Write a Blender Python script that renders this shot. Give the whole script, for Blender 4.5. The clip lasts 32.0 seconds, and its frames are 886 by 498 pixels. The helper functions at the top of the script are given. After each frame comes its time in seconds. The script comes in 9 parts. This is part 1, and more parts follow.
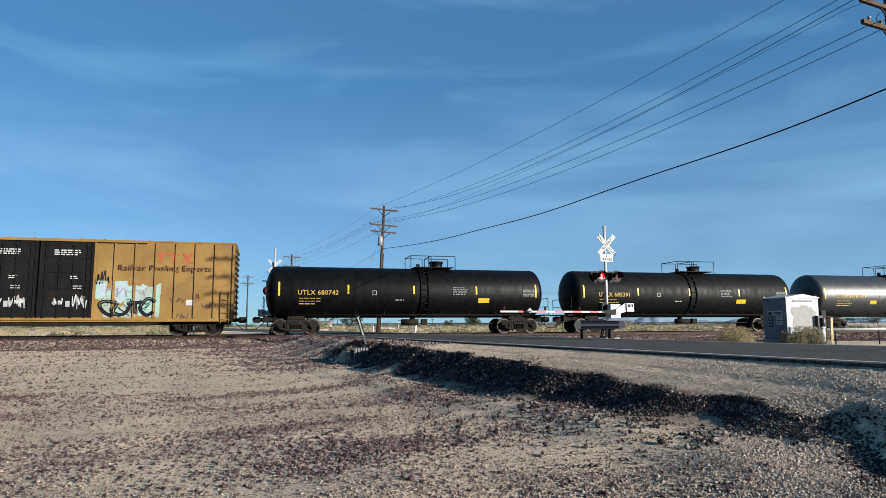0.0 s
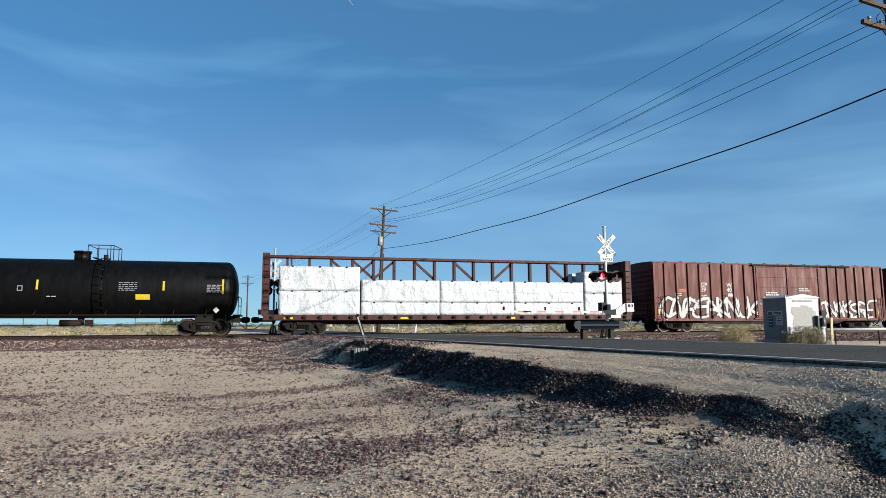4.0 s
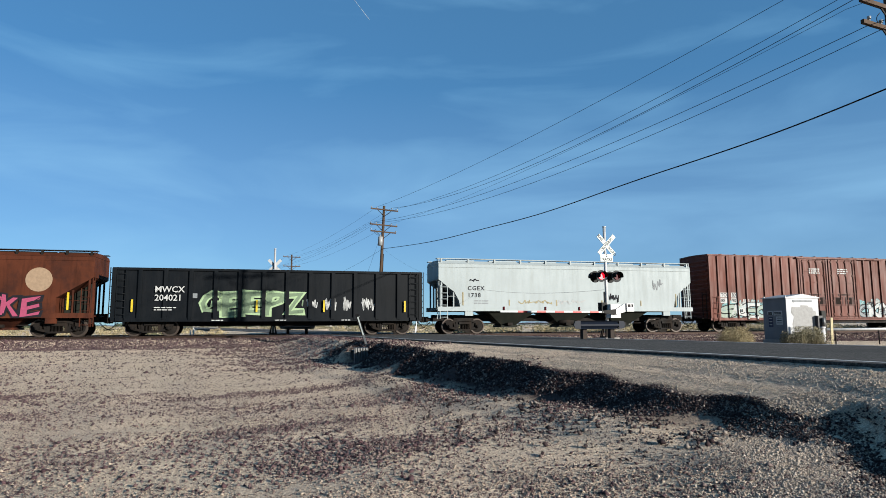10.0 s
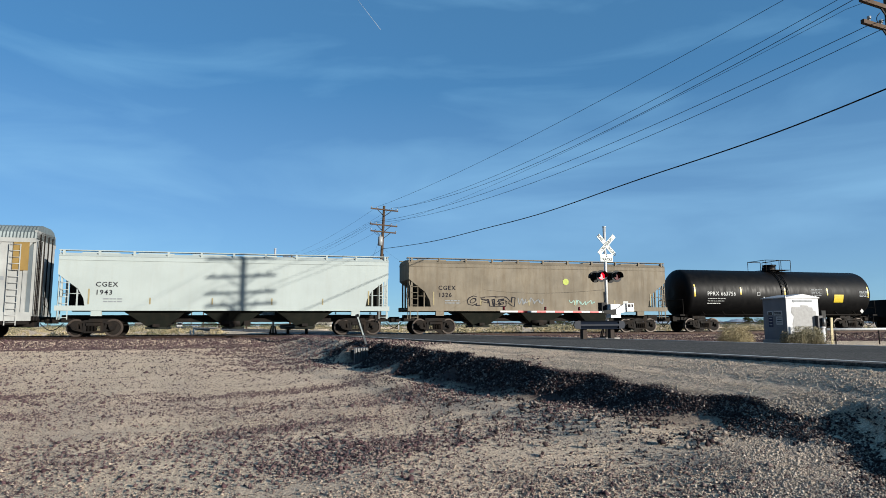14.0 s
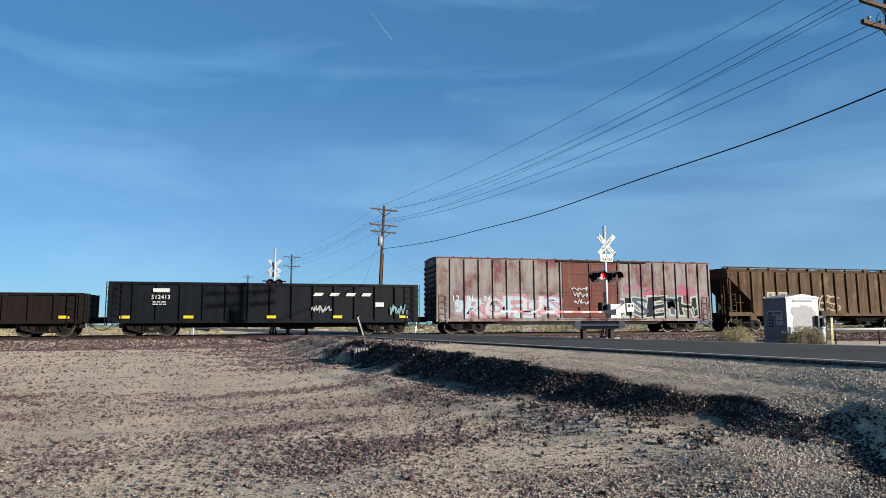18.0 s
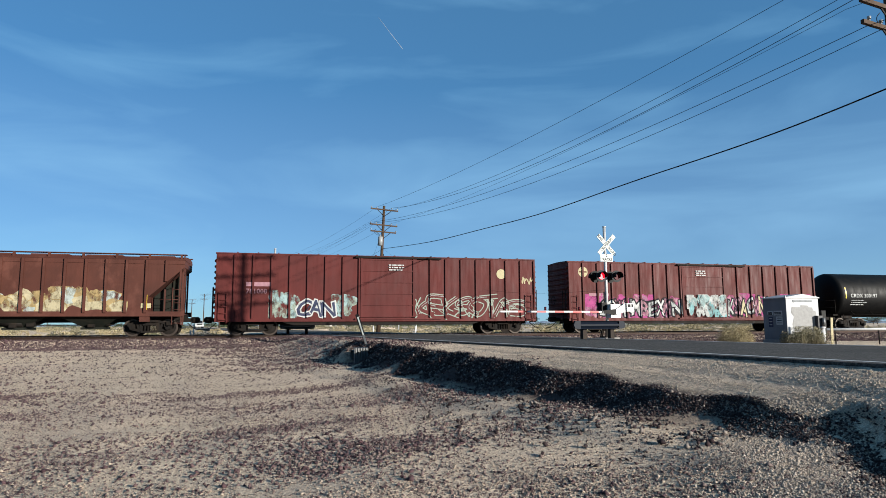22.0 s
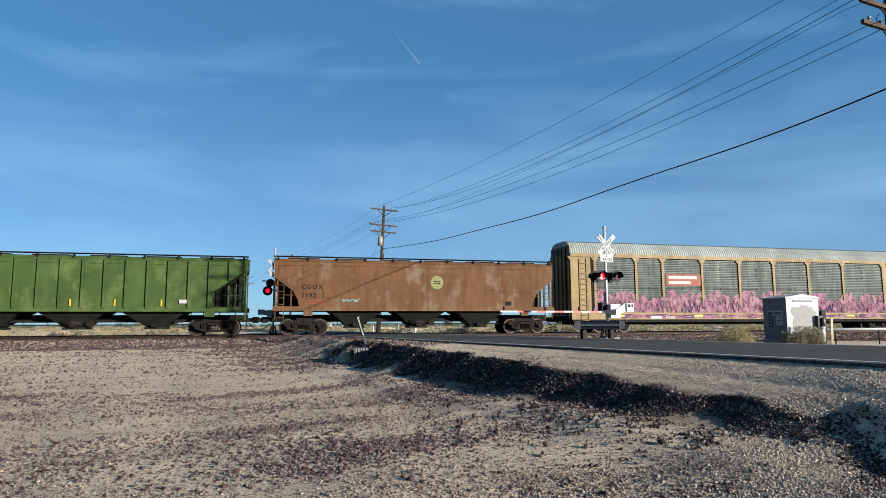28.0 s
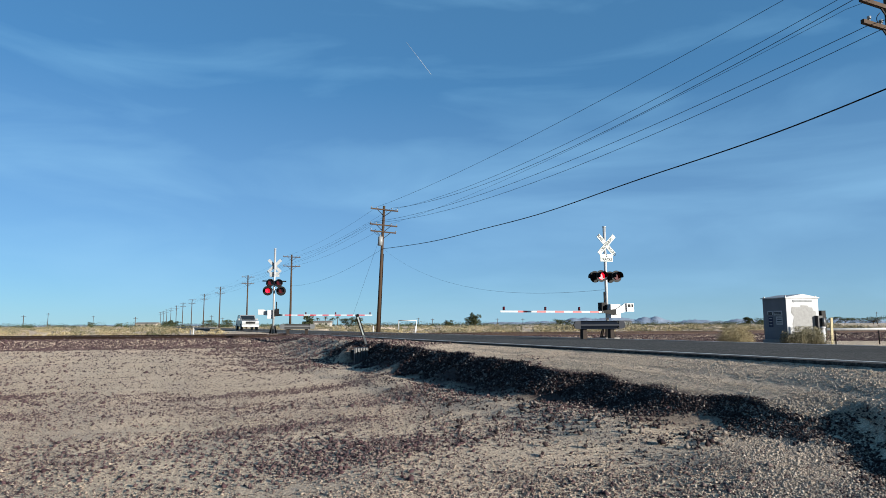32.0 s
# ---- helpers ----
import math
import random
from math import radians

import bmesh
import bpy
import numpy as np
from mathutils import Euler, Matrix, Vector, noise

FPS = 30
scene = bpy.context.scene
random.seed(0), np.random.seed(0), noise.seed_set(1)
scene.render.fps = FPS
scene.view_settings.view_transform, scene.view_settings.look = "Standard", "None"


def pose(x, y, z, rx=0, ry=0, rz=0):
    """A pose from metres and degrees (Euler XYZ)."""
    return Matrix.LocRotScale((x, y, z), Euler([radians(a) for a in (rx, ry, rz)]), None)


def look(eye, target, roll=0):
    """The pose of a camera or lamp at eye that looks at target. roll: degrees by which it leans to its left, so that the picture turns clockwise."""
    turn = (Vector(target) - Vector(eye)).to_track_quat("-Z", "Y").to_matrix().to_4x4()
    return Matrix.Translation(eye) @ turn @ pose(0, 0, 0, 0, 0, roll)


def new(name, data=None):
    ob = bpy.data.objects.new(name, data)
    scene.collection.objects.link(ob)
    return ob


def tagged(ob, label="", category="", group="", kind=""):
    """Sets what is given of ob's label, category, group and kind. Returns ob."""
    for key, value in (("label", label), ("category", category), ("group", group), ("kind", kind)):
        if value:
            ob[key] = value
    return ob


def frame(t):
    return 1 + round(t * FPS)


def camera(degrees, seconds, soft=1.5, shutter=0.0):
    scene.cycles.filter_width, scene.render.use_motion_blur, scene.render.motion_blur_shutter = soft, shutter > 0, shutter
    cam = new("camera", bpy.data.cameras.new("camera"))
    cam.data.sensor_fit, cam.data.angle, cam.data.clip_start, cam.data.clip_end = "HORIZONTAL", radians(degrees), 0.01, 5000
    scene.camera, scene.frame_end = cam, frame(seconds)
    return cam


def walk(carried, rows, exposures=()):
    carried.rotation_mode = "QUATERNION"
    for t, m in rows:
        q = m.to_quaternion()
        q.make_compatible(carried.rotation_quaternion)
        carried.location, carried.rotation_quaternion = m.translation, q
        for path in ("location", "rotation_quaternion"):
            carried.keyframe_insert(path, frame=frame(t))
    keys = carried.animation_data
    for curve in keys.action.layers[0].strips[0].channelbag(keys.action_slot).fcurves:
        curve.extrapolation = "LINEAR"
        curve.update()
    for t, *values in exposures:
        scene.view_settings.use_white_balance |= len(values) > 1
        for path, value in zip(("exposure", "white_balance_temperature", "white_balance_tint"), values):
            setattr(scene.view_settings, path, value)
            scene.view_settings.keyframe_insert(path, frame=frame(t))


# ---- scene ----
# The camera stands still in a shallow basin beside a level crossing. The top of the rail is z = 0.
EYE = 0.55
cam = camera(70.0, 32.0, 0.5)
view = look((0, 0, EYE), (0, 10, EYE + 10 * math.tan(radians(6.83))), -0.25)
walk(cam, [(0.0, view), (32.0, view)])

# The track runs along TRACK, its centre TRACK_AWAY metres from the camera; the train rolls to the left.
TURN = 14.55
C, S = math.cos(radians(TURN)), math.sin(radians(TURN))
TRACK_AWAY = 38.1
SPEED, SLOWING = 21.94, 0.0042
FOOT = (-S * TRACK_AWAY, C * TRACK_AWAY)
# The road runs along (-RS, RC); n = RC x + RS y counts across it.
RC, RS = 0.907, 0.421
ROAD_LEFT, ROAD_RIGHT, CREST = 9.2, 16.6, 7.3


def track_point(s, across=0.0, z=0.0):
    """s along the track to the right, across away from the camera."""
    return Vector((FOOT[0] + C * s - S * across, FOOT[1] + S * s + C * across, z))


# ---- world, sun, exposure ----
SUN_HIGH = 13.8
SUN_WAY = Vector((0.82, -0.572, math.tan(radians(SUN_HIGH)))).normalized()
world = bpy.data.worlds.new("world")
scene.world = world
world.use_nodes = True
wn, wl = world.node_tree.nodes, world.node_tree.links
sky = wn.new("ShaderNodeTexSky")
sky.sky_type, sky.sun_disc = "NISHITA", False
sky.sun_elevation = radians(SUN_HIGH)
sky.sun_rotation = math.atan2(SUN_WAY.x, SUN_WAY.y)
sky.air_density, sky.dust_density, sky.ozone_density = 0.8, 0.0, 4.0
coord = wn.new("ShaderNodeTexCoord")
stretch = wn.new("ShaderNodeMapping")
stretch.inputs["Scale"].default_value = (1.3, 2.2, 6.0)
stretch.inputs["Rotation"].default_value = (0.0, 0.25, 0.5)
wl.new(coord.outputs["Generated"], stretch.inputs["Vector"])
wisp = wn.new("ShaderNodeTexNoise")
wisp.inputs["Scale"].default_value, wisp.inputs["Detail"].default_value = 1.7, 7.0
wisp.inputs["Roughness"].default_value, wisp.inputs["Distortion"].default_value = 0.5, 0.5
wl.new(stretch.outputs["Vector"], wisp.inputs["Vector"])
thin = wn.new("ShaderNodeValToRGB")
thin.color_ramp.elements[0].position, thin.color_ramp.elements[1].position = 0.46, 0.8
thin.color_ramp.elements[1].color = (0.44, 0.44, 0.44, 1)
wl.new(wisp.outputs["Fac"], thin.inputs["Fac"])
cirrus = wn.new("ShaderNodeMixRGB")
cirrus.inputs["Color2"].default_value = (6.4, 8.0, 9.6, 1)
wl.new(thin.outputs["Color"], cirrus.inputs["Fac"])
wl.new(sky.outputs["Color"], cirrus.inputs["Color1"])
deep = wn.new("ShaderNodeMixRGB")
deep.blend_type = "MULTIPLY"
deep.inputs["Fac"].default_value = 1.0
deep.inputs["Color2"].default_value = (0.60, 0.94, 1.08, 1)
wl.new(cirrus.outputs["Color"], deep.inputs["Color1"])
even = wn.new("ShaderNodeMixRGB")
even.inputs["Fac"].default_value = 0.5
even.inputs["Color2"].default_value = (0.7, 2.1, 3.8, 1)
wl.new(deep.outputs["Color"], even.inputs["Color1"])
rise = wn.new("ShaderNodeSeparateXYZ")
wl.new(coord.outputs["Generated"], rise.inputs["Vector"])
low = wn.new("ShaderNodeValToRGB")
low.color_ramp.elements[0].position, low.color_ramp.elements[1].position = 0.0, 0.36
low.color_ramp.elements[0].color, low.color_ramp.elements[1].color = (0.22, 0.22, 0.22, 1), (0, 0, 0, 1)
wl.new(rise.outputs["Z"], low.inputs["Fac"])
haze = wn.new("ShaderNodeMixRGB")
haze.inputs["Color2"].default_value = (4.6, 5.6, 6.8, 1)
wl.new(low.outputs["Color"], haze.inputs["Fac"])
wl.new(even.outputs["Color"], haze.inputs["Color1"])
wl.new(haze.outputs["Color"], wn["Background"].inputs["Color"])
wn["Background"].inputs["Strength"].default_value = 0.0555

sun = new("sun", bpy.data.lights.new("sun", "SUN"))
sun.data.energy, sun.data.angle, sun.data.color = 5.0, radians(0.5), (1.0, 0.945, 0.85)
sun.matrix_world = look((0, 0, 50), Vector((0, 0, 50)) - SUN_WAY)
scene.view_settings.exposure = 1.3


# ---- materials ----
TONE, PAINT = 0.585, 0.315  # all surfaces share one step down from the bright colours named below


def toned(c, k=TONE):
    return tuple(k * v for v in c)


def nodes_of(name, rough=0.7, metal=0.0):
    m = bpy.data.materials.new(name)
    m.use_nodes = True
    n, l = m.node_tree.nodes, m.node_tree.links
    b = n["Principled BSDF"]
    b.inputs["Roughness"].default_value, b.inputs["Metallic"].default_value = rough, metal
    return m, n, l, b


def noise_node(n, l, vector, scale, detail=4.0, rough=0.6):
    t = n.new("ShaderNodeTexNoise")
    t.inputs["Scale"].default_value, t.inputs["Detail"].default_value, t.inputs["Roughness"].default_value = scale, detail, rough
    if vector:
        l.new(vector, t.inputs["Vector"])
    return t.outputs["Fac"]


def ramp_node(n, l, fac, p0, p1, c0=(0, 0, 0), c1=(1, 1, 1)):
    r = n.new("ShaderNodeValToRGB")
    e = r.color_ramp.elements
    e[0].position, e[1].position = p0, p1
    e[0].color, e[1].color = (*c0, 1), (*c1, 1)
    l.new(fac, r.inputs["Fac"])
    return r.outputs["Color"]


def mix_node(n, l, fac, a, b, kind="MIX"):
    m = n.new("ShaderNodeMixRGB")
    m.blend_type = kind
    for key, v in (("Fac", fac), ("Color1", a), ("Color2", b)):
        if isinstance(v, (int, float)):
            m.inputs[key].default_value = v
        elif isinstance(v, tuple):
            m.inputs[key].default_value = (*v, 1)
        else:
            l.new(v, m.inputs[key])
    return m.outputs["Color"]


def coords(n, l, scale=(1, 1, 1), space="Object"):
    t, m = n.new("ShaderNodeTexCoord"), n.new("ShaderNodeMapping")
    m.inputs["Scale"].default_value = scale
    l.new(t.outputs[space], m.inputs["Vector"])
    return m.outputs["Vector"]


def bump_node(n, l, b, height, strength=0.3, distance=0.02):
    k = n.new("ShaderNodeBump")
    k.inputs["Strength"].default_value, k.inputs["Distance"].default_value = strength, distance
    l.new(height, k.inputs["Height"])
    l.new(k.outputs["Normal"], b.inputs["Normal"])


def paint(name, col, dirt=(0.12, 0.08, 0.06), amount=0.5, rough=0.55, metal=0.0, patch=None, patch_amount=0.5, blotch=0.35, fade=0.66, gloss=0.22):
    """Weathered paint: large faded blotches, upright streaks of dirt or rust, fine grain."""
    m, n, l, b = nodes_of(name, rough, metal)
    b.inputs["Specular IOR Level"].default_value = gloss if max(col) > 0.05 else min(gloss, 0.1)
    col, dirt, patch = toned(col, PAINT), toned(dirt, PAINT), toned(patch, PAINT) if patch else None
    big = noise_node(n, l, coords(n, l, (1, 1, 1)), 0.55, 3.0)
    streak = noise_node(n, l, coords(n, l, (3.0, 3.0, 0.35)), 1.3, 5.0, 0.65)
    grain = noise_node(n, l, coords(n, l), 22.0, 3.0)
    dark = tuple(c * fade for c in col)
    base = mix_node(n, l, ramp_node(n, l, big, 0.5 - blotch / 2, 0.5 + blotch / 2), dark, col)
    if patch:
        base = mix_node(n, l, ramp_node(n, l, noise_node(n, l, coords(n, l, (1, 1, 0.7)), 0.8, 6.0, 0.65), 0.62 - 0.3 * patch_amount, 0.72 - 0.2 * patch_amount), base, patch)
    base = mix_node(n, l, ramp_node(n, l, streak, 0.5, 0.82, (0, 0, 0), (amount, amount, amount)), base, dirt)
    base = mix_node(n, l, 0.25, base, ramp_node(n, l, grain, 0.3, 0.7, (0.75, 0.75, 0.75), (1, 1, 1)), "MULTIPLY")
    l.new(base, b.inputs["Base Color"])
    l.new(ramp_node(n, l, streak, 0.3, 0.8, (rough * 0.8,) * 3, (min(1, rough * 1.35),) * 3), b.inputs["Roughness"])
    bump_node(n, l, b, big, 0.25, 0.02)
    return m


def plain(name, col, rough=0.6, metal=0.0, glow=0.0, vary=0.25):
    m, n, l, b = nodes_of(name, rough, metal)
    b.inputs["Specular IOR Level"].default_value = 0.3 if max(col) > 0.05 or rough < 0.3 else 0.08
    col = col if glow else toned(col)
    g = noise_node(n, l, coords(n, l), 9.0, 4.0)
    base = mix_node(n, l, ramp_node(n, l, g, 0.3, 0.7), tuple(c * (1 - vary) for c in col), col)
    l.new(base, b.inputs["Base Color"])
    if glow:
        b.inputs["Emission Color"].default_value = (*col, 1)
        b.inputs["Emission Strength"].default_value = glow
    return m


def worn_spray(name, col, cover=0.5):
    """Weathered spray paint, thin and broken so that the paint below shows through."""
    m, n, l, b = nodes_of(name, 0.8)
    b.inputs["Specular IOR Level"].default_value = 0.1
    col = toned(col)
    g = noise_node(n, l, coords(n, l), 2.6, 6.0, 0.7)
    l.new(mix_node(n, l, ramp_node(n, l, g, 0.35, 0.65), tuple(c * 0.6 for c in col), col), b.inputs["Base Color"])
    thin = noise_node(n, l, coords(n, l, (1.6, 1.6, 1.0)), 1.7, 7.0, 0.7)
    l.new(ramp_node(n, l, thin, 0.62 - 0.3 * cover, 0.74 - 0.26 * cover), b.inputs["Alpha"])
    return m


def earth(name, cols, scales=(0.25, 2.2, 60.0), rough=0.95, bump=0.5, bank_shade=None):
    """Ground: soft large patches, small mottling and pebble grain."""
    m, n, l, b = nodes_of(name, rough)
    b.inputs["Specular IOR Level"].default_value = 0.1
    cols = [toned(c) for c in cols]
    v = coords(n, l)
    a = ramp_node(n, l, noise_node(n, l, v, scales[0], 4.0), 0.38, 0.62)
    c = ramp_node(n, l, noise_node(n, l, v, scales[1], 6.0, 0.7), 0.35, 0.68)
    f = noise_node(n, l, v, scales[2], 5.0, 0.75)
    base = mix_node(n, l, a, cols[0], cols[1])
    base = mix_node(n, l, mix_node(n, l, 1.0, c, (0.6, 0.6, 0.6), "MULTIPLY"), base, cols[2])
    base = mix_node(n, l, ramp_node(n, l, f, 0.42, 0.55, (0.7, 0.7, 0.7), (0, 0, 0)), base, cols[3])
    speck = noise_node(n, l, v, scales[2] * 4.5, 3.0, 0.8)
    base = mix_node(n, l, 0.85, base, ramp_node(n, l, speck, 0.40, 0.58, (0.45, 0.43, 0.42), (1.5, 1.48, 1.44)), "MULTIPLY")
    # shade of the road bank mixed into the colour, ragged at its edges
    if bank_shade:
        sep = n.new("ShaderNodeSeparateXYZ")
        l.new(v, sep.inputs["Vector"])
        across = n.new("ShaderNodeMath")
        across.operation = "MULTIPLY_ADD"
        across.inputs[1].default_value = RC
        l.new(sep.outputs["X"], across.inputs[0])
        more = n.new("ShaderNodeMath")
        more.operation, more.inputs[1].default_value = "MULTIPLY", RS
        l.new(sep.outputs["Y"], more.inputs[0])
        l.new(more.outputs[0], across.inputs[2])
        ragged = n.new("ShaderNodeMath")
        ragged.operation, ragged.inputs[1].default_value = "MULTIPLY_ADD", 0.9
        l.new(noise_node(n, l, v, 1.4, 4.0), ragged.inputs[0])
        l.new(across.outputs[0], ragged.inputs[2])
        lower = ramp_node(n, l, scaled(n, l, ragged.outputs[0], bank_shade[0], bank_shade[0] + 0.5), 0.0, 1.0)
        upper = ramp_node(n, l, scaled(n, l, ragged.outputs[0], bank_shade[1], bank_shade[1] + 0.25), 0.0, 1.0, (1, 1, 1), (0, 0, 0))
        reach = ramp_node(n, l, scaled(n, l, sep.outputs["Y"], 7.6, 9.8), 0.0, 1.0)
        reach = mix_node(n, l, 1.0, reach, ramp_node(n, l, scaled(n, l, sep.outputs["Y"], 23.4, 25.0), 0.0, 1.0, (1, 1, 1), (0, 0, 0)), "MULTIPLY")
        base = mix_node(n, l, mix_node(n, l, 1.0, mix_node(n, l, 1.0, lower, upper, "MULTIPLY"), reach, "MULTIPLY"), base, bank_shade[2])
    l.new(base, b.inputs["Base Color"])
    bump_node(n, l, b, f, bump, 0.03)
    return m


def scaled(n, l, value, a, b):
    k = n.new("ShaderNodeMapRange")
    k.inputs["From Min"].default_value, k.inputs["From Max"].default_value = a, b
    l.new(value, k.inputs["Value"])
    return k.outputs["Result"]


# last argument: near-black along the bank, its shade put into the soil colour
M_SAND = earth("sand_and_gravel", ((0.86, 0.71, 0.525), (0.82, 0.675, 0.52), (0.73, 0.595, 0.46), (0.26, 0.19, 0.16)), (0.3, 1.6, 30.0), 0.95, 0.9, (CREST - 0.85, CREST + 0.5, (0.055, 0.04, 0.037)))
M_ASPHALT = earth("worn_asphalt", ((0.115, 0.112, 0.106), (0.08, 0.079, 0.077), (0.165, 0.16, 0.15), (0.02, 0.02, 0.02)), (0.35, 1.6, 13.0), 0.92, 0.7)


def rock_mat(name, tones):
    m, n, l, b = nodes_of(name, 0.9)
    b.inputs["Specular IOR Level"].default_value = 0.1
    g = n.new("ShaderNodeNewGeometry")
    r = n.new("ShaderNodeValToRGB")
    r.color_ramp.interpolation = "CONSTANT"
    e = r.color_ramp.elements
    while len(e) < len(tones):
        e.new(0.5)
    for k, tone in enumerate(tones):
        e[k].position, e[k].color = k / len(tones), (*toned(tone), 1)
    l.new(g.outputs["Random Per Island"], r.inputs["Fac"])
    sp = noise_node(n, l, coords(n, l), 35.0, 3.0)
    l.new(mix_node(n, l, 0.4, r.outputs["Color"], ramp_node(n, l, sp, 0.3, 0.7, (0.6, 0.6, 0.6), (1, 1, 1)), "MULTIPLY"), b.inputs["Base Color"])
    return m


M_BALLAST = rock_mat("purple_grey_ballast", ((0.09, 0.055, 0.06), (0.14, 0.09, 0.09), (0.06, 0.035, 0.04), (0.19, 0.14, 0.13), (0.11, 0.065, 0.07), (0.22, 0.17, 0.155)))
M_PEBBLE = rock_mat("grey_brown_pebbles", ((0.22, 0.165, 0.14), (0.38, 0.30, 0.235), (0.10, 0.065, 0.065), (0.50, 0.41, 0.32), (0.19, 0.13, 0.12)))
M_GRAVEL = rock_mat("salt_and_pepper_gravel", ((0.52, 0.435, 0.35), (0.40, 0.33, 0.27), (0.60, 0.505, 0.41), (0.31, 0.255, 0.21), (0.46, 0.385, 0.31), (0.66, 0.56, 0.455)))
# dark stone, toned further down to carry the shade of the bank
M_BANK = rock_mat("bank_stone_with_shade", ((0.04, 0.027, 0.028), (0.065, 0.045, 0.045), (0.03, 0.02, 0.022), (0.10, 0.075, 0.07), (0.045, 0.032, 0.033), (0.28, 0.24, 0.21)))
M_WHITE = plain("white_paint", (0.8, 0.8, 0.78), 0.5)
M_RED = plain("red_reflective", (0.6, 0.03, 0.03), 0.4)
M_YELLOW = plain("yellow_reflective", (0.68, 0.50, 0.03), 0.4)
M_STEEL = paint("dark_running_gear", (0.03, 0.025, 0.022), (0.095, 0.065, 0.045), 0.5, 0.75)
M_TREAD = plain("worn_wheel_steel", (0.085, 0.066, 0.055), 0.5, 0.4)
M_RAIL = paint("rusty_rail", (0.10, 0.06, 0.045), (0.16, 0.09, 0.06), 0.5, 0.6, 0.5)
M_RAILTOP = plain("polished_rail_head", (0.45, 0.43, 0.4), 0.3, 0.9)
M_TIE = paint("creosoted_wood", (0.07, 0.05, 0.04), (0.14, 0.11, 0.09), 0.6, 0.9)
M_POLE = paint("weathered_pole_wood", (0.16, 0.095, 0.055), (0.07, 0.05, 0.04), 0.6, 0.9)
M_GALV = paint("galvanised_steel", (0.5, 0.51, 0.52), (0.3, 0.29, 0.27), 0.4, 0.45, 0.6)
M_WIRE = plain("black_cable", (0.015, 0.017, 0.02), 0.6)
M_GLASS = plain("dark_glass", (0.02, 0.025, 0.03), 0.08)


# ---- mesh helpers ----
def part(name, bm, material, parent=None, label=""):
    """Links a bmesh (or a finished mesh) as one mesh object under a thing or a part."""
    if isinstance(bm, bpy.types.Mesh):
        me = bm
    else:
        me = bpy.data.meshes.new(name)
        bm.to_mesh(me)
        bm.free()
        for m in (material if isinstance(material, (list, tuple)) else [material]):
            me.materials.append(m)
    ob = new(name, me)
    if parent is not None:
        ob.parent = parent
    return tagged(ob, label)


def box(bm, x0, x1, y0, y1, z0, z1, mat=0):
    v = [bm.verts.new(p) for p in ((x0, y0, z0), (x1, y0, z0), (x1, y1, z0), (x0, y1, z0), (x0, y0, z1), (x1, y0, z1), (x1, y1, z1), (x0, y1, z1))]
    for q in ((3, 2, 1, 0), (4, 5, 6, 7), (0, 1, 5, 4), (1, 2, 6, 5), (2, 3, 7, 6), (3, 0, 4, 7)):
        bm.faces.new([v[k] for k in q]).material_index = mat
    return bm


def bar(bm, p0, p1, r, seg=8, r1=None, mat=0, smooth=True):
    """A round rod from p0 to p1."""
    p0, p1 = Vector(p0), Vector(p1)
    way = (p1 - p0).normalized()
    side = way.orthogonal().normalized()
    up = way.cross(side)
    r1 = r if r1 is None else r1
    rings = []
    for p, rr in ((p0, r), (p1, r1)):
        rings.append([bm.verts.new(p + rr * (math.cos(a) * side + math.sin(a) * up)) for a in (k * math.tau / seg for k in range(seg))])
    for k in range(seg):
        f = bm.faces.new((rings[0][k], rings[0][(k + 1) % seg], rings[1][(k + 1) % seg], rings[1][k]))
        f.smooth, f.material_index = smooth, mat
    bm.faces.new(rings[0][::-1]).material_index = mat
    bm.faces.new(rings[1]).material_index = mat
    return bm


def beam(bm, p0, p1, w, h, mat=0):
    """A square bar from p0 to p1, w wide and h high."""
    p0, p1 = Vector(p0), Vector(p1)
    way = (p1 - p0).normalized()
    ref = Vector((0, 0, 1)) if abs(way.z) < 0.95 else Vector((0, 1, 0))
    side = way.cross(ref).normalized()
    up = side.cross(way)
    v = [bm.verts.new(p + a * side * w / 2 + b * up * h / 2) for p in (p0, p1) for a, b in ((-1, -1), (1, -1), (1, 1), (-1, 1))]
    for q in ((3, 2, 1, 0), (4, 5, 6, 7), (0, 1, 5, 4), (1, 2, 6, 5), (2, 3, 7, 6), (3, 0, 4, 7)):
        bm.faces.new([v[k] for k in q]).material_index = mat
    return bm


def slab(bm, outline, y0, y1, mat=0):
    """Outline of (x, z) pairs, extruded from y0 to y1."""
    a = [bm.verts.new((x, y0, z)) for x, z in outline]
    b = [bm.verts.new((x, y1, z)) for x, z in outline]
    n = len(a)
    bm.faces.new(a).material_index = mat
    bm.faces.new(b[::-1]).material_index = mat
    for k in range(n):
        bm.faces.new((a[k], b[k], b[(k + 1) % n], a[(k + 1) % n])).material_index = mat
    bmesh.ops.recalc_face_normals(bm, faces=bm.faces)
    return bm


def run(bm, outline, x0, x1, mat=0, smooth=False):
    """Outline of (y, z) pairs, extruded along x."""
    a = [bm.verts.new((x0, y, z)) for y, z in outline]
    b = [bm.verts.new((x1, y, z)) for y, z in outline]
    n = len(a)
    bm.faces.new(a).material_index = mat
    bm.faces.new(b[::-1]).material_index = mat
    for k in range(n):
        f = bm.faces.new((a[k], b[k], b[(k + 1) % n], a[(k + 1) % n]))
        f.material_index, f.smooth = mat, smooth
    bmesh.ops.recalc_face_normals(bm, faces=bm.faces)
    return bm


def fresh():
    return bmesh.new()


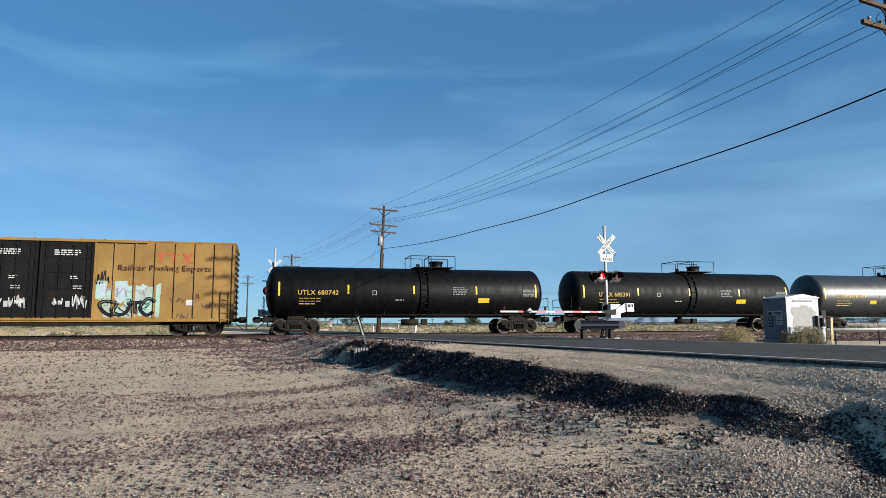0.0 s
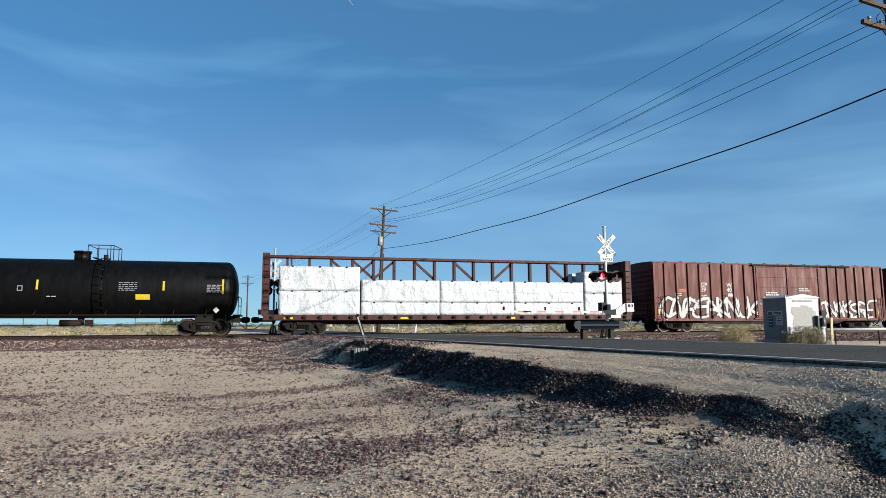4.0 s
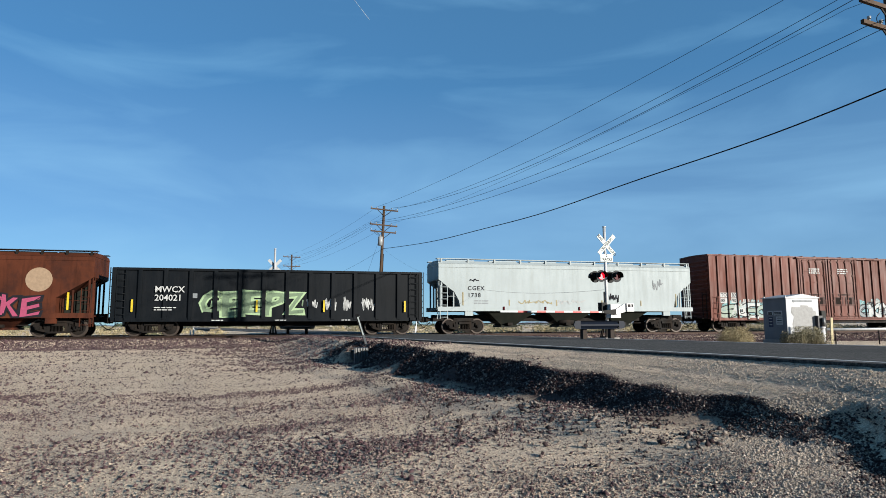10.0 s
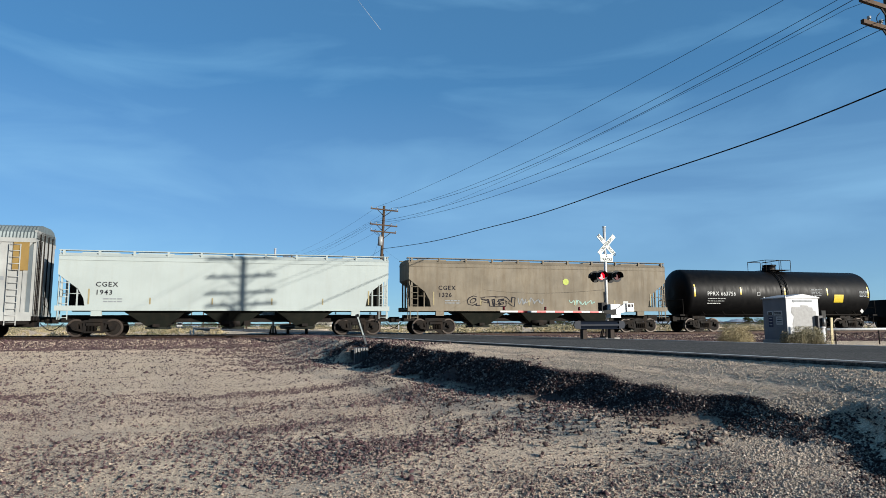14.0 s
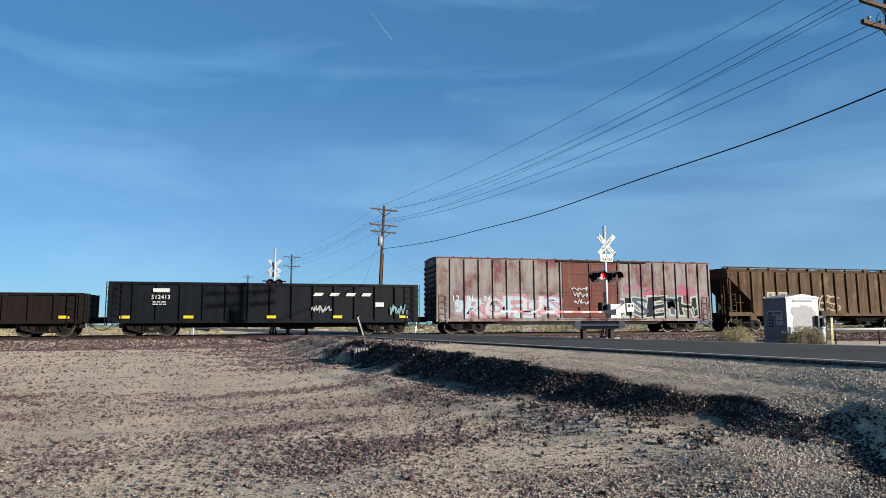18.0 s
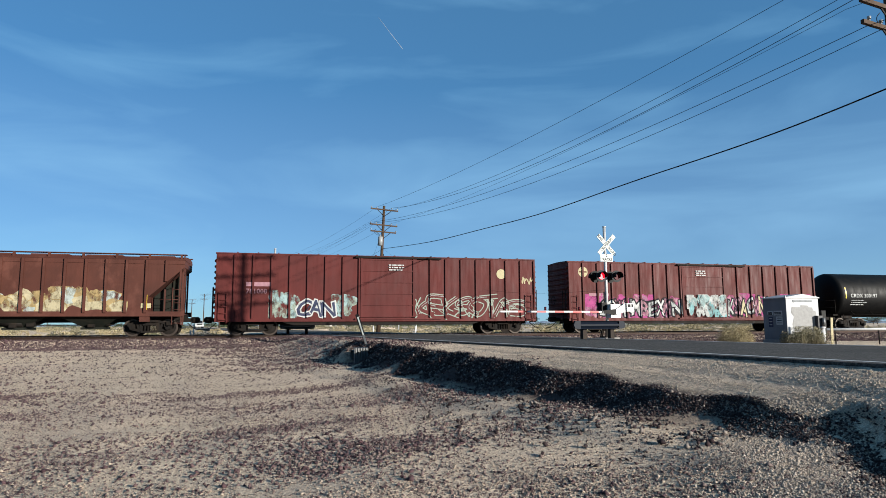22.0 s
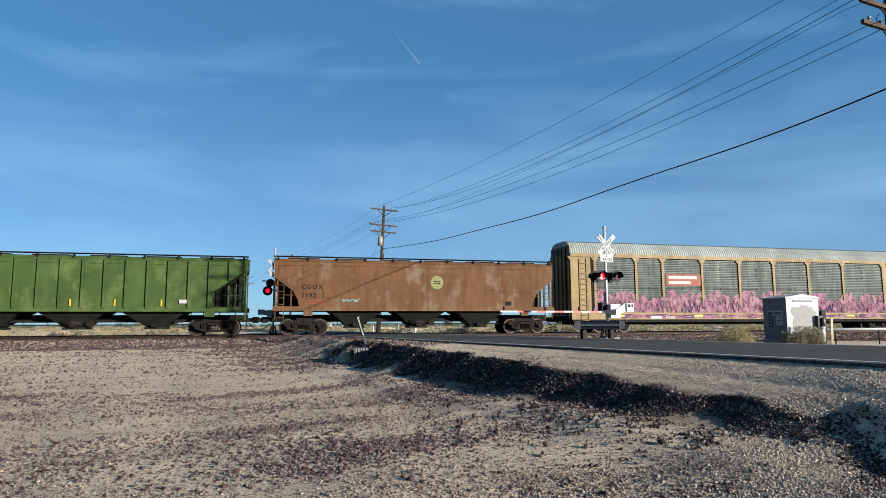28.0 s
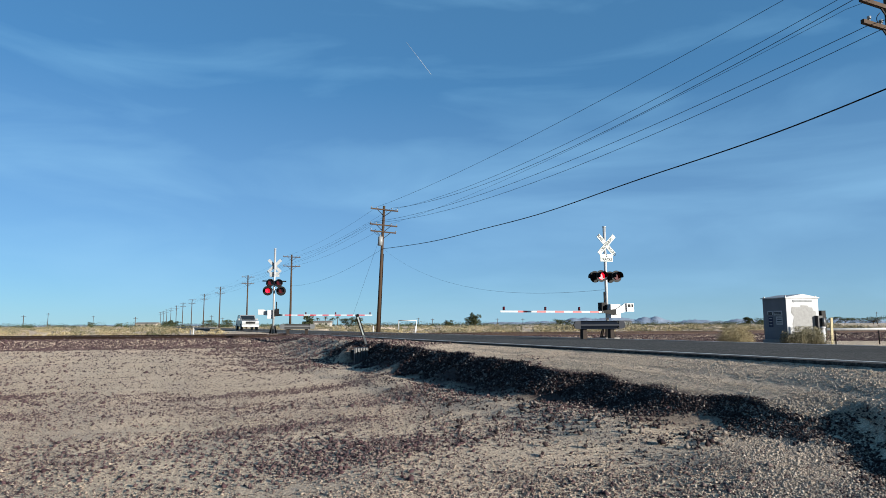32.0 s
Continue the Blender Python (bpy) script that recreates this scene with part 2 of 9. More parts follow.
def tube(bm, points, r, seg=5):
    """One unbroken round cable through the points."""
    prev = None
    for k, p in enumerate(points):
        way = (points[min(k + 1, len(points) - 1)] - points[max(k - 1, 0)]).normalized()
        side = way.cross(Vector((0.03, 0.02, 1))).normalized()
        up = side.cross(way)
        ring = [bm.verts.new(p + r * (math.cos(a) * side + math.sin(a) * up)) for a in (j * math.tau / seg for j in range(seg))]
        if prev:
            for j in range(seg):
                bm.faces.new((prev[j], prev[(j + 1) % seg], ring[(j + 1) % seg], ring[j])).smooth = True
        else:
            bm.faces.new(ring[::-1])
        prev = ring
    bm.faces.new(prev)
    return bm


# ---- ground ----
def smooth(a, b, x):
    t = np.clip((x - a) / (b - a), 0, 1)
    return t * t * (3 - 2 * t)


RIPPLES = [(random.uniform(0.25, 0.9), random.uniform(0, math.tau), random.uniform(0, math.tau), random.uniform(0.6, 1.0)) for _ in range(10)]
RUFFLES = [(random.uniform(1.6, 4.5), random.uniform(0, math.tau), random.uniform(0, math.tau), random.uniform(0.6, 1.0)) for _ in range(12)]


def waves(x, y, table):
    return sum(a * np.sin(k * (x * math.cos(d) + y * math.sin(d)) + p) for k, d, p, a in table) / len(table) ** 0.5


def crest_line(y):
    return CREST + 0.10 * np.sin(y * 0.9) + 0.12 * np.sin(y * 2.3 + 1) + 0.08 * np.sin(y * 5.1)


def height(x, y):
    """Height of the ground at arrays x, y."""
    x, y = np.asarray(x, float), np.asarray(y, float)
    q = C * y - S * x - TRACK_AWAY
    n = RC * x + RS * y
    lumps = waves(x, y, RIPPLES)
    fine = waves(x, y, RUFFLES)
    basin = -0.95 + 0.16 * smooth(1, 6, x) * smooth(16, 6, y) + 0.035 * lumps + 0.018 * fine
    basin = basin + 0.13 * smooth(CREST - 3.2, CREST - 1.0, n) * smooth(7.5, 10, y) * (q < -8)
    near = np.interp(q, [-19, -13, -8, -4.6, -3.6, -2.1], [0, 0.12, 0.28, 0.42, 0.5, 0.78])
    far = np.interp(q, [6.7, 8.2, 10, 16, 60, 400], [0.75, 0.42, 0.4, 0.5, 0.62, 0.75])
    z = basin + np.where(q < 0, near, far)
    plain_z = -0.17 + 0 * q
    z = np.where((q > -2.1) & (q < 6.7), plain_z, z)
    far_on = smooth(20, 60, q)
    z = z + far_on * 0.12 * lumps
    crest_z = np.interp(y, [3, 6.0, 7.4, 8.6, 12.9, 20.8, 24, 27], [-0.84, -0.80, -0.74, -0.54, -0.30, -0.10, -0.05, -0.05])
    edge = -0.06
    toe = z
    crest_n = crest_line(y) + 0.05 * fine
    wide = np.interp(y, [8.5, 13, 19, 22.6, 24.6], [0.55, 1.0, 1.2, 0.8, 1.9])
    up = np.clip((n - crest_n + wide + 0.05) / wide, 0, 1) ** 1.35
    shoulder = crest_z + (edge - crest_z) * np.clip((n - CREST) / (ROAD_LEFT - CREST), 0, 1) + (0.02 * fine + 0.006 * np.sin(n * 8.3 + 0.5 * np.sin(y * 0.4)) + 0.004 * np.sin(n * 13.7 + 0.4 * np.sin(y * 0.6))) * (n < ROAD_LEFT - 0.2)
    road = np.where(n > ROAD_LEFT, edge, shoulder)
    right = smooth(ROAD_RIGHT + 2.6, ROAD_RIGHT + 0.2, n)
    on = np.where(n < ROAD_LEFT, up, right)
    beyond = smooth(70, 40, q)
    z2 = toe + (np.maximum(road, toe) - toe) * on * np.where(q > 30, beyond, 1)
    # a washed-out rut with a low scarp close to the camera
    along = (x - 4.4) * 0.305 + (y - 5.97) * 0.952
    over = (x - 4.4) * 0.952 - (y - 5.97) * 0.305 + 0.07 * np.sin(along * 3.1) + 0.04 * np.sin(along * 7.7)
    scarp = 0.075 * np.clip(over / 0.12, 0, 1) * smooth(2.6, 0.5, over) - 0.06 * smooth(-0.7, -0.05, over) * (over < 0)
    z2 = z2 + scarp * smooth(-4, -2.5, along) * smooth(2.3, 1.5, along)
    # the end of the bank stands proud about the culvert
    lump = np.hypot((x + 2.35) / 0.8, (y - 22.35) / 0.6)
    z2 = np.where(lump < 1.3, np.maximum(z2, -0.08 - 0.42 * lump ** 3 + 0.03 * fine), z2)
    side = np.hypot((x + 3.15) / 0.6, (y - 22.5) / 0.45)
    z2 = np.where(side < 1.3, np.maximum(z2, -0.2 - 0.4 * side ** 3 + 0.03 * fine), z2)
    return z2


def spread(dense0, dense1, step, out, grow=1.25):
    mid = list(np.arange(dense0, dense1, step))
    hi, s = [dense1], step
    while hi[-1] < out:
        s *= grow
        hi.append(hi[-1] + s)
    lo, s = [dense0 - step], step
    while lo[-1] > -out:
        s *= grow
        lo.append(lo[-1] - s)
    return np.array(lo[::-1] + mid + hi)


def sheet(name, xs, ys, zs, material):
    ny, nx = zs.shape
    gx, gy = np.meshgrid(xs, ys)
    me = bpy.data.meshes.new(name)
    verts = np.stack([gx, gy, zs], -1).reshape(-1, 3)
    i = (np.arange(ny - 1)[:, None] * nx + np.arange(nx - 1)[None]).ravel()
    me.from_pydata(verts.tolist(), [], np.stack([i, i + 1, i + nx + 1, i + nx], -1).tolist())
    me.polygons.foreach_set("use_smooth", np.ones(len(me.polygons), bool))
    me.materials.append(material)
    return new(name, me)


xs, ys = spread(-24, 26, 0.16, 4200), spread(2, 42, 0.16, 4200)
gx, gy = np.meshgrid(xs, ys)
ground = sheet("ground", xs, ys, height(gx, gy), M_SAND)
tagged(ground, "sandy desert ground with gravel and a shallow basin", "ground", kind="structure")


# road: one strip that follows the ground
def ribbon(name, n0, n1, m0, m1, lift, thick, material, step=1.0, nn=2):
    bm = fresh()
    rows = []
    count = int((m1 - m0) / step)
    for k in range(count + 1):
        m = m0 + (m1 - m0) * k / count
        ring = []
        for j in range(nn):
            n = n0 + (n1 - n0) * j / (nn - 1)
            ring.append(bm.verts.new((RC * n - RS * m, RS * n + RC * m, lift)))
        rows.append((ring, [bm.verts.new(v.co - Vector((0, 0, thick))) for v in (ring[0], ring[-1])]))
    for (a, al), (b, bl) in zip(rows, rows[1:]):
        for j in range(nn - 1):
            bm.faces.new((a[j], a[j + 1], b[j + 1], b[j]))
        bm.faces.new((al[0], a[0], b[0], bl[0]))
        bm.faces.new((a[-1], al[1], bl[1], b[-1]))
    ob = part(name, bm, material)
    return ob


road = ribbon("road", ROAD_LEFT, ROAD_RIGHT, -120, 520, -0.012, 0.14, M_ASPHALT)
tagged(road, "worn grey asphalt road over the level crossing", "road", kind="structure")
for n in (ROAD_LEFT + 0.38, ROAD_RIGHT - 0.38):
    line = ribbon("edge_line", n - 0.06, n + 0.06, -120, 300, -0.008, 0.003, M_WHITE, 4.0)
    tagged(line, "faded white edge line painted on the asphalt", "road marking", kind="structure")


# ---- stones ----
def stones(name, xy, size, material, label, category, flat=0.7, sink=0.25, seed=3):
    """Many small angular stones as one mesh; size is a radius for each."""
    rnd = np.random.RandomState(seed)
    k = len(xy)
    base = np.array([(1, 0, 0), (-1, 0, 0), (0, 1, 0), (0, -1, 0), (0, 0, 1), (0, 0, -1)], float)
    tri = np.array([(0, 2, 4), (2, 1, 4), (1, 3, 4), (3, 0, 4), (2, 0, 5), (1, 2, 5), (3, 1, 5), (0, 3, 5)])
    v = base[None] * rnd.uniform(0.6, 1.25, (k, 6, 1)) + rnd.uniform(-0.28, 0.28, (k, 6, 3))
    v *= rnd.uniform(0.7, 1.3, (k, 1, 3)) * np.array([1, 1, flat])
    a = rnd.uniform(0, math.tau, k)
    ca, sa = np.cos(a)[:, None], np.sin(a)[:, None]
    x, y = v[..., 0] * ca - v[..., 1] * sa, v[..., 0] * sa + v[..., 1] * ca
    tip = rnd.uniform(-0.6, 0.6, (k, 1))
    z = v[..., 2] * np.cos(tip) + x * np.sin(tip)
    p = np.stack([x, y, z], -1) * size[:, None, None]
    p[..., 0] += xy[:, 0:1]
    p[..., 1] += xy[:, 1:2]
    p[..., 2] += (height(xy[:, 0], xy[:, 1]) + size * (flat * 0.8 - sink))[:, None]
    faces = (tri[None] + 6 * np.arange(k)[:, None, None]).reshape(-1, 3)
    me = bpy.data.meshes.new(name)
    me.vertices.add(6 * k)
    me.vertices.foreach_set("co", p.astype(np.float32).ravel())
    me.loops.add(faces.size)
    me.loops.foreach_set("vertex_index", faces.astype(np.int32).ravel())
    me.polygons.add(len(faces))
    me.polygons.foreach_set("loop_start", np.arange(0, faces.size, 3, dtype=np.int32))
    me.polygons.foreach_set("loop_total", np.full(len(faces), 3, np.int32))
    me.update(calc_edges=True)
    me.materials.append(material)
    return tagged(new(name, me), label, category, kind="stuff")


rs = np.random.RandomState(11)


def along_road(n, m):
    return np.stack([RC * n - RS * m, RS * n + RC * m], -1)


def along_track(s, q):
    return np.stack([FOOT[0] + C * s - S * q, FOOT[1] + S * s + C * q], -1)


# pebbles over the basin, thicker close to the camera
k = 190000
far_off = 5.0 + 19.0 * rs.uniform(0, 1, k) ** 1.7
side = rs.uniform(-0.74, 0.74, k) * far_off
keep = (RC * side + RS * far_off) < CREST
patchy = waves(side * 1.7, far_off * 1.7, RIPPLES) + 0.7 * waves(side * 0.9, far_off * 2.3, RUFFLES)
keep &= rs.uniform(-1.4, 1.8, k) < 1.2 * patchy
xy = np.stack([side, far_off], -1)[keep]
stones("pebbles", xy, np.exp(rs.normal(math.log(0.0085), 0.4, len(xy))).clip(0.005, 0.024), M_PEBBLE, "small grey-brown pebbles strewn over the sand", "pebbles", seed=5)

# swept rows of darker stone that curve across the basin
ROWS = (((-10.2, 13.6), (-5.2, 13.8), (-2.4, 15.6), (-1.0, 20.0)), ((-3.9, 8.4), (-2.0, 9.9), (0.2, 12.6), (1.6, 14.2)), ((-1.7, 6.6), (-1.0, 7.4), (0.15, 8.2), (2.0, 10.1), (3.0, 11.9)),
        ((-5.8, 7.6), (-3.9, 8.2), (-2.0, 8.0), (0.4, 8.6)), ((-9.0, 10.8), (-5.5, 11.4), (-2.0, 12.2), (-0.3, 15.0)), ((-4.6, 6.4), (-3.0, 6.7), (-1.4, 6.3)))
rows_xy = []
ROWS += tuple(tuple((x + dx, y + dy) for x, y in pts) for dx, dy in ((0.5, 0.55), (-0.6, -0.45)) for pts in ROWS)
for pts in ROWS:
    for (x0, y0), (x1, y1) in zip(pts, pts[1:]):
        m = int(math.hypot(x1 - x0, y1 - y0) * 240)
        t = rs.uniform(0, 1, m)
        w = rs.normal(0, 0.38, m)
        dx, dy = (x1 - x0), (y1 - y0)
        d = math.hypot(dx, dy)
        rows_xy.append(np.stack([x0 + dx * t - dy / d * w, y0 + dy * t + dx / d * w], -1))
xy = np.concatenate(rows_xy)
keep = rs.uniform(-1.2, 1.4, len(xy)) < waves(xy[:, 0] * 2.5, xy[:, 1] * 2.5, RIPPLES)
xy = xy[keep]
stones("swept_stones", xy, np.exp(rs.normal(math.log(0.014), 0.42, len(xy))).clip(0.007, 0.034), M_BALLAST, "rows of dark purple-grey stones swept over the sand", "stones", 0.75, 0.2, 6)

k = 16000
far_off = 5.2 + 13.0 * rs.uniform(0, 1, k) ** 1.3
side = rs.uniform(-0.74, 0.5, k) * far_off
stripes = np.sin(far_off * 2.1 + 0.25 * side + 0.8 * np.sin(side * 0.6)) + 0.6 * waves(side * 2.0, far_off * 2.0, RIPPLES)
keep = ((RC * side + RS * far_off) < CREST - 0.3) & (rs.uniform(-1.2, 1.4, k) < stripes)
xy = np.stack([side, far_off], -1)[keep]
stones("strewn_stones", xy, np.exp(rs.normal(math.log(0.0125), 0.45, len(xy))).clip(0.006, 0.036), M_BALLAST, "dark purple-grey stones strewn in loose bands over the sand", "stones", 0.75, 0.2, 16)

# clods below the bank, in the same darkened tone as the bank stones
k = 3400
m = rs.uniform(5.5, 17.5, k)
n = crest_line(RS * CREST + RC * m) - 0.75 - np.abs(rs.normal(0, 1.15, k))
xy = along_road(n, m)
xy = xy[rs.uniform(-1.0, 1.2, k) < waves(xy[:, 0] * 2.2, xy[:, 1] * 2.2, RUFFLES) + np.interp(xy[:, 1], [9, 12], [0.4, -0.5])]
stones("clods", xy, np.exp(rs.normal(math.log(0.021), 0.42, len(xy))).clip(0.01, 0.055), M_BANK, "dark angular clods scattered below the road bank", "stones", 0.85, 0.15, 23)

# thinner scatter farther out, over the slope up to the track
k = 30000
far_off = rs.uniform(12.0, 31.0, k)
side = rs.uniform(-0.78, 0.25, k) * far_off
q = C * far_off - S * side - TRACK_AWAY
keep = ((RC * side + RS * far_off) < CREST - 0.4) & (q < -3.0) & (rs.uniform(-1.2, 1.6, k) < waves(side * 0.8, far_off * 0.8, RIPPLES) + 0.9 * (q > -9) - 0.2 * (q < -11))
xy = np.stack([side, far_off], -1)[keep]
stones("slope_stones", xy, np.exp(rs.normal(math.log(0.022), 0.4, len(xy))).clip(0.012, 0.07), M_BALLAST, "purple-grey stones scattered over the sandy slope", "stones", 0.75, 0.2, 15)

# loose stones on the bank beside the road, coloured darker for its shade
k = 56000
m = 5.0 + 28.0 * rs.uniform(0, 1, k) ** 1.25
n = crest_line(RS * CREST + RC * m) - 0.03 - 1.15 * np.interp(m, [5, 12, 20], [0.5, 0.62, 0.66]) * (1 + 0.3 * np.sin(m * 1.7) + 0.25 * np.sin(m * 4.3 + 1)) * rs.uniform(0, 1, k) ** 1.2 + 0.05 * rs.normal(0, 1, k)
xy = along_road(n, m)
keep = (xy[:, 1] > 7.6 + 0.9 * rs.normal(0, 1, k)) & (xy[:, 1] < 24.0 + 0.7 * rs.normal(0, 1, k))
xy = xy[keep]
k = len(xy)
stones("bank_stones", xy, np.exp(rs.normal(math.log(0.026), 0.45, k)).clip(0.012, 0.055) * np.interp(xy[:, 1], [7, 11, 17], [0.42, 0.6, 1.0]), M_BANK, "angular stones on the road bank, darkened with its shade", "stones", 0.8, 0.2, 7)
k = 26000
yy = rs.uniform(4.6, 8.6, k)
xy = np.stack([yy * 0.5 + 0.9 * rs.normal(0, 1, k) * 0.55 + 0.35, yy], -1)
stones("rut_stones", xy, np.exp(rs.normal(math.log(0.0075), 0.4, k)).clip(0.004, 0.02), M_GRAVEL, "mixed gravel about the washed-out rut", "gravel", 0.75, 0.25, 17)
# stones laid in the rut's shadow, their dark tone painted to blacken it
k = 5000
t = rs.uniform(-2.6, 2.0, k)
w = rs.normal(-0.22, 0.17, k)
xy = np.stack([4.4 + 0.305 * t + 0.952 * w, 5.97 + 0.952 * t - 0.305 * w], -1)
stones("rut_rubble", xy, np.exp(rs.normal(math.log(0.014), 0.4, k)).clip(0.006, 0.03), M_BANK, "stones in the washed-out rut, darkened as its shade", "stones", 0.75, 0.25, 19)
k = 12000
xy = np.stack([rs.uniform(-11.0, 1.0, k), rs.uniform(20.5, 32.0, k)], -1)
q = C * xy[:, 1] - S * xy[:, 0] - TRACK_AWAY
n = RC * xy[:, 0] + RS * xy[:, 1]
xy = xy[(q < -3.5) & (n < ROAD_LEFT - 0.3) & (n > 1.0 + rs.uniform(0, 5, k))]
stones("bank_gravel", xy, np.exp(rs.normal(math.log(0.028), 0.4, len(xy))).clip(0.012, 0.07), M_BALLAST, "purple-grey gravel at the foot of the crossing", "gravel", 0.75, 0.2, 21)
k = 60000
n = rs.uniform(CREST, ROAD_LEFT - 0.05, k)
m = 1.0 + 24.0 * rs.uniform(0, 1, k) ** 1.4
xy = along_road(n, m)
stones("shoulder_gravel", xy, np.exp(rs.normal(math.log(0.008), 0.4, k)).clip(0.005, 0.02), M_GRAVEL, "fine grey gravel on the road shoulder", "gravel", 0.7, 0.3, 8)

# track ballast: both shoulders, and between the ties
k = 80000
s = rs.uniform(-34, 52, k)
q = np.where(rs.uniform(0, 1, k) < 0.72, -rs.uniform(1.2, 5.2, k) + rs.normal(0, 0.25, k), rs.uniform(-1.2, 8.0, k))
xy = along_track(s, q)
nn = RC * xy[:, 0] + RS * xy[:, 1]
xy = xy[(nn < ROAD_LEFT - 0.4) | (nn > ROAD_RIGHT + 0.4)]
stones("ballast", xy, np.exp(rs.normal(math.log(0.034), 0.35, len(xy))).clip(0.018, 0.09), M_BALLAST, "purple-grey crushed stone ballast of the railway", "ballast", 0.8, 0.2, 9)

# ---- the two tracks ----
RAIL_SHAPE = [(-0.07, -0.17), (0.07, -0.17), (0.07, -0.155), (0.012, -0.13), (0.012, -0.045), (0.036, -0.03), (0.036, -0.006), (0.03, 0.0), (-0.03, 0.0), (-0.036, -0.006), (-0.036, -0.03), (-0.012, -0.045), (-0.012, -0.13), (-0.07, -0.155)]
tie_bm = fresh()
box(tie_bm, -0.115, 0.115, -1.3, 1.3, -0.3, -0.165)
TIE = bpy.data.meshes.new("tie")
tie_bm.to_mesh(TIE)
tie_bm.free()
TIE.materials.append(M_TIE)
for across in (0.0, 4.7):
    track = new("railway_track")
    tagged(track, "railway track of rusty steel rails on wooden ties", "railway track", kind="structure")
    track.matrix_world = Matrix.Translation(track_point(0, across)) @ pose(0, 0, 0, 0, 0, TURN)
    for sy in (-0.755, 0.755):
        bm = fresh()
        run(bm, [(y + sy, z) for y, z in RAIL_SHAPE], -900, 900)
        bm.faces.ensure_lookup_table()
        for f in bm.faces:
            if f.normal.z > 0.9 and f.calc_center_median().z > -0.01:
                f.material_index = 1
        part("rail", bm, [M_RAIL, M_RAILTOP], track)
    if across == 0:
        for k in range(200):
            x = -40 + k * 0.52
            p = track_point(x, across)
            if ROAD_LEFT - 0.3 < RC * p.x + RS * p.y < ROAD_RIGHT + 0.3:
                continue
            t = part("tie", TIE, None, track)
            t.location, t.rotation_euler = (x, random.uniform(-0.04, 0.04), random.uniform(-0.01, 0.01)), (0, 0, random.uniform(-0.01, 0.01))


# ---- train: shared pieces ----
MOVERS = []


def thing(name, label, category, group="", parent=None):
    ob = new(name)
    ob.empty_display_size = 0.3
    return tagged(ob, label, category, group)


def disc_mesh(name, profile, seg, mats):
    """A body turned about y: profile of (y, r, material)."""
    bm = fresh()
    rings = []
    for y, r, _ in profile:
        rings.append([bm.verts.new((r * math.cos(a), y, r * math.sin(a))) for a in (k * math.tau / seg for k in range(seg))])
    for (ra, rb, p) in zip(rings, rings[1:], profile[1:]):
        for k in range(seg):
            f = bm.faces.new((ra[k], ra[(k + 1) % seg], rb[(k + 1) % seg], rb[k]))
            f.material_index, f.smooth = p[2], False
    bm.faces.new(rings[0])
    bm.faces.new(rings[-1][::-1])
    bmesh.ops.recalc_face_normals(bm, faces=bm.faces)
    me = bpy.data.meshes.new(name)
    bm.to_mesh(me)
    bm.free()
    for m in mats:
        me.materials.append(m)
    return me


WHEEL = disc_mesh("wheel", [(-0.07, 0.10, 0), (-0.03, 0.36, 0), (-0.07, 0.39, 1), (-0.07, 0.455, 1), (0.04, 0.46, 1), (0.07, 0.485, 1), (0.07, 0.38, 0), (0.02, 0.3, 0), (0.05, 0.12, 0)], 28, [M_STEEL, M_TREAD])


def side_frame_mesh():
    bm = fresh()
    for sx in (-1, 1):
        beam(bm, (sx * 1.12, 0, 0.60), (sx * 0.42, 0, 0.80), 0.16, 0.13)
        beam(bm, (sx * 0.98, 0, 0.42), (sx * 0.36, 0, 0.27), 0.15, 0.12)
        beam(bm, (sx * 0.42, 0, 0.78), (sx * 0.42, 0, 0.27), 0.16, 0.11)
        beam(bm, (sx * 0.62, 0, 0.70), (sx * 0.52, 0, 0.33), 0.12, 0.07)
        box(bm, sx * 0.89 - 0.17, sx * 0.89 + 0.17, -0.09, 0.09, 0.38, 0.66)
        bar(bm, (sx * 0.89, -0.09, 0.46), (sx * 0.89, -0.2, 0.46), 0.10, 12)
        bar(bm, (sx * 0.89, -0.2, 0.46), (sx * 0.89, -0.22, 0.46), 0.05, 8)
    beam(bm, (-0.45, 0, 0.81), (0.45, 0, 0.81), 0.18, 0.12)
    beam(bm, (-0.42, 0, 0.24), (0.42, 0, 0.24), 0.2, 0.09)
    for k in (-0.24, -0.08, 0.08, 0.24):
        for j in range(5):
            bar(bm, (k, -0.02, 0.29 + j * 0.055), (k, -0.02, 0.32 + j * 0.055), 0.07, 8)
    box(bm, -0.34, 0.34, -0.12, 0.1, 0.58, 0.72)
    me = bpy.data.meshes.new("side_frame")
    bm.to_mesh(me)
    bm.free()
    me.materials.append(M_STEEL)
    return me


SIDE_FRAME = side_frame_mesh()
bm = fresh()
box(bm, -0.22, 0.22, -0.95, 0.95, 0.55, 0.86)
box(bm, -0.9, -0.78, -0.95, 0.95, 0.30, 0.40)
box(bm, 0.78, 0.9, -0.95, 0.95, 0.30, 0.40)
for sx in (-0.89, 0.89):
    bar(bm, (sx, -0.98, 0.46), (sx, 0.98, 0.46), 0.09, 10)
BOLSTER = bpy.data.meshes.new("truck")
bm.to_mesh(BOLSTER)
bm.free()
BOLSTER.materials.append(M_STEEL)


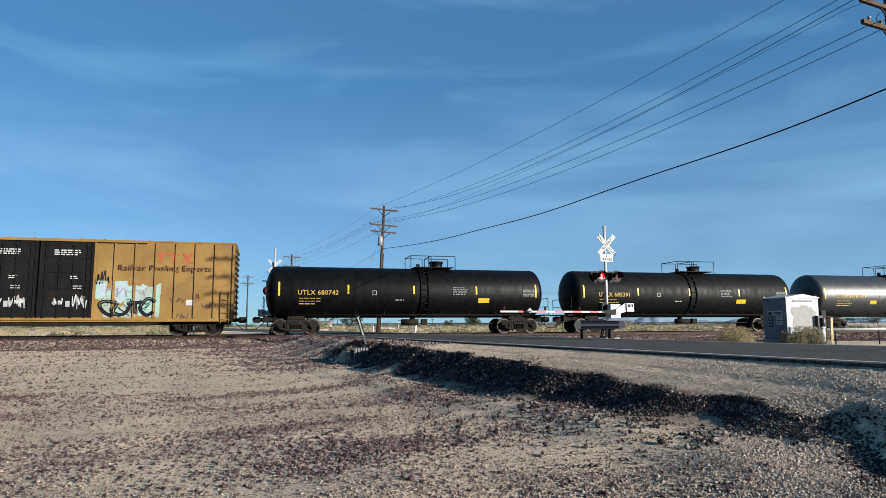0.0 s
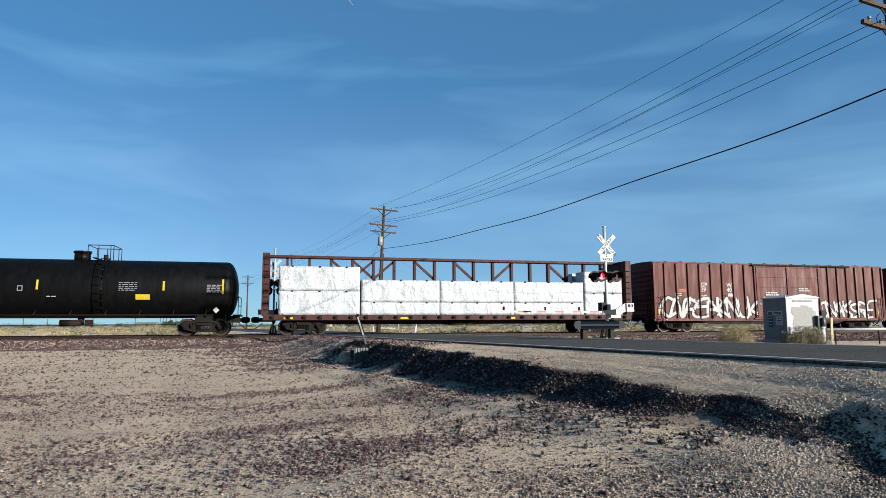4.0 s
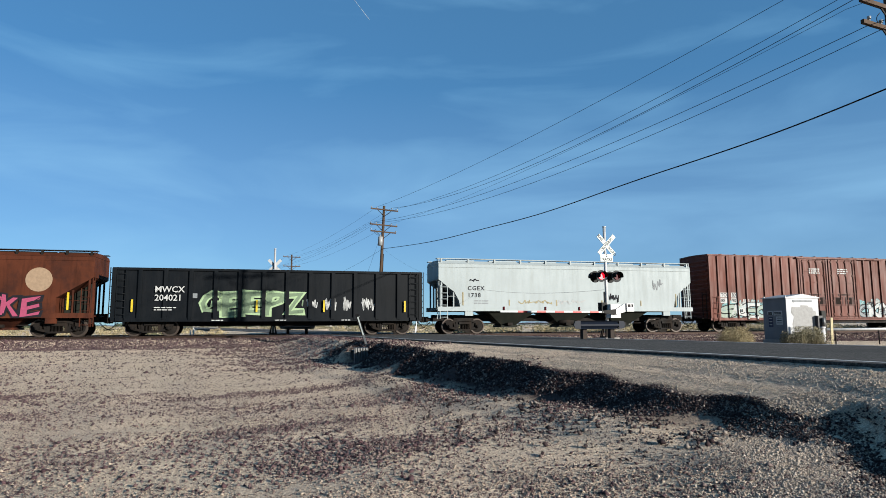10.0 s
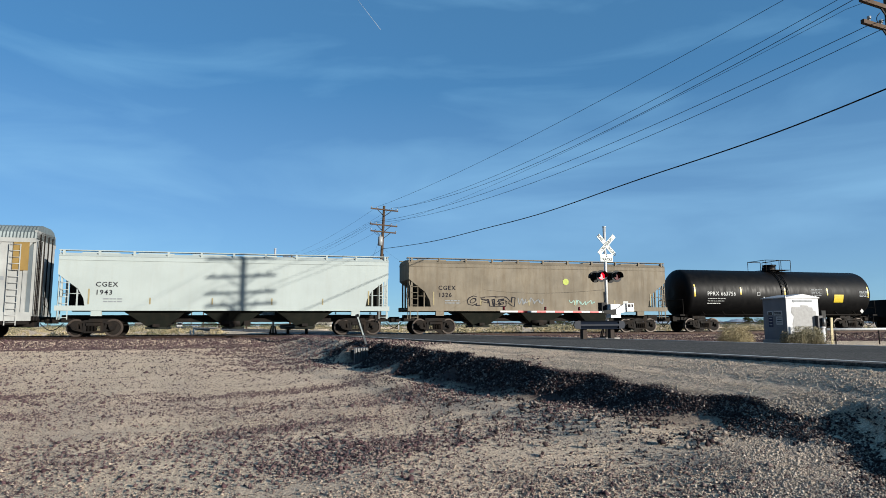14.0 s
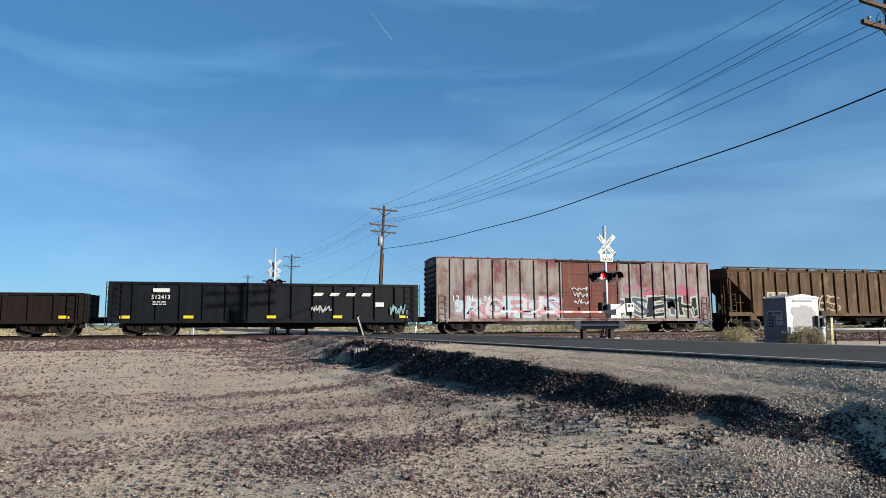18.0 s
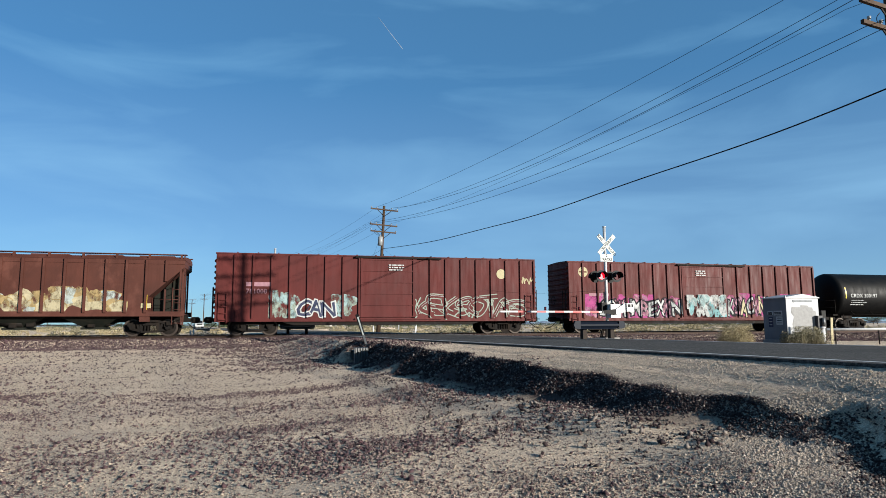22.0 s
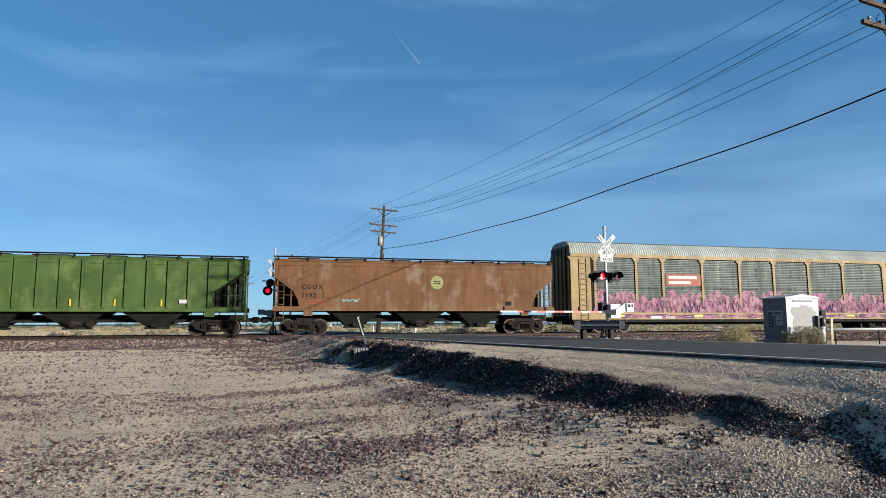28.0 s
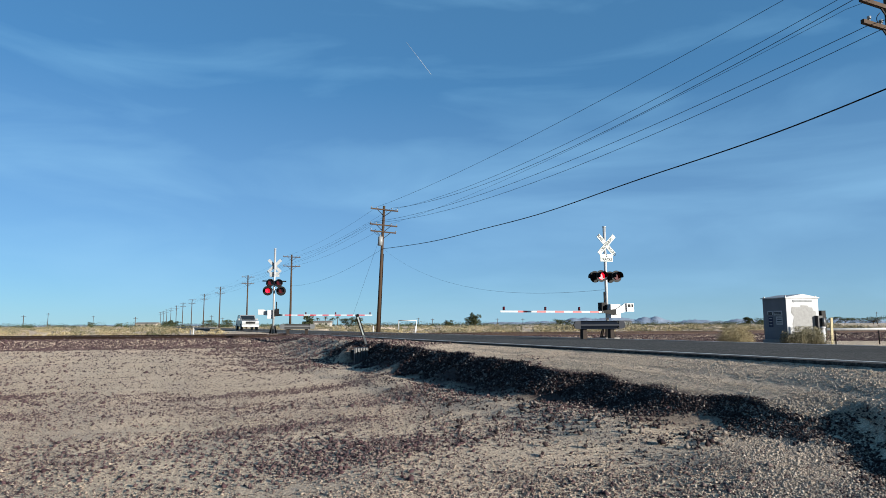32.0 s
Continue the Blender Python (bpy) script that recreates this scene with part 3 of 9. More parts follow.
def coupler_mesh():
    bm = fresh()
    box(bm, -0.75, 0.25, -0.09, 0.09, 0.76, 0.98)
    slab(bm, [(0.2, 0.70), (0.52, 0.70), (0.62, 0.78), (0.62, 0.96), (0.52, 1.04), (0.2, 1.04)], -0.17, 0.12)
    box(bm, 0.3, 0.6, -0.26, -0.17, 0.74, 1.0)
    box(bm, -0.72, -0.55, -0.3, 0.3, 0.66, 1.1)
    last = Vector((0.0, -0.28, 0.72))
    for k in range(1, 9):
        a = k / 8
        p = Vector((0.72 * a, -0.28 - 0.06 * math.sin(a * 3.1), 0.72 - 0.38 * math.sin(a * math.pi * 0.62)))
        bar(bm, last, p, 0.025, 6)
        last = p
    beam(bm, (-0.3, -0.1, 0.95), (-0.25, -1.25, 0.92), 0.03, 0.03)
    me = bpy.data.meshes.new("coupler")
    bm.to_mesh(me)
    bm.free()
    me.materials.append(M_STEEL)
    return me


COUPLER = coupler_mesh()


def undercarriage(car, L, inset=1.75):
    """Two trucks, two couplers and the brake rigging under a car of body length L."""
    for sx in (-1, 1):
        t = part("truck", BOLSTER, None, car)
        t.location = (sx * (L / 2 - inset), 0, 0)
        for sy in (-1, 1):
            f = part("side_frame", SIDE_FRAME, None, t)
            f.location, f.rotation_euler = (0, sy * 1.0, 0), (0, 0, 0 if sy < 0 else math.pi)
            for wx in (-0.89, 0.89):
                w = part("wheel", WHEEL, None, t)
                w.location, w.rotation_euler = (wx, sy * 0.76, 0.46), (0, random.uniform(0, 6), 0 if sy < 0 else math.pi)
        c = part("coupler", COUPLER, None, car)
        c.location, c.rotation_euler = (sx * (L / 2 + 0.05), 0, 0), (0, 0, 0 if sx > 0 else math.pi)
    bm = fresh()
    bar(bm, (-0.6, -0.7, 0.72), (0.4, -0.7, 0.72), 0.18, 12)
    box(bm, 0.6, 0.95, -0.85, -0.55, 0.55, 0.9)
    beam(bm, (-L / 2 + 2.6, -0.5, 0.62), (L / 2 - 2.6, -0.5, 0.62), 0.05, 0.05)
    part("brake_rigging", bm, M_STEEL, car)


def ladder(car, name, x, y, z0, z1, mat, width=0.42, step=0.36, depth=0.06):
    bm = fresh()
    for sx in (-1, 1):
        beam(bm, (x + sx * width / 2, y, z0), (x + sx * width / 2, y, z1), 0.04, 0.04)
    k = z0 + step / 2
    while k < z1:
        bar(bm, (x - width / 2, y - depth / 3, k), (x + width / 2, y - depth / 3, k), 0.016, 6)
        k += step
    return part(name, bm, mat, car)


def end_ladder(car, name, x, y, z0, z1, mat, width=0.42, step=0.36):
    """A ladder on an end wall, its rungs along y."""
    bm = fresh()
    for sy in (-1, 1):
        beam(bm, (x, y + sy * width / 2, z0), (x, y + sy * width / 2, z1), 0.04, 0.04)
    k = z0 + step / 2
    while k < z1:
        bar(bm, (x, y - width / 2, k), (x, y + width / 2, k), 0.016, 6)
        k += step
    return part(name, bm, mat, car)


def lettering(car, words, x, z, size, mat, y=-1.56, spacing=1.0, name="lettering"):
    """Words in the built-in font, upright on the near side; x is the left edge, z the base line."""
    cu = bpy.data.curves.new(name, "FONT")
    cu.body, cu.size, cu.resolution_u, cu.space_character = words, size, 2, spacing
    cu.offset = size * 0.012
    tmp = bpy.data.objects.new(name, cu)
    scene.collection.objects.link(tmp)
    me = bpy.data.meshes.new_from_object(tmp)
    bpy.data.objects.remove(tmp)
    me.transform(Matrix(((1, 0, 0, x), (0, 0, -1, y), (0, 1, 0, z), (0, 0, 0, 1))))
    me.materials.clear()
    me.materials.append(mat)
    return part(name, me, None, car)


def small_print(car, x, z, w, rows, mat, y=-1.56, h=0.05, gap=0.11):
    """Rows of print too small to read, as plain bars."""
    bm = fresh()
    rnd = random.Random(int(abs(x * 31 + z * 7) * 10))
    for r in range(rows):
        a = x
        while a < x + w * rnd.uniform(0.75, 1.0):
            b = a + rnd.uniform(0.08, 0.3)
            box(bm, a, min(b, x + w), y - 0.003, y + 0.003, z - r * gap, z - r * gap + h)
            a = b + 0.05
    return part("small_print", bm, mat, car)


def panel_mark(car, name, x0, x1, z0, z1, mat, y=-1.56, label=""):
    return part(name, box(fresh(), x0, x1, y - 0.004, y + 0.004, z0, z1), mat, car, label)


def round_mark(car, x, z, r, mat, y=-1.56, name="emblem"):
    bm = fresh()
    pts = [(x + r * math.cos(a), z + r * math.sin(a)) for a in (k * math.tau / 32 for k in range(32))]
    slab(bm, pts, y - 0.004, y + 0.004)
    return part(name, bm, mat, car)


STROKES = {
    "S": [[(1, 0.85), (0.6, 1), (0.1, 0.85), (0.15, 0.58), (0.8, 0.45), (0.95, 0.18), (0.5, 0), (0, 0.12)]],
    "K": [[(0.1, 0), (0.12, 1)], [(0.95, 1), (0.2, 0.45), (1, 0)]],
    "O": [[(0.5, 1), (0.05, 0.75), (0.05, 0.25), (0.5, 0), (0.95, 0.25), (0.95, 0.75), (0.5, 1)]],
    "E": [[(1, 1), (0.1, 0.95), (0.08, 0.05), (1, 0)], [(0.1, 0.5), (0.85, 0.52)]],
    "N": [[(0, 0), (0.1, 1), (0.85, 0.05), (1, 1)]],
    "U": [[(0.05, 1), (0.08, 0.2), (0.5, 0), (0.92, 0.2), (0.98, 1)]],
    "C": [[(1, 0.82), (0.55, 1), (0.05, 0.7), (0.05, 0.3), (0.5, 0), (1, 0.15)]],
    "A": [[(0, 0), (0.45, 1), (1, 0)], [(0.2, 0.35), (0.85, 0.38)]],
    "R": [[(0.1, 0), (0.1, 1), (0.9, 0.85), (0.8, 0.5), (0.15, 0.48), (1, 0)]],
    "H": [[(0.08, 0), (0.1, 1)], [(0.92, 0), (0.9, 1)], [(0.1, 0.5), (0.9, 0.52)]],
    "I": [[(0.4, 0), (0.55, 1)]],
    "T": [[(0.5, 0), (0.52, 1)], [(0, 0.95), (1, 1)]],
    "P": [[(0.1, 0), (0.1, 1), (0.95, 0.85), (0.85, 0.48), (0.15, 0.45)]],
}


def curl(points, n=5):
    """A smooth line through the points."""
    p = [points[0], *points, points[-1]]
    out = []
    for k in range(1, len(p) - 2):
        a, b, c, d = (Vector((q[0], q[1])) for q in p[k - 1:k + 3])
        for j in range(n):
            t = j / n
            out.append(0.5 * (2 * b + (c - a) * t + (2 * a - 5 * b + 4 * c - d) * t * t + (3 * b - a - 3 * c + d) * t ** 3))
    out.append(Vector((p[-1][0], p[-1][1])))
    return out


def ribbon_stroke(bm, line, w, y, mat):
    prev = None
    for k, q in enumerate(line):
        a, b = line[max(0, k - 1)], line[min(len(line) - 1, k + 1)]
        d = (b - a)
        if d.length < 1e-6:
            continue
        nrm = Vector((-d.y, d.x)).normalized() * w / 2
        pair = [bm.verts.new((q.x + nrm.x, y, q.y + nrm.y)), bm.verts.new((q.x - nrm.x, y, q.y - nrm.y))]
        if prev:
            bm.faces.new((prev[0], prev[1], pair[1], pair[0])).material_index = mat
        prev = pair


def spray(car, shapes, x0, x1, z0, z1, mats, y=-1.56, seed=1, cloud=True, bold=0.24):
    """Spray-painted letter shapes that overlap and bend: ragged back colour, dark outlines, bright fill, darts and drips.
    mats: back, outline, fill, accent."""
    rnd = random.Random(seed)
    bm = fresh()
    n = len(shapes)
    w = (x1 - x0) / n
    tall = z1 - z0
    last = len(mats) - 1
    if cloud:
        for k in range(3 * n):
            cx, cz = x0 + (x1 - x0) * (k + rnd.uniform(0.1, 0.9)) / (3 * n), z0 + tall * rnd.uniform(0.3, 0.75)
            rx, rz = w * rnd.uniform(0.3, 0.6), tall * rnd.uniform(0.22, 0.42)
            lobe = [rnd.uniform(0.82, 1.12) for _ in range(14)]
            v = [bm.verts.new((cx + rx * f * math.cos(a), y + 0.0012 - 0.0001 * (k % 9), max(z0 - 0.08, cz + rz * f * math.sin(a)))) for f, a in zip(lobe, (j * math.tau / 14 for j in range(14)))]
            bm.faces.new(v).material_index = 0
    for k, ch in enumerate(shapes):
        tilt, grow, drop = rnd.uniform(-0.5, 0.5), rnd.uniform(0.8, 1.2), rnd.uniform(-0.08, 0.08)
        base = bold * min(w, tall) * 1.25
        for j, st in enumerate(STROKES[ch]):
            pts = []
            for u, v in st:
                v = (v - 0.5) * grow + 0.5 + drop + rnd.uniform(-0.07, 0.07)
                pts.append((x0 + (k - 0.12 + 1.24 * u + rnd.uniform(-0.12, 0.12) + tilt * (v - 0.5)) * w, z0 + (0.1 + 0.8 * v) * tall))
            line = curl(pts)
            lift = 0.0016 * (j + 1) + 0.0008 * (k % 3)
            ribbon_stroke(bm, line, base * 2.0, y - lift - 0.001, 1)
            ribbon_stroke(bm, line, base * 1.3, y - lift - 0.005, 2 if (k + j) % 3 else last)
            hi = [q + Vector((base * 0.18, base * 0.2)) for q in line[: max(3, len(line) // 2)]]
            ribbon_stroke(bm, hi, base * 0.16, y - lift - 0.007, 0)
        for j in range(3):
            px, pz = x0 + (k + rnd.random()) * w, z0 + rnd.uniform(0.05, 0.95) * tall
            dart = [(px, pz), (px + rnd.uniform(-0.4, 0.4) * w, pz + rnd.uniform(-0.3, 0.3) * tall), (px + rnd.uniform(-0.6, 0.6) * w, pz + rnd.uniform(-0.35, 0.35) * tall)]
            dart = [(min(x1 + 0.1, max(x0 - 0.1, a)), min(z1 + 0.1, max(z0 - 0.05, b))) for a, b in dart]
            ribbon_stroke(bm, curl(dart, 4), base * rnd.uniform(0.2, 0.5), y - 0.009 - 0.0006 * j, (1, last, 1)[j])
    over_ribs(bm, car, x0, x1)
    return part("graffiti", bm, list(mats), car, "sprayed graffiti lettering in several colours")


RIBS, RIB_DEEP = {}, 0.085


def over_ribs(bm, car, x0, x1):
    """Paint lies on the ribs too: strips of it stand forward with each rib."""
    flat = bpy.data.meshes.new("flat_paint")
    bm.to_mesh(flat)
    for x in RIBS.get(car.name, ()):
        if not x0 - 0.2 < x < x1 + 0.2:
            continue
        strip = fresh()
        strip.from_mesh(flat)
        for cut, way in ((x - 0.05, -1), (x + 0.05, 1)):
            bmesh.ops.bisect_plane(strip, geom=strip.verts[:] + strip.edges[:] + strip.faces[:], plane_co=(cut, 0, 0), plane_no=(way, 0, 0), clear_outer=True)
        for v in strip.verts:
            v.co.y -= RIB_DEEP
        piece = bpy.data.meshes.new("flat_paint")
        strip.to_mesh(piece)
        strip.free()
        bm.from_mesh(piece)
        bpy.data.meshes.remove(piece)
    bpy.data.meshes.remove(flat)


def piece(car, word, x0, x1, z0, z1, outline, fill, y=-1.56, seed=1, edge=0.05, glow=None):
    """Sprayed block letters, each tilted and stretched to its place, with an outline and a fill."""
    rnd = random.Random(seed)
    bm = fresh()
    mats = [outline, *(fill if isinstance(fill, (list, tuple)) else [fill])] + ([glow] if glow else [])
    shares = [0.45 if ch == "I" else 1.0 for ch in word]
    ends = [sum(shares[:k]) / sum(shares) for k in range(len(word) + 1)]
    for k, ch in enumerate(word):
        w = (ends[k + 1] - ends[k]) * (x1 - x0)
        tilt, lean, up, grow = rnd.uniform(-0.09, 0.09), rnd.uniform(-0.15, 0.2), rnd.uniform(-0.06, 0.06), rnd.uniform(0.92, 1.1)
        base = None
        layers = ([(edge * 2.2, len(mats) - 1)] if glow else []) + [(edge, 0), (-0.012, 1 + k % (len(mats) - 1 - bool(glow)))]
        for j, (grown, index) in enumerate(layers):
            cu = bpy.data.curves.new("letter", "FONT")
            cu.body, cu.size, cu.resolution_u, cu.offset = ch, 1.0, 2, 0.03 + grown
            tmp = bpy.data.objects.new("letter", cu)
            scene.collection.objects.link(tmp)
            me = bpy.data.meshes.new_from_object(tmp)
            bpy.data.objects.remove(tmp)
            xs_, zs_ = [v.co.x for v in me.vertices], [v.co.y for v in me.vertices]
            base = base or (min(xs_), max(xs_), min(zs_), max(zs_))
            a, b, c, d = base
            for v in me.vertices:
                u, t = (v.co.x - a) / (b - a) - 0.5, (v.co.y - c) / (d - c) - 0.5
                u, t = u * 1.4 + lean * t + tilt * t + 0.05 * math.sin(7 * t + k), t * grow - tilt * u + up + 0.06 * math.sin(6 * u + 2 * k)
                v.co = (x0 + ends[k] * (x1 - x0) + (0.5 + u) * w, y - 0.003 * j - 0.001 * (k % 3), z0 + (t + 0.5) * (z1 - z0))
            for f in me.polygons:
                f.material_index = index
            bm.from_mesh(me)
            bpy.data.meshes.remove(me)
    for k in range(len(word)):
        px, pz = x0 + (x1 - x0) * rnd.random(), z0 + (z1 - z0) * rnd.uniform(0.1, 0.9)
        dart = [(px, pz), (px + rnd.uniform(-0.25, 0.25), pz + rnd.uniform(-0.25, 0.25)), (px + rnd.uniform(-0.3, 0.5), pz + rnd.uniform(-0.4, 0.4))]
        ribbon_stroke(bm, curl([(a, min(z1, max(z0, b))) for a, b in dart], 4), rnd.uniform(0.03, 0.08), y - 0.009 - 0.0006 * (k % 4), 0 if k % 3 else 1)
    over_ribs(bm, car, x0, x1)
    return part("graffiti", bm, mats, car, "sprayed block letters with an outline")


def soft_patches(car, x0, x1, z0, z1, mats, count, y, seed):
    """Faded blotches of sprayed colour that run into one another, with thin outlines."""
    rnd = random.Random(seed)
    bm = fresh()
    for k in range(count):
        cx, cz = x0 + (x1 - x0) * (k + rnd.uniform(0, 1)) / count, rnd.uniform(z0 + 0.2, z1 - 0.25)
        rx, rz = (x1 - x0) / count * rnd.uniform(1.0, 2.4), (z1 - z0) * rnd.uniform(0.18, 0.45)
        lobe = [rnd.uniform(0.75, 1.15) for _ in range(18)]
        ring = [(min(x1, max(x0, cx + rx * f * math.cos(a))), min(z1, max(z0, cz + rz * f * math.sin(a)))) for f, a in zip(lobe, (j * math.tau / 18 for j in range(18)))]
        bm.faces.new([bm.verts.new((px, y - 0.0004 * (k % 13), pz)) for px, pz in ring]).material_index = k % len(mats)
        if k % 2:
            ribbon_stroke(bm, curl(ring[:rnd.randint(6, 14)], 3), 0.05, y - 0.006 - 0.0003 * (k % 7), (k * 5 + 1) % len(mats))
    return part("graffiti", bm, list(mats), car, "faded patches of sprayed colour")


def tag_scrawl(car, x0, x1, z0, z1, mat, y=-1.56, seed=1, turns=9):
    """A quick one-line scrawl."""
    rnd = random.Random(seed)
    step = (x1 - x0) / turns
    pts = [(x0 + step * k + rnd.uniform(-1.3, 1.3) * step, z0 + (z1 - z0) * (rnd.uniform(0, 0.45) if k % 2 else rnd.uniform(0.5, 1))) for k in range(turns + 1)]
    bm = fresh()
    ribbon_stroke(bm, curl(pts), 0.05, y - 0.002, 0)
    return part("graffiti", bm, mat, car, "quick sprayed scrawl")


def stripe(car, x, z0, z1, mat=None, y=-1.56, w=0.1):
    return part("reflector_strip", box(fresh(), x - w / 2, x + w / 2, y - 0.005, y + 0.003, z0, z1), mat or M_YELLOW, car, "yellow reflective strip")


W_SAGE, W_ICE = worn_spray("worn_spray_sage", (0.36, 0.42, 0.36), 0.7), worn_spray("worn_spray_ice", (0.36, 0.50, 0.50), 0.7)
W_PINK, W_MAGENTA = worn_spray("worn_spray_pink", (0.50, 0.27, 0.33), 0.7), worn_spray("worn_spray_magenta", (0.46, 0.09, 0.26), 0.95)
W_WHITE, W_AQUA = worn_spray("worn_spray_white", (0.54, 0.56, 0.55), 0.85), worn_spray("worn_spray_aqua", (0.25, 0.46, 0.48), 0.8)
W_PLUM, W_ROSE = worn_spray("worn_spray_plum", (0.15, 0.08, 0.17), 0.6), worn_spray("worn_spray_rose", (0.42, 0.20, 0.30), 0.8)
G_WHITE, G_BLACK = plain("spray_white", (0.56, 0.57, 0.56), 0.7), plain("spray_black", (0.015, 0.015, 0.02), 0.7)
G_MINT = plain("spray_mint", (0.32, 0.50, 0.44), 0.7)
G_CREAM = plain("spray_cream", (0.52, 0.46, 0.27), 0.7)
G_ORANGE, G_GREY = plain("spray_orange", (0.65, 0.28, 0.06), 0.7), plain("spray_grey", (0.25, 0.27, 0.285), 0.7)
G_LILAC, G_NAVY = plain("spray_lilac", (0.31, 0.25, 0.36), 0.7), plain("spray_navy", (0.03, 0.04, 0.09), 0.7)
G_AQUA, G_SILVER = plain("spray_aqua", (0.22, 0.39, 0.42), 0.7), plain("spray_silver", (0.40, 0.41, 0.41), 0.5)
G_FADEPINK, G_LIME = plain("spray_faded_pink", (0.38, 0.20, 0.235), 0.75), plain("spray_lime", (0.45, 0.52, 0.10), 0.7)
G_LEAF, G_FERN = plain("spray_pale_green", (0.36, 0.50, 0.28), 0.7), plain("spray_dim_green", (0.17, 0.24, 0.15), 0.75)
G_GOLD = plain("stencil_gold", (0.52, 0.34, 0.05), 0.6)
G_LIMEPALE = plain("spray_pale_lime", (0.50, 0.50, 0.20), 0.7)
G_DUST = plain("dusty_cream", (0.42, 0.36, 0.28), 0.8)
G_PALEPINK, G_PALEBLUE = plain("spray_pale_pink", (0.42, 0.24, 0.29), 0.75), plain("spray_pale_blue", (0.38, 0.47, 0.53), 0.75)
G_MAUVE = plain("spray_mauve", (0.27, 0.125, 0.17), 0.75)
G_SAGE = plain("spray_grey_green", (0.34, 0.40, 0.34), 0.75)
G_ROSE = plain("spray_rose", (0.36, 0.06, 0.13), 0.75)
G_SLATE = plain("spray_slate", (0.09, 0.115, 0.155), 0.7)
G_OCHRE = plain("faded_ochre", (0.36, 0.30, 0.16), 0.7)
G_RUST = plain("stencil_red", (0.36, 0.05, 0.03), 0.6)


# ---- tank cars ----
def tank_car(s0, s1, mat, label, mark, ink, top=4.06, low=0.98, ladder_u=0.54, dome_u=0.6, strips=5, plate=None, extra=None, mark_u=0.105):
    L = s1 - s0
    car = thing("tank_car", label, "tank car", "cars of the freight train")
    MOVERS.append((car, (s0 + s1) / 2))
    r, zc = (top - low) / 2, (top + low) / 2
    bm, rings, seg = fresh(), [], 48
    head = 0.62
    prof = [(-L / 2 + head * (1 - math.cos(a)), r * math.sin(a)) for a in (k * math.pi / 2 / 8 for k in range(1, 9))]
    prof += [(-x, rr) for x, rr in prof[7::-1]]
    for x, rr in prof:
        rings.append([bm.verts.new((x, rr * math.cos(a), zc + rr * math.sin(a))) for a in (k * math.tau / seg for k in range(seg))])
    for a, b in zip(rings, rings[1:]):
        for k in range(seg):
            bm.faces.new((a[k], b[k], b[(k + 1) % seg], a[(k + 1) % seg])).smooth = True
    bm.faces.new(rings[0])
    bm.faces.new(rings[-1])
    bmesh.ops.recalc_face_normals(bm, faces=bm.faces)
    part("tank", bm, mat, car)
    X = lambda u: -L / 2 + u * L
    # frame stubs, saddles, end platforms
    for sx in (-1, 1):
        bm = fresh()
        x = sx * (L / 2 - 1.75)
        slab(bm, [(x - 0.5, 0.86), (x + 0.5, 0.86), (x + 0.35, zc - 0.8), (x - 0.35, zc - 0.8)], -0.55, 0.55)
        box(bm, min(sx * (L / 2 + 0.1), x), max(sx * (L / 2 + 0.1), x), -0.25, 0.25, 0.72, 1.1)
        part("saddle", bm, M_STEEL, car)
        bm = fresh()
        e = sx * (L / 2 + 0.08)
        box(bm, e - 0.28, e + 0.1, -1.45, 1.45, 1.08, 1.16)
        for sy in (-1.4, 1.4):
            bar(bm, (e, sy, 1.15), (e, sy, 2.15), 0.022, 6)
            bar(bm, (e - sx * 0.25, sy, 1.15), (e - sx * 0.25, sy, 0.5), 0.02, 6)
            bar(bm, (e - sx * 0.25, sy, 0.5), (e - sx * 0.65, sy, 0.5), 0.02, 6)
            bar(bm, (e - sx * 0.65, sy, 0.5), (e - sx * 0.65, sy, 1.15), 0.02, 6)
        bar(bm, (e, -1.4, 2.15), (e, 1.4, 2.15), 0.022, 6)
        bar(bm, (e, -1.4, 1.65), (e, 1.4, 1.65), 0.018, 6)
        part("end_platform", bm, M_STEEL, car)
    bm = fresh()
    bar(bm, (-L / 2 + 1.2, -1.38, 1.13), (L / 2 - 1.2, -1.38, 1.13), 0.03, 6)
    for k in range(9):
        x = -L / 2 + 1.6 + (L - 3.2) * k / 8
        bar(bm, (x, -1.38, 1.13), (x, -1.05, 1.42), 0.025, 6)
    part("side_handrail", bm, M_STEEL, car)
    # ladder that hugs the shell, platform with rails, dome with lid
    bm = fresh()
    xl = X(ladder_u)
    arc = [(-r * math.cos(a) * 1.05, zc + r * math.sin(a) * 1.05) for a in (radians(-55 + 15 * k) for k in range(10))]
    for dx in (-0.22, 0.22):
        for p, q in zip(arc, arc[1:]):
            beam(bm, (xl + dx, *p), (xl + dx, *q), 0.06, 0.05)
    for p in arc:
        bar(bm, (xl - 0.22, *p), (xl + 0.22, *p), 0.02, 6)
    part("ladder", bm, mat if ink is not M_YELLOW else M_STEEL, car)
    xd = X(dome_u)
    bm = fresh()
    box(bm, xl - 0.5, xd + 0.9, -0.95, 0.95, top + 0.02, top + 0.06)
    part("top_platform", bm, M_STEEL, car)
    for a, b in ((xl - 0.75, xl + 0.35), (xl + 0.5, xd + 1.0)):
        bm = fresh()
        for y in (-0.9, 0.9):
            bar(bm, (a, y, top - 0.1), (a, y, top + 0.72), 0.022, 6)
            bar(bm, (b, y, top - 0.1), (b, y, top + 0.72), 0.022, 6)
            bar(bm, (a, y, top + 0.72), (b, y, top + 0.72), 0.022, 6)
        bar(bm, (a, -0.9, top + 0.72), (a, 0.9, top + 0.72), 0.022, 6)
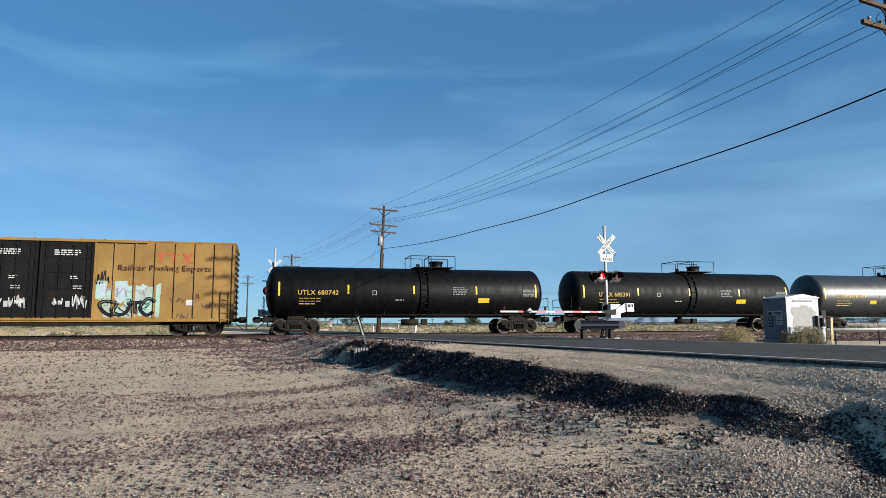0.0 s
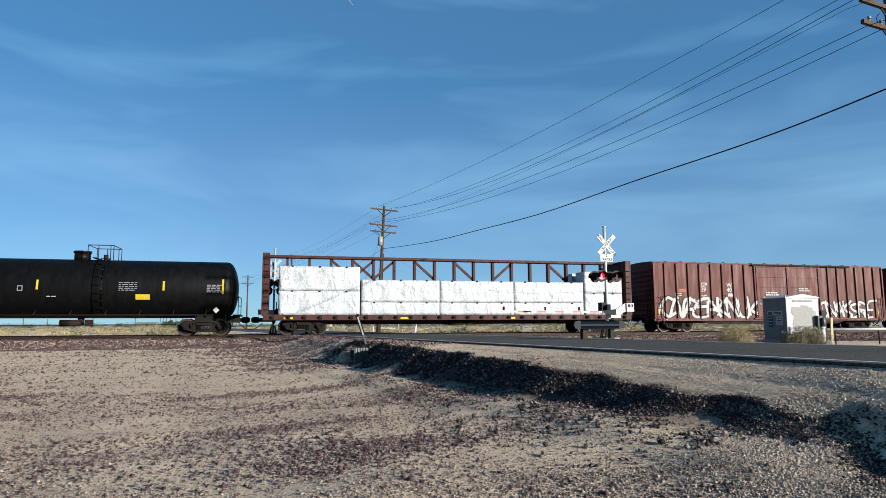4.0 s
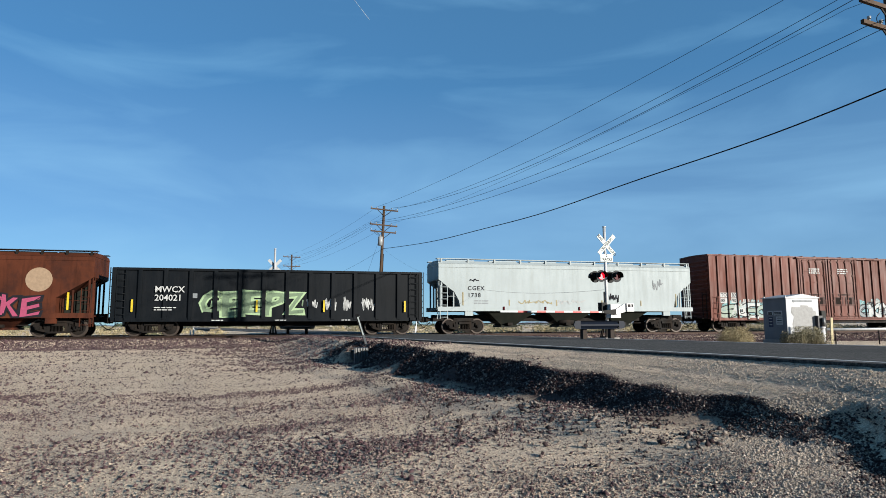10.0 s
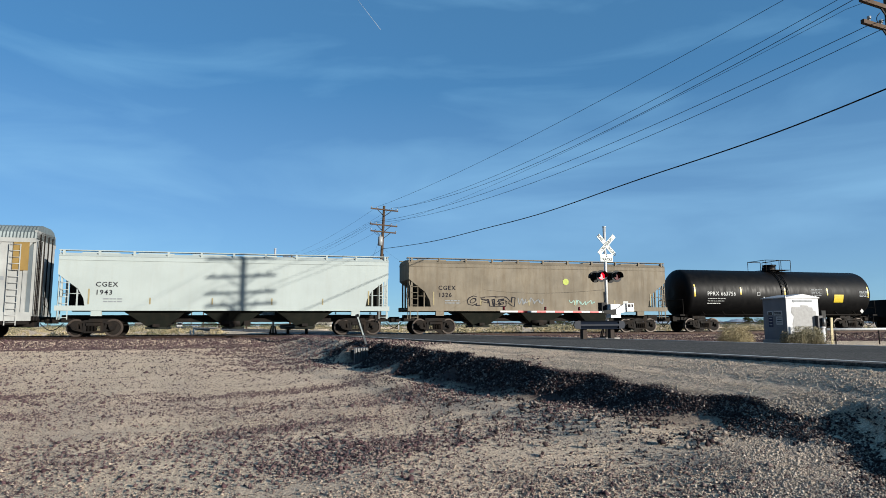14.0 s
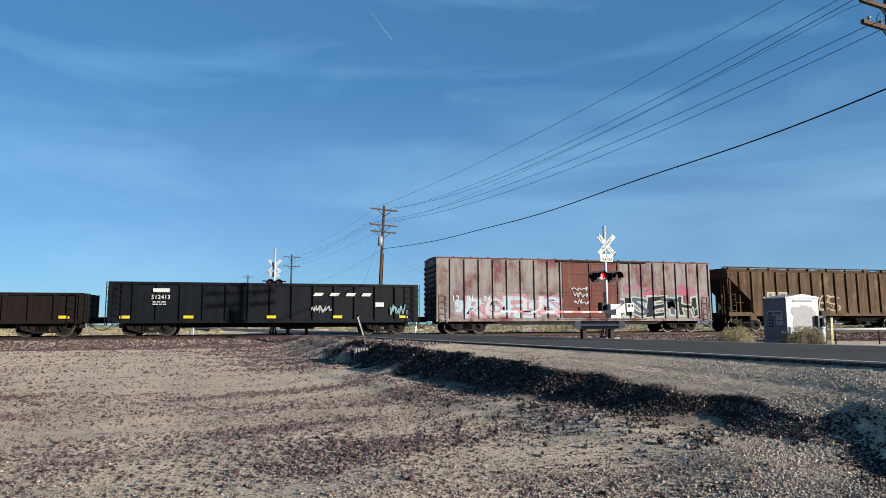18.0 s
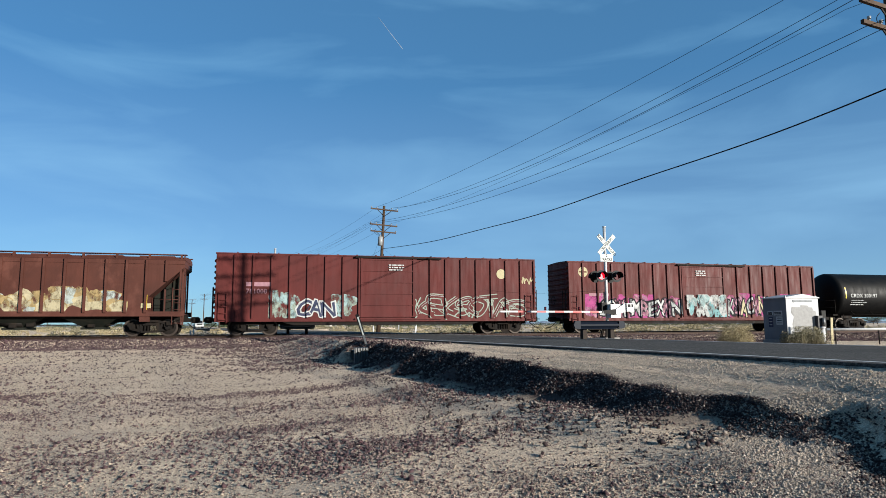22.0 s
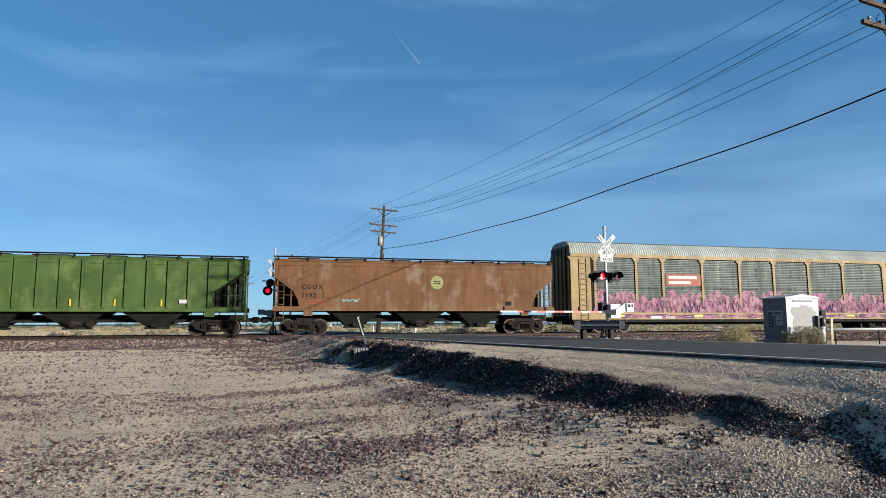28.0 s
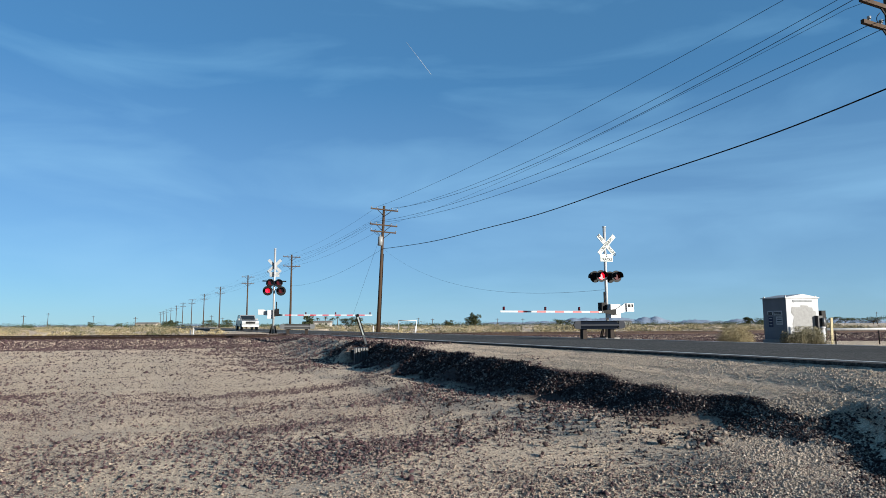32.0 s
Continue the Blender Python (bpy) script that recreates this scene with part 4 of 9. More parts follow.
        part("safety_rail", bm, M_STEEL, car)
    dome = part("manway", bar(fresh(), (xd, 0, top - 0.1), (xd, 0, top + 0.36), 0.4, 20), mat, car)
    part("lid", bar(fresh(), (xd, 0, top + 0.36), (xd, 0, top + 0.46), 0.45, 20), mat, dome)
    part("valve", bar(fresh(), (xl - 0.1, 0.1, top), (xl - 0.1, 0.1, top + 0.3), 0.12, 10), M_STEEL, car)
    part("bottom_outlet", bar(fresh(), (0.2, 0, 0.62), (0.2, 0, low + 0.1), 0.16, 12), M_STEEL, car)
    # marks on the shell, which bulges: each lies at the shell's own depth
    def shell(z):
        return -math.sqrt(max(0.01, r * r - (z - zc) ** 2)) - 0.014

    def on_shell(name, x0, x1, z0, z1, mat, label="", lift=0.0):
        bm = fresh()
        prev = None
        for k in range(6):
            z = z0 + (z1 - z0) * k / 5
            row = [bm.verts.new((x, shell(z) - lift, z)) for x in (x0, x1)]
            if prev:
                bm.faces.new((prev[0], prev[1], row[1], row[0]))
            prev = row
        return part(name, bm, mat, car, label)
    for k in range(strips):
        x = X(0.045 + 0.91 * k / (strips - 1))
        tall = 0.8 if k in (0, strips - 1) else 0.5
        on_shell("reflector_strip", x - 0.05, x + 0.05, zc - tall / 2 + 0.12, zc + tall / 2 + 0.12, M_YELLOW, "yellow reflective strip")
    word = lettering(car, mark, X(mark_u), zc - 0.2, 0.37, ink, 0.0, 1.08)
    for v in word.data.vertices:
        v.co.y = shell(v.co.z) - 0.004
    small_print(car, X(mark_u + 0.005), zc - 0.42, 1.4, 1, ink, shell(zc - 0.4) - 0.004, 0.03)
    small_print(car, X(mark_u + 0.005), zc - 0.58, 1.4, 1, ink, shell(zc - 0.56) - 0.004, 0.03)
    small_print(car, X(mark_u + 0.005), zc - 0.74, 1.2, 1, ink, shell(zc - 0.72) - 0.004, 0.045)
    small_print(car, X(0.64), zc + 0.25, 0.9, 5, G_GREY, shell(zc) - 0.006, 0.04, 0.1)
    small_print(car, X(0.905), zc + 0.15, 0.8, 5, G_GREY, shell(zc) - 0.006, 0.05, 0.09)
    small_print(car, X(0.435), zc - 0.5, 0.5, 1, G_SILVER, shell(zc - 0.48) - 0.004, 0.045)
    on_shell("consolidated_stencil", X(0.355), X(0.355) + 0.24, zc - 0.2, zc + 0.06, G_SILVER)
    on_shell("stencil_face", X(0.355) + 0.03, X(0.355) + 0.21, zc - 0.17, zc + 0.03, mat, "", 0.004)
    if plate:
        on_shell("warning_plate", X(plate[0]), X(plate[0]) + plate[1], zc - 0.62, zc - 0.62 + plate[2], M_YELLOW, "yellow warning plate", 0.004)
    z = low + 0.42
    bm = fresh()
    x = X(0.935)
    slab(bm, [(x - 0.17, z), (x, z - 0.17), (x + 0.17, z), (x, z + 0.17)], -1.32, -1.31)
    holder = part("placard", bm, G_WHITE, car, "white diamond hazard placard")
    undercarriage(car, L)
    if extra:
        extra(car, X, zc, shell)
    return car


P_TANK = paint("tank_black", (0.006, 0.006, 0.007), (0.02, 0.018, 0.016), 0.3, 0.5)
P_TANK_DUSTY = paint("tank_dusty_black", (0.010, 0.0105, 0.0115), (0.03, 0.026, 0.022), 0.35, 0.55)
P_TANK_GREY = paint("tank_dark_grey", (0.072, 0.082, 0.09), (0.05, 0.046, 0.042), 0.4, 0.42, gloss=0.45)
P_TANK_PALE = paint("tank_mid_grey", (0.125, 0.145, 0.15), (0.16, 0.085, 0.05), 0.4, 0.6)

tank_car(-0.75, 16.2, P_TANK, "clean black steel tank car with yellow marks", "UTLX 680742", G_GOLD, 3.98, plate=(0.735, 0.7, 0.28))
tank_car(17.95, 34.85, P_TANK_DUSTY, "dusty black tank car with yellow lettering", "UTLX 685391", G_GOLD, 4.02, ladder_u=0.52, dome_u=0.585, plate=(0.715, 0.75, 0.28))
tank_car(36.7, 52.2, P_TANK_GREY, "dark grey tank car with yellow lettering", "UTLX 647676", G_GOLD, 4.05, ladder_u=0.49, dome_u=0.575, plate=(0.30, 0.6, 0.26))
tank_car(53.75, 67.3, P_TANK_PALE, "faded grey tank car stained with rust", "UTLX 85848", G_GOLD, 4.12, ladder_u=0.555, dome_u=0.475, plate=(0.68, 0.62, 0.3))
tank_car(69.0, 85.5, P_TANK, "glossy black tank car with white lettering", "SHPX 207187", G_WHITE, 4.15, ladder_u=0.58, dome_u=0.505, strips=6, plate=(0.69, 0.7, 0.28))
tank_car(332.75, 348.5, P_TANK, "black tank car with a broad yellow plate", "PPRX 663756", G_WHITE, 4.26, ladder_u=0.50, dome_u=0.52, plate=(0.765, 0.8, 0.55))
tank_car(520.05, 536.9, P_TANK_DUSTY, "black tank car with a yellow panel low down", "CRDX 300197", G_WHITE, 4.16, mark_u=0.068, ladder_u=0.51, dome_u=0.575, plate=(0.57, 0.5, 0.36))
tank_car(538.6, 555.45, P_TANK_DUSTY, "sooty black tank car with white lettering", "CBTX 737699", G_WHITE, 4.18, mark_u=0.06, ladder_u=0.50, dome_u=0.575)
tank_car(557.0, 573.6, P_TANK, "black tank car, dome ahead of its ladder", "TCBX 251337", G_WHITE, 4.12, mark_u=0.075, ladder_u=0.56, dome_u=0.475)


def scrawls(car, X, zc, shell):
    for k, (a, b) in enumerate(((0.33, 0.5), (0.57, 0.66), (0.72, 0.82))):
        tag_scrawl(car, X(a), X(b), zc - 0.75, zc - 0.35, G_SILVER, shell(zc - 0.75) - 0.01, 40 + k, 14)


tank_car(575.2, 592.0, P_TANK, "black tank car with silver scrawls and yellow lettering", "UTLX 250385", G_GOLD, 4.12, ladder_u=0.52, dome_u=0.56, extra=scrawls)


# ---- box cars ----
# black for flat pieces that paint the shade of door gaps and slots
M_GAP = plain("painted_gap_shade", (0.02, 0.014, 0.012), 0.9)
P_LOCK = paint("lock_gear_brown", (0.12, 0.035, 0.025), (0.05, 0.03, 0.02), 0.5, 0.7)


def box_car(s0, s1, paint_mat, label, top, doors, rib_step, low=0.92, door_mat=None, roof_mat=None, ribs_skip=(), ladder_h=1.5, thin=False, rods=False, end_mat=None):
    """doors: list of (u0, u1). Returns the car and X(u)."""
    L = s1 - s0
    car = thing("box_car", label, "box car", "cars of the freight train")
    MOVERS.append((car, (s0 + s1) / 2))
    X = lambda u: -L / 2 + u * L
    w = 1.5
    bm = fresh()
    run(bm, [(-w, low), (w, low), (w, top - 0.1), (-w, top - 0.1)], -L / 2, L / 2)
    part("body", bm, paint_mat, car)
    bm = fresh()
    run(bm, [(-w - 0.03, top - 0.12), (w + 0.03, top - 0.12), (w + 0.03, top - 0.05), (0.4, top), (-0.4, top), (-w - 0.03, top - 0.05)], -L / 2 - 0.03, L / 2 + 0.03)
    n = int(L / 1.1)
    for k in range(1, n):
        x = -L / 2 + L * k / n
        beam(bm, (x, -w, top - 0.035), (x, w, top - 0.035), 0.06, 0.07)
    part("roof", bm, roof_mat or paint_mat, car)
    bm = fresh()
    box(bm, -L / 2, L / 2, -w - 0.04, -w + 0.02, low - 0.12, low + 0.06)
    part("side_sill", bm, paint_mat, car)
    bm = fresh()
    slab(bm, [(-L / 2 + 3.4, low - 0.1), (L / 2 - 3.4, low - 0.1), (L / 2 - 4.2, low - 0.32), (-L / 2 + 4.2, low - 0.32)], -w + 0.1, -w + 0.14)
    part("skirt", bm, M_STEEL, car)
    part("centre_sill", box(fresh(), -L / 2 + 0.2, L / 2 - 0.2, -0.35, 0.35, 0.6, low), M_STEEL, car)
    spans = [(0.0, doors[0][0]), (doors[-1][1], 1.0)]
    for a, b in spans:
        m = max(1, round((b - a) * L / rib_step))
        for k in range(m + 1):
            x = X(a + (b - a) * k / m)
            if k in (0, m):
                x += 0.06 if k == 0 else -0.06
            RIBS.setdefault(car.name, []).append(x)
            for sy in (-1, 1):
                bm = fresh()
                run(bm, [(sy * w, low), (sy * (w + RIB_DEEP), low + 0.04), (sy * (w + RIB_DEEP), top - 0.18), (sy * w, top - 0.14)], x - 0.05, x + 0.05)
                part("rib", bm, paint_mat, car)
    for a, b in doors:
        bm = fresh()
        box(bm, X(a) + 0.02, X(b) - 0.02, -w - 0.06, -w, low + 0.12, top - 0.22)
        door = part("door", bm, door_mat or paint_mat, car)
        for k in range(4 if rods else 0):
            bm = fresh()
            x = X(a) + (X(b) - X(a)) * (0.12 + 0.76 * k / 3)
            beam(bm, (x, -w - 0.1, low + 0.05), (x, -w - 0.1, top - 0.25), 0.05, 0.05)
            for z in (low + 0.25, low + 1.2, top - 1.4, top - 0.45):
                box(bm, x - 0.09, x + 0.09, -w - 0.12, -w - 0.05, z, z + 0.1)
            part("lock_rod", bm, door_mat or paint_mat, door)
        # proud dark strips paint the shadow line beside each door
        for x in (X(a) - 0.05, X(b) + 0.05):
            part("door_gap_shade", box(fresh(), x - 0.06, x + 0.06, -w - 0.012, -w + 0.01, low + 0.12, top - 0.2), M_GAP, door)
        # slot shade is a dark face laid on each plate
        for u0, u1, z0, z1 in ((0.14, 0.46, 0.9, 1.5), (0.54, 0.86, 0.9, 1.5), (0.3, 0.7, 1.6, 1.75)) if rods else ():
            part("lock_plate", box(fresh(), X(a) + (X(b) - X(a)) * u0, X(a) + (X(b) - X(a)) * u1, -w - 0.085, -w - 0.055, low + z0, low + z1), door_mat or P_LOCK, door)
            part("lock_slot_shade", box(fresh(), X(a) + (X(b) - X(a)) * (u0 + 0.06), X(a) + (X(b) - X(a)) * (u1 - 0.1), -w - 0.09, -w - 0.08, low + z0 + 0.06, low + z1 - 0.06), M_GAP, door)
        for x in (X(a) + 0.06, X(b) - 0.06):
            part("door_stile", box(fresh(), x - 0.05, x + 0.05, -w - 0.12, -w - 0.06, low + 0.12, top - 0.22), door_mat or paint_mat, door)
        for k in range(6):
            z = low + 0.16 + (top - 0.28 - low - 0.16) * k / 5
            bm = fresh()
            beam(bm, (X(a) + 0.1, -w - 0.07, z), (X(b) - 0.1, -w - 0.07, z), 0.05, 0.05)
            part("door_rail", bm, door_mat or paint_mat, door)
    bm = fresh()
    pad = 0.0 if thin else (doors[-1][1] - doors[0][0]) * L * 0.5
    box(bm, max(-L / 2, X(doors[0][0]) - 0.3), min(L / 2, X(doors[-1][1]) + pad), -w - 0.16, -w - 0.02, top - 0.2, top - 0.1)
    part("door_track", bm, paint_mat if rods else M_STEEL, car)
    bm = fresh()
    box(bm, max(-L / 2, X(doors[0][0]) - 0.3), min(L / 2, X(doors[-1][1]) + pad), -w - 0.14, -w - 0.02, low - 0.02, low + 0.06)
    part("door_sill", bm, paint_mat, car)
    for x in (-L / 2 + 0.42, L / 2 - 0.42):
        ladder(car, "side_ladder", x, -w - 0.1, low - 0.2, low + ladder_h, M_STEEL if thin else paint_mat)
    for sx in (-1, 1):
        e = sx * L / 2
        for k in range(int((top - low - 0.4) / 0.32)):
            z = low + 0.25 + k * 0.32
            bm = fresh()
            slab(bm, [(e, z), (e + sx * 0.09, z + 0.06), (e + sx * 0.09, z + 0.14), (e, z + 0.2)], -w + 0.08, w - 0.08)
            part("end_rib", bm, end_mat or paint_mat, car)
        end_ladder(car, "end_ladder", e + sx * 0.14, -1.15, low, low + ladder_h + 0.3, M_STEEL)
        bm = fresh()
        box(bm, e - 0.02 if sx > 0 else e - 0.4, e + 0.4 if sx > 0 else e + 0.02, -1.2, 1.2, low - 0.02, low + 0.03)
        part("end_platform", bm, M_STEEL, car)
    bm = fresh()
    for a in range(20):
        p, q = a * math.tau / 20, (a + 1) * math.tau / 20
        bar(bm, (-L / 2 - 0.22, 0.3 + 0.28 * math.cos(p), 2.1 + 0.28 * math.sin(p)), (-L / 2 - 0.22, 0.3 + 0.28 * math.cos(q), 2.1 + 0.28 * math.sin(q)), 0.02, 5)
    bar(bm, (-L / 2, 0.3, 2.1), (-L / 2 - 0.22, 0.3, 2.1), 0.03, 6)
    part("brake_wheel", bm, M_STEEL, car)
    undercarriage(car, L, 2.0)
    return car, X


YF = -1.506
P_YELLOW = paint("boxcar_yellow", (0.60, 0.35, 0.10), (0.30, 0.18, 0.08), 0.35, 0.55)
P_DOOR_BLACK = paint("door_black", (0.018, 0.018, 0.02), (0.06, 0.05, 0.045), 0.3, 0.6)
# end ribs get a streaked brown, darkened to stand for the end's shade
car, X = box_car(-21.1, -2.4, P_YELLOW, "yellow high box car with black double doors", 5.15, [(0.35, 0.485), (0.49, 0.625)], 0.95, 0.9, P_DOOR_BLACK, rods=True, end_mat=paint("boxcar_end_shade", (0.24, 0.15, 0.075), (0.08, 0.05, 0.03), 0.6, 0.7))
for k, x in enumerate((0.37, 0.52)):
    small_print(car, X(x) + 0.1, 4.45, 1.25, 3, G_WHITE, -1.6, 0.06, 0.11)
    small_print(car, X(x) + 0.9, 3.1, 0.35, 2, G_WHITE, -1.6, 0.05, 0.1)
    small_print(car, X(x) + 1.0, 2.6, 0.45, 2, G_SILVER, -1.6, 0.05, 0.12)
    tag_scrawl(car, X(x) + 0.1, X(x) + 0.6, 1.5, 2.0, G_WHITE, -1.6, int(x * 700), 12)
    tag_scrawl(car, X(x) + 1.0, X(x) + 1.7, 1.4, 2.2, G_WHITE, -1.6, int(x * 710), 16)
    panel_mark(car, "notice", X(x) + 0.75, X(x) + 0.95, 1.55, 1.85, G_SILVER, -1.6)
bm = fresh()
for a in (0.78, 0.815):
    box(bm, X(a), X(a) + 0.62, YF - 0.004, YF + 0.004, 4.34, 4.46)
    box(bm, X(a) + 0.23, X(a) + 0.39, YF - 0.004, YF + 0.004, 3.92, 4.34)
x = X(0.853)
slab(bm, [(x, 3.92), (x + 0.17, 3.92), (x + 0.62, 4.46), (x + 0.45, 4.46)], YF - 0.005, YF + 0.003)
slab(bm, [(x + 0.45, 3.92), (x + 0.62, 3.92), (x + 0.17, 4.46), (x, 4.46)], YF - 0.007, YF + 0.001)
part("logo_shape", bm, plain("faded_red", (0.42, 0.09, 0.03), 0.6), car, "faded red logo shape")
lettering(car, "Railcar Pooling Experts", X(0.688), 3.5, 0.42, plain("slogan_brown", (0.09, 0.035, 0.015), 0.6), YF - 0.09, 1.16)
for a, b, z in ((0.83, 0.862, 2.1), (0.895, 0.905, 2.3), (0.915, 0.95, 1.8), (0.84, 0.88, 1.25)):
    tag_scrawl(car, X(a), X(b), z - 0.4, z, plain("spray_brown", (0.14, 0.06, 0.03), 0.7), YF, int(a * 1000), 8)
soft_patches(car, X(0.632), X(0.80), 1.0, 2.9, (G_MINT, G_PALEBLUE, G_MINT, G_SAGE), 14, YF + 0.003, 8)
spray(car, "CUTC", X(0.65), X(0.785), 1.05, 2.0, (G_MINT, G_BLACK, G_BLACK, G_BLACK), YF - 0.004, 3, False, 0.12)
tag_scrawl(car, X(0.66), X(0.77), 2.05, 2.7, G_LILAC, YF - 0.006, 9, 16)
tag_scrawl(car, X(0.63), X(0.665), 2.7, 3.5, G_BLACK, YF, 7, 12)
panel_mark(car, "stencil_panel", X(0.87), X(0.87) + 0.45, 1.65, 1.95, G_WHITE, YF)
stripe(car, X(0.945), 1.2, 1.8, None, YF)

P_RED = paint("boxcar_red", (0.235, 0.040, 0.030), (0.12, 0.05, 0.035), 0.5, 0.6)
car, X = box_car(111.4, 130.3, P_RED, "red-brown box car with black and white graffiti along its foot", 4.68, [(0.42, 0.56), (0.56, 0.70)], 0.85, 0.85)
for word, u, z in (("GP", 0.19, 3.0), ("29", 0.19, 2.68), ("WX", 0.297, 3.0), ("40", 0.297, 2.68)):
    lettering(car, word, X(u), z, 0.4, G_WHITE, YF)
panel_mark(car, "stencil", X(0.302), X(0.322), 2.36, 2.56, G_SILVER, YF)
small_print(car, X(0.085), 2.5, 0.5, 2, G_WHITE, YF, 0.06, 0.12)
small_print(car, X(0.19), 2.4, 0.5, 2, G_SILVER, YF, 0.06, 0.12)
panel_mark(car, "red_patch", X(0.10), X(0.13), 2.62, 2.85, G_RUST, YF)
small_print(car, X(0.46), 2.6, 1.2, 2, G_WHITE, -1.575, 0.09, 0.15)
panel_mark(car, "placard_board", X(0.605), X(0.64), 1.35, 1.75, G_GREY, -1.6)
tag_scrawl(car, X(0.43), X(0.47), 1.75, 2.0, G_AQUA, -1.575, 401, 10)
tag_scrawl(car, X(0.49), X(0.53), 1.15, 1.4, G_AQUA, -1.575, 402, 10)
small_print(car, X(0.605), 2.9, 0.9, 2, G_WHITE, -1.575, 0.07, 0.14)
spray(car, "CNPEAKNUK", X(0.035), X(0.43), 0.85, 2.3, (G_WHITE, G_BLACK, G_WHITE, G_SILVER), YF, 11, False, 0.15)
spray(car, "SCNAKSRE", X(0.66), X(0.95), 0.85, 2.2, (G_WHITE, G_BLACK, G_WHITE, G_SILVER), YF, 12, False, 0.15)
stripe(car, X(0.02), 1.1, 1.6, None, YF)
stripe(car, X(0.97), 1.1, 1.6, None, YF)

P_OXIDE = paint("boxcar_oxide", (0.265, 0.056, 0.028), (0.16, 0.06, 0.035), 0.4, 0.6)
car, X = box_car(247.1, 266.0, P_OXIDE, "tall oxide-red box car with grey graffiti along its foot", 5.26, [(0.39, 0.515), (0.52, 0.65)], 0.74, 0.88, rods=True)
panel_mark(car, "number_panel", X(0.045), X(0.078), 2.3, 2.62, G_WHITE, YF)
panel_mark(car, "number_panel", X(0.09), X(0.12), 2.3, 2.62, G_WHITE, YF)
panel_mark(car, "number_panel", X(0.045), X(0.078), 1.92, 2.24, G_WHITE, YF)
panel_mark(car, "number_panel", X(0.09), X(0.12), 1.92, 2.24, G_WHITE, YF)
panel_mark(car, "number_panel", X(0.14), X(0.165), 1.92, 2.2, G_WHITE, YF)
for a, z, w in ((0.047, 2.36, "TO"), (0.092, 2.36, "BX"), (0.047, 1.98, "88"), (0.092, 1.98, "90"), (0.142, 1.98, "10")):
    lettering(car, w, X(a), z, 0.33, G_BLACK, YF - 0.01)
for a in (0.43, 0.56):
    small_print(car, X(a), 4.3, 0.9, 3, G_WHITE, -1.62, 0.08, 0.14)
soft_patches(car, X(0.05), X(0.37), 0.95, 2.15, (W_AQUA, W_WHITE, W_AQUA, W_ICE), 22, YF + 0.004, 18)
spray(car, "SKEONS", X(0.05), X(0.35), 0.95, 1.85, (G_AQUA, G_BLACK, G_SILVER, G_SAGE), YF - 0.004, 15, True, 0.16)
soft_patches(car, X(0.65), X(0.985), 0.95, 2.3, (W_AQUA, W_WHITE, W_AQUA, W_ICE), 22, YF + 0.004, 19)
spray(car, "CKANSRE", X(0.66), X(0.98), 0.95, 1.9, (G_AQUA, G_BLACK, G_SILVER, G_GREY), YF, 16, True, 0.18)
stripe(car, X(0.96), 1.1, 1.5, None, YF)

P_FADED = paint("boxcar_faded", (0.47, 0.405, 0.38), (0.19, 0.06, 0.055), 0.75, 0.7, 0.0, (0.22, 0.05, 0.055), 0.5)
P_FADED_DOOR = paint("boxcar_door_red", (0.24, 0.05, 0.03), (0.42, 0.30, 0.25), 0.35, 0.7)
car, X = box_car(403.3, 422.2, P_FADED, "whitish faded box car with a red door and graffiti", 4.66, [(0.43, 0.535), (0.535, 0.64)], 0.9, 0.86, P_FADED_DOOR, P_FADED_DOOR, end_mat=P_FADED_DOOR)
for a, w in ((0.05, "12"), (0.10, "91"), (0.155, "84")):
    lettering(car, w, X(a), 1.95, 0.5, G_WHITE, YF - 0.02)
soft_patches(car, X(0.06), X(0.43), 0.95, 2.15, (G_PALEBLUE, G_LILAC, G_PALEBLUE, G_PALEPINK), 13, YF, 21)
soft_patches(car, X(0.66), X(0.985), 2.1, 3.05, (G_ROSE, G_MAUVE, P_FADED), 9, YF + 0.003, 25)
piece(car, "ROFUS", X(0.1), X(0.42), 1.0, 2.25, G_FADEPINK, [G_PALEBLUE, G_SILVER], YF - 0.006, 24, 0.05)
piece(car, "DISETH", X(0.60), X(0.935), 0.95, 2.3, G_SAGE, [G_NAVY, G_BLACK], YF, 22, 0.045)
for k, z in enumerate((2.1, 2.55, 2.95)):
    tag_scrawl(car, X(0.465), X(0.525), z - 0.35, z, G_SILVER, -1.62, 230 + k, 12)
for k in range(3):
    panel_mark(car, "notice", X(0.57) + 0.35 * k, X(0.57) + 0.35 * k + 0.16, 1.5, 1.8, G_GOLD if k == 1 else G_SILVER, -1.62)

P_BARN = paint("boxcar_barn_red", (0.205, 0.026, 0.022), (0.10, 0.03, 0.024), 0.4, 0.65)
car, X = box_car(478.3, 497.05, P_BARN, "barn-red box car with a sliding door and graffiti", 4.62, [(0.422, 0.593)], 1.0, 0.88)
panel_mark(car, "mark_bar", X(0.085), X(0.16), 2.72, 2.95, G_FADEPINK, YF)
lettering(car, "781008", X(0.085), 2.32, 0.38, G_FADEPINK, YF)
round_mark(car, X(0.882), 3.62, 0.30, G_CREAM, YF)
small_print(car, X(0.51), 4.0, 0.9, 3, G_WHITE, -1.62, 0.07, 0.14)
soft_patches(car, X(0.15), X(0.245), 0.95, 2.5, (W_SAGE, W_ICE, W_SAGE, W_ICE), 9, YF, 31)
soft_patches(car, X(0.335), X(0.412), 0.95, 2.3, (W_ICE, W_SAGE, W_ICE, W_SAGE), 8, YF, 30)
